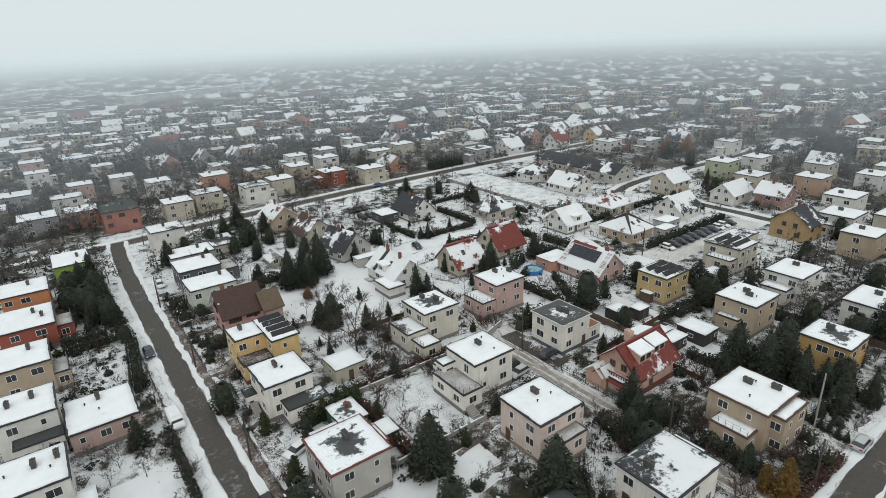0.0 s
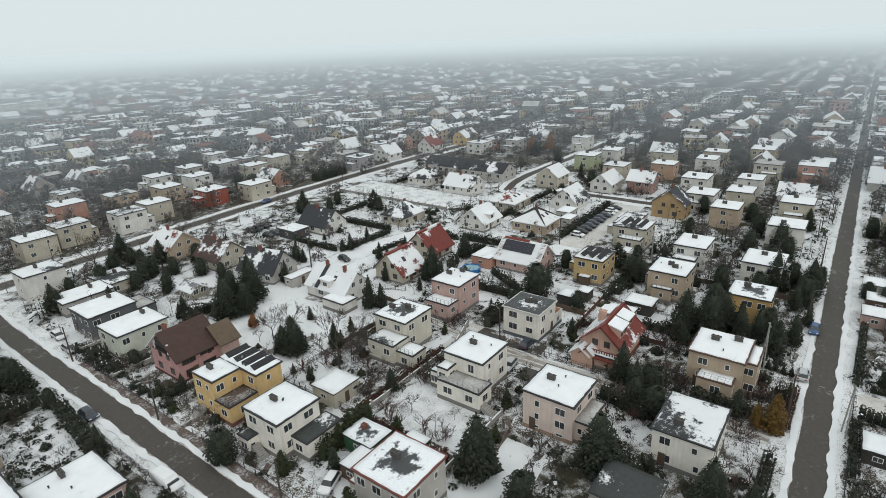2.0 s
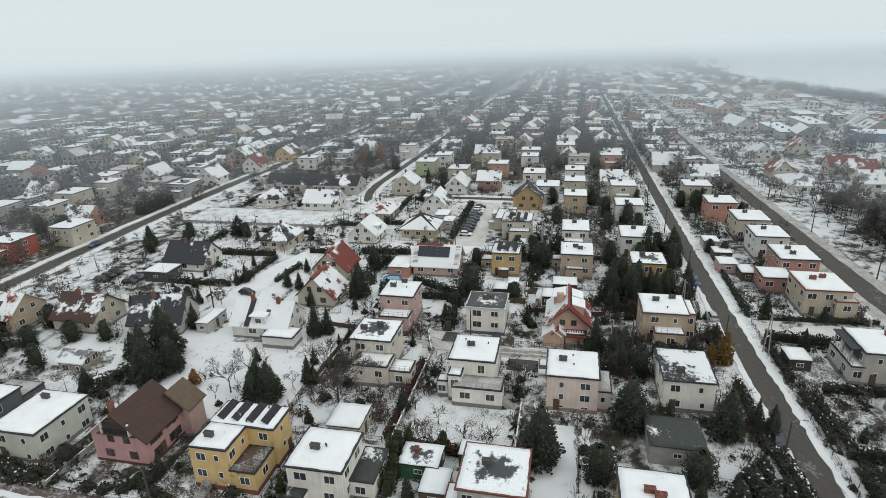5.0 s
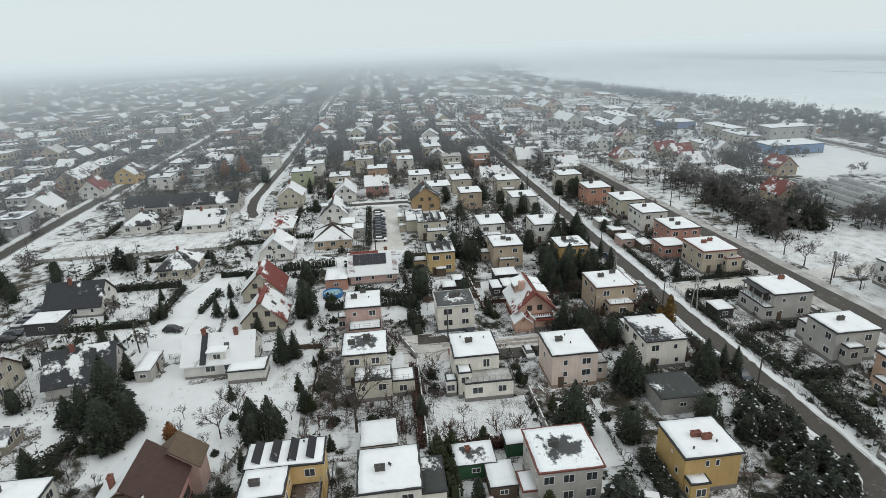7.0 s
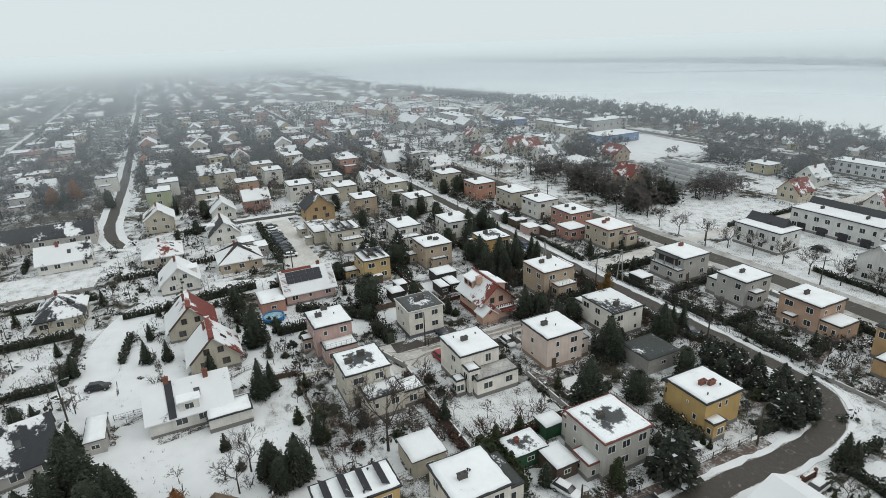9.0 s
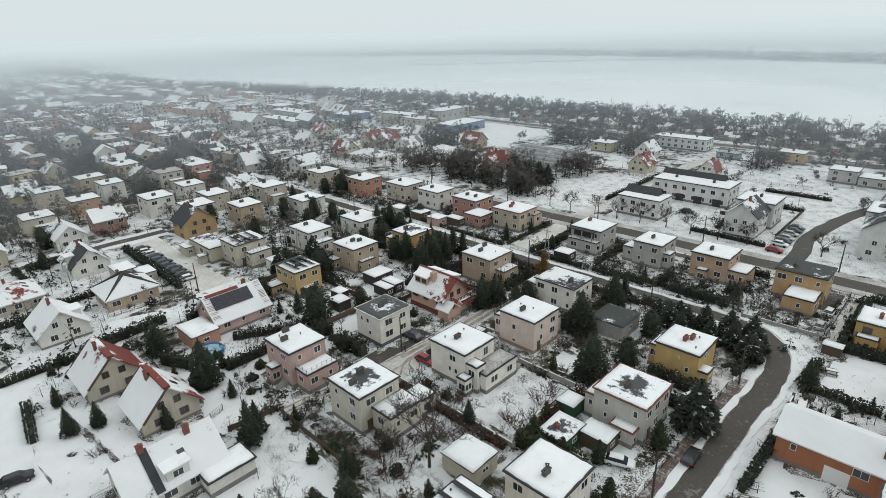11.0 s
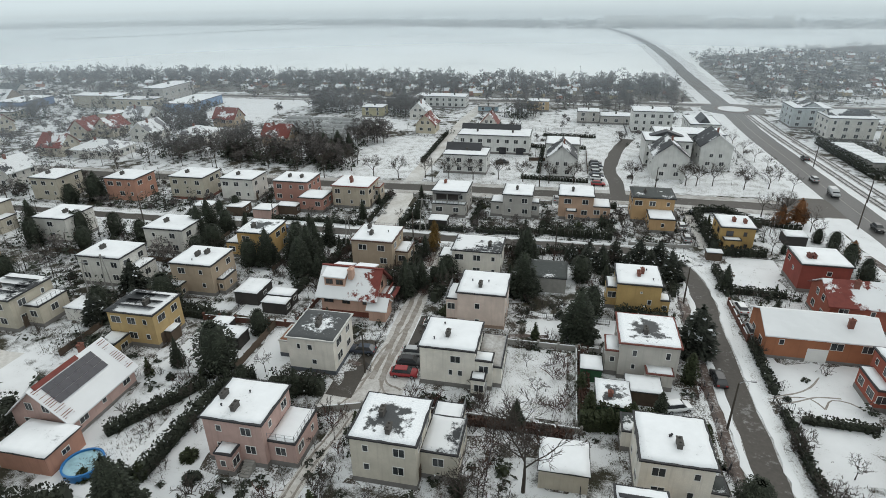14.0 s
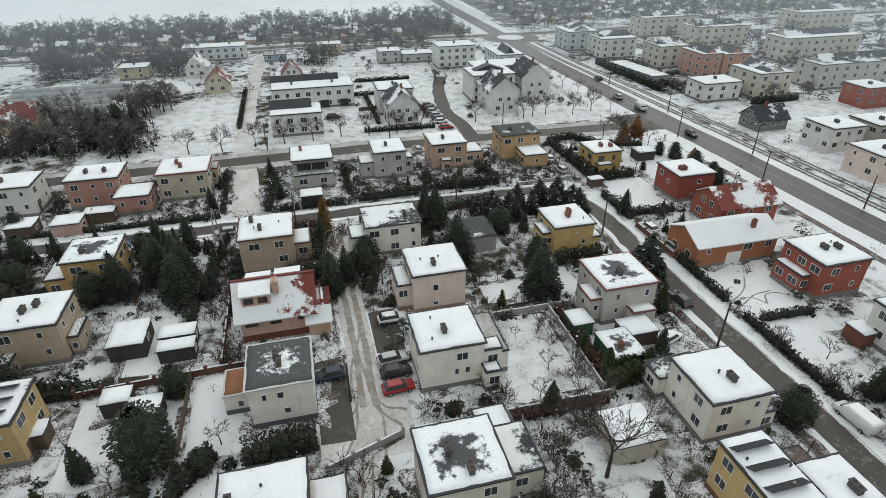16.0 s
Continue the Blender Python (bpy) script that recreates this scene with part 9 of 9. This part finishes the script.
def car_meshes(rgb, van=False):
    key = (rgb, van)
    if key in WHEEL:
        return WHEEL[key]
    L, W = (5.0, 1.95) if van else (4.2, 1.75)
    side = [(-L / 2, 0.35), (-L / 2 + 0.04, 0.66), (-L / 2 + 0.35, 0.80), (-L / 2 + 1.15, 0.93), (L / 2 - 0.25, 0.98), (L / 2, 0.80), (L / 2, 0.35)] if not van else [(-L / 2, 0.4), (-L / 2 + 0.05, 1.0), (-L / 2 + 0.8, 1.15), (-L / 2 + 1.5, 1.95), (L / 2 - 0.1, 2.0), (L / 2, 1.8), (L / 2, 0.4)]
    bm = bmesh.new()
    rows = []
    for yv, inset in ((-W / 2, 0.12), (-W / 2 + 0.1, 0.0), (W / 2 - 0.1, 0.0), (W / 2, 0.12)):
        rows.append([bm.verts.new((x * (1 - inset * 0.1), yv, z - (inset * 0.5 if z > 0.6 else 0))) for x, z in side])
    for p, q in zip(rows, rows[1:]):
        for i in range(len(side)):
            j = (i + 1) % len(side)
            bm.faces.new((p[i], p[j], q[j], q[i]))
    bm.faces.new(rows[0]), bm.faces.new(rows[-1][::-1])
    bmesh.ops.recalc_face_normals(bm, faces=bm.faces)
    bmesh.ops.bevel(bm, geom=bm.edges[:], offset=0.07, segments=2, affect="EDGES")
    for q in bm.faces:
        q.smooth = True
    body = mesh_of("body", bm, surface("car_paint_%02d_%02d_%02d" % tuple(int(c * 100) for c in rgb), rgb, 0.3, vary=0.05, bump=0.02, spec=0.5))
    bm = bmesh.new()
    if van:
        add_prism(bm, [(-L / 2 + 0.82, -W / 2 + 0.14), (-L / 2 + 1.5, -W / 2 + 0.14), (-L / 2 + 1.5, W / 2 - 0.14), (-L / 2 + 0.82, W / 2 - 0.14)], 1.16, 1.5, 0, 0.96)
    else:
        base = [(-L / 2 + 1.05, -W / 2 + 0.1), (L / 2 - 0.22, -W / 2 + 0.1), (L / 2 - 0.22, W / 2 - 0.1), (-L / 2 + 1.05, W / 2 - 0.1)]
        v = [bm.verts.new((*p, 0.92)) for p in base] + [bm.verts.new(p) for p in ((-L / 2 + 1.65, -0.58, 1.4), (L / 2 - 0.75, -0.58, 1.42), (L / 2 - 0.75, 0.58, 1.42), (-L / 2 + 1.65, 0.58, 1.4))]
        for q in ((4, 5, 6, 7), (0, 1, 5, 4), (1, 2, 6, 5), (2, 3, 7, 6), (3, 0, 4, 7)):
            bm.faces.new([v[i] for i in q])
    glass = mesh_of("windows", bm, GLASS)
    bm = bmesh.new()
    if not van:
        add_prism(bm, [(-0.5, -0.6), (1.42, -0.6), (1.42, 0.6), (-0.5, 0.6)], 1.385, 1.47, 0, 0.88)
    else:
        add_prism(bm, [(-1.0, -0.8), (2.3, -0.8), (2.3, 0.8), (-1.0, 0.8)], 1.98, 2.04, 0, 0.95)
    roof = mesh_of("roof", bm, body.materials[0])
    bm = bmesh.new()
    add_tube(bm, (0, -0.1, 0), (0, 0.1, 0), 0.32, 0.32, 14)
    wheel = mesh_of("wheel", bm, TYRE)
    bm = bmesh.new()
    add_tube(bm, (0, -0.115, 0), (0, 0.115, 0), 0.19, 0.19, 10)
    rim_ = mesh_of("rim", bm, METAL)
    bm = bmesh.new()
    add_box(bm, -0.04, -0.2, -0.07, 0.04, 0.2, 0.07)
    lamp = mesh_of("headlight", bm, FRAME)
    bm = bmesh.new()
    add_box(bm, -0.04, -0.16, -0.1, 0.04, 0.16, 0.1)
    tail = mesh_of("tail_light", bm, surface("tail_red", (0.3, 0.02, 0.02), 0.3))
    WHEEL[key] = (L, W, body, glass, roof, wheel, rim_, lamp, tail)
    return WHEEL[key]


def car(x, y, yaw, rgb, label, van=False, group="parked cars"):
    L, W, body, glass, roof, wheel, rim_, lamp, tail = car_meshes(rgb, van)
    r = root("van" if van else "car", x, y, yaw, label, "van" if van else "car", group, 0.07)
    for n, m in (("body", body), ("cabin_glass", glass), ("roof", roof)):
        child(n, m, r)
    for sx in (-L * 0.3, L * 0.3):
        for sy in (-W / 2 + 0.08, W / 2 - 0.08):
            w = child("wheel", wheel, r, (sx, sy, 0.32))
            if group == "parked cars":
                child("rim", rim_, w)
    for sy in (-W / 2 + 0.3, W / 2 - 0.3) if group == "parked cars" else ():
        child("headlight", lamp, r, (-L / 2 + 0.02, sy, 0.72))
        child("tail_light", tail, r, (L / 2 - 0.02, sy, 0.75))
    return r


BLACK, SILVER, NAVY, CARRED, CARWHITE, CARBLUE = (0.02, 0.02, 0.022), (0.42, 0.43, 0.44), (0.03, 0.04, 0.06), (0.30, 0.022, 0.026), (0.7, 0.71, 0.72), (0.04, 0.09, 0.2)
for x, y, yaw, c, t in ((58.8, 66.2, 4, CARRED, "bright red hatchback parked beside the white house"), (58.6, 63.4, 3, BLACK, "black car parked between two others"), (58.6, 60.8, 5, SILVER, "silver car parked beside the white house"), (57.2, 52.0, 2, CARWHITE, "white car parked below the pale pink house"), (67.0, 61.8, 182, NAVY, "dark blue saloon parked by the grey house"), (13.3, 58.8, 92, BLACK, "black car parked on the street"), (80.2, 125.0, 80, BLACK, "dark estate car on the snowy road"), (101.7, 17.8, 1, CARBLUE, "blue car parked at the roadside"), (83.0, 17.9, 181, SILVER, "silver car parked at the roadside"), (43.2, 17.4, 1, NAVY, "dark car parked at the roadside"), (18.6, 45.6, 70, CARWHITE, "car under a snow cover"), (20.2, 66.4, 20, CARWHITE, "white car in the drive"), (106.9, 194, 5, CARBLUE, "blue car on the road"), (-35.0, -46, 88, SILVER, "car on the main road"), (-40.5, -70, 88, BLACK, "dark car on the main road"), (8.4, 110.6, 90, NAVY, "dark car parked on the street"), (8.9, -1.4, 88, CARWHITE, "white car in the paved yard"), (9.0, 6.0, 92, SILVER, "snow-topped car behind the street wall"), (38.7, -15.8, 95, SILVER, "silver car beside the apricot house"), (57.2, -49.2, 2, BLACK, "dark car before the white terrace"), (5.0, 36.6, 95, CARWHITE, "white car under snow in the walled yard"), (5.0, 43.8, 90, SILVER, "car parked beside the orange house"), (16, 137, 90, SILVER, "silver car parked on the street"), (17, 145, 90, CARWHITE, "white car parked on the street")):
    car(x, y, yaw, c, t)
car(7.7, 84.9, 92, CARWHITE, "white delivery van parked beside the street", True)
lot = random.Random(4)
for k in range(11):
    car(130.5 + 3.1 * k, 79.4 + lot.uniform(-0.3, 0.3), 90 + lot.uniform(-4, 4), lot.choice((BLACK, SILVER, NAVY, CARWHITE, BLACK)), "snowy car in the car park", group="cars in the car park")
for k in range(12):
    car(82 + 2.5 * (k % 7) + 0.2 * (k // 7), 160 + 9 * (k // 7), 90 + lot.uniform(-6, 6), lot.choice((BLACK, SILVER, NAVY, BLACK)), "dark car standing in a yard", group="cars in the yard")
for k in range(7):
    car(27.4 + lot.uniform(-0.2, 0.2), (-31, -36.4, -39.2, -42.4, -46.6, -50, -53)[k], lot.uniform(-4, 4), lot.choice((BLACK, SILVER, NAVY, CARRED, CARWHITE)), "car parked by the apartment houses", group="cars by the flats")
car(-35.4, -33.0, 266, SILVER, "silver van driving on the main road", True)
car(-35.6, -8.0, 268, BLACK, "dark car at the crossing of the main road")

# ---- poles, pool, small things ----
def lamp_post(x, y, yaw=0, h=7.5):
    r = root("street_lamp", x, y, yaw, "concrete street lamp with a curved arm", "street lamp", "street lamps")
    bm = bmesh.new()
    add_tube(bm, (0, 0, -0.2), (0, 0, h), 0.17, 0.1, 8)
    part("pole", bm, POLEWOOD, r)
    bm = bmesh.new()
    add_tube(bm, (0, 0, h - 0.1), (0.7, 0, h + 0.4), 0.04, 0.035, 6)
    add_tube(bm, (0.7, 0, h + 0.4), (1.4, 0, h + 0.45), 0.035, 0.03, 6)
    part("arm", bm, METAL, r)
    bm = bmesh.new()
    add_box(bm, 1.3, -0.12, h + 0.38, 1.95, 0.12, h + 0.52)
    part("lamp_head", bm, METAL, r)


for x, y, yaw in ((14.3, 69, 180), (14.4, 100, 180), (14.4, 36, 180), (14.5, 132, 180), (64.9, 66.6, 90), (65.2, 36, 180), (38, 18.4, 270), (70, 18.6, 270), (104, 19.2, 270), (140, 19.4, 270), (180, 19.6, 270), (110, -24.5, 90), (76, -26.4, 90), (44, -27, 90), (12, -26.6, 90), (146, -23, 90), (182, -21.6, 90), (121.6, 80.8, 100), (72, 129, 270), (-42, 40, 0), (-42, 8, 0), (-41.6, -28, 0), (-40.4, -62, 0), (-31, 24, 180), (-31.5, -8, 180)):
    lamp_post(x, y, yaw)
for x, y in ((122.8, 55.5), (83.5, 24.0), (69.5, 11.5), (121.5, 52.6)):
    r = root("utility_pole", x, y, 20, "A-shaped concrete utility pole with crossarm", "utility pole", "utility poles")
    for s in (-0.8, 0.8):
        bm = bmesh.new()
        add_tube(bm, (s, 0, -0.2), (0.1 * s, 0, 8.5), 0.13, 0.09, 6)
        part("leg", bm, CONCRETE, r)
    bm = bmesh.new()
    add_box(bm, -0.9, -0.06, 8.0, 0.9, 0.06, 8.14)
    part("crossarm", bm, METAL, r)
r = root("garden_table", 3.8, 22.4, 15, "dark wooden garden table with snow on top", "table")
bm = bmesh.new()
add_box(bm, -0.9, -0.45, 0.68, 0.9, 0.45, 0.75)
part("tabletop", bm, WOOD, r)
for sx in (-0.75, 0.75):
    for sy in (-0.35, 0.35):
        bm = bmesh.new()
        add_box(bm, sx - 0.05, sy - 0.05, -0.05, sx + 0.05, sy + 0.05, 0.68)
        part("leg", bm, WOOD, r)
o = part("snow_cap", grid_slab(1.7, 0.8, 0, 0.1, 0.4, 0.05, 0.03, 3), SNOW_ROOF, r)
o.location = (0, 0, 0.75)
for dy in (-0.95, 0.95):
    b_ = root("garden_bench", 3.8 - 0.26 * dy, 22.4 + dy, 15, "dark wooden garden bench beside a table", "bench", "garden benches")
    bm = bmesh.new()
    add_box(bm, -0.85, -0.2, 0.4, 0.85, 0.2, 0.46)
    part("seat", bm, WOOD, b_)
    for sx in (-0.7, 0.7):
        bm = bmesh.new()
        add_box(bm, sx - 0.05, -0.18, -0.05, sx + 0.05, 0.18, 0.4)
        part("leg", bm, WOOD, b_)
r = root("swimming_pool", 92.3, 91.4, 0, "round blue garden pool with frozen water", "pool")
bm = bmesh.new()
ring = lambda rad, z: [bm.verts.new((rad * math.cos(6.28319 * k / 36), rad * math.sin(6.28319 * k / 36), z)) for k in range(36)]
loops = [ring(2.35, -0.05), ring(2.42, 1.1), ring(2.2, 1.12), ring(2.2, 0.7)]
for p, q in zip(loops, loops[1:]):
    for k in range(36):
        bm.faces.new((p[k], p[(k + 1) % 36], q[(k + 1) % 36], q[k]))
part("pool_wall", bm, surface("pool_blue", (0.03, 0.17, 0.42), 0.4, vary=0.1), r)
bm = bmesh.new()
add_prism(bm, [(2.19 * math.cos(6.28319 * k / 36), 2.19 * math.sin(6.28319 * k / 36)) for k in range(36)], 0.6, 0.86)
part("ice", bm, surface("pool_ice", (0.30, 0.48, 0.55), 0.25, vary=0.3, scale=0.8), r)


def tilted_panels(parent, rows, x0, y0, dx, dy, length, z, along="y"):
    """Slanted black roof collectors with snow caught on them."""
    for k in range(rows):
        bm = bmesh.new()
        v = add_box(bm, -0.5, -length / 2, 0, 0.5, length / 2, 0.08)
        for u in v:
            if u.co.x > 0:
                u.co.z += 0.55
        o = part("roof_panel", bm, PANEL, parent)
        o.location, o.rotation_euler = (x0 + dx * k, y0 + dy * k, z), (0, 0, 0 if along == "y" else radians(90))


PANEL = snowy("snowy_roof_panel", (0.03, 0.03, 0.034), 0.62, 0.70, 0.6, fine=2.0, spots=0.4)
for o in [q for q in scene.objects if q.parent is None and q.name.startswith("house")]:
    p = (round(o.location.x, 1), round(o.location.y, 1))
    if p == (27.8, 92.9):
        tilted_panels(o, 4, 0.2, -3.4, 0.0, 2.3, 4.2, 7.02, "x")
    if p == (104.2, 63.6):
        tilted_panels(o, 3, 0.0, -2.2, 0.0, 2.0, 6.6, 6.46, "x")
    if p == (131.5, 63.2):
        tilted_panels(o, 3, 0.0, -2.4, 0.0, 2.2, 7.0, 6.46, "x")
    if p == (49.6, 47.0):
        stairs(o, 5.2, -2.9, 1.3, 8, "s", 1.5)
    if p == (23.4, 79.4):
        stairs(o, -4.7, 1.1, 1.2, 8, "s", 1.5)
    if p == (74.0, 83.4):
        stairs(o, -1.6, 3.65, 1.3, 6, "n", 1.1)
    if p == (52.0, 63.6):
        stairs(o, -6.6, -5.5, 1.4, 7, "s", 1.3)
    if p == (27.8, 92.9):
        stairs(o, -7.7, 3.0, 1.2, 7, "w", 1.3)
    if math.hypot(p[0] - 50, p[1] - 65) < 62 and any(c.name.startswith("roof_snow") for c in o.children):
        # small vents standing out of the snow on a flat roof
        top = max(c.location.z for c in o.children if c.name.startswith("roof_snow"))
        vent = random.Random(int(p[0] * 7))
        for k in range(2):
            bm = bmesh.new()
            add_tube(bm, (0, 0, -0.1), (0, 0, 0.42), 0.09, 0.09, 7)
            add_tube(bm, (0, 0, 0.42), (0, 0, 0.5), 0.16, 0.1, 7)
            v = part("vent", bm, DARKMETAL, o)
            v.location = (vent.uniform(-2.6, 2.6), vent.uniform(-2.6, 2.6), top)
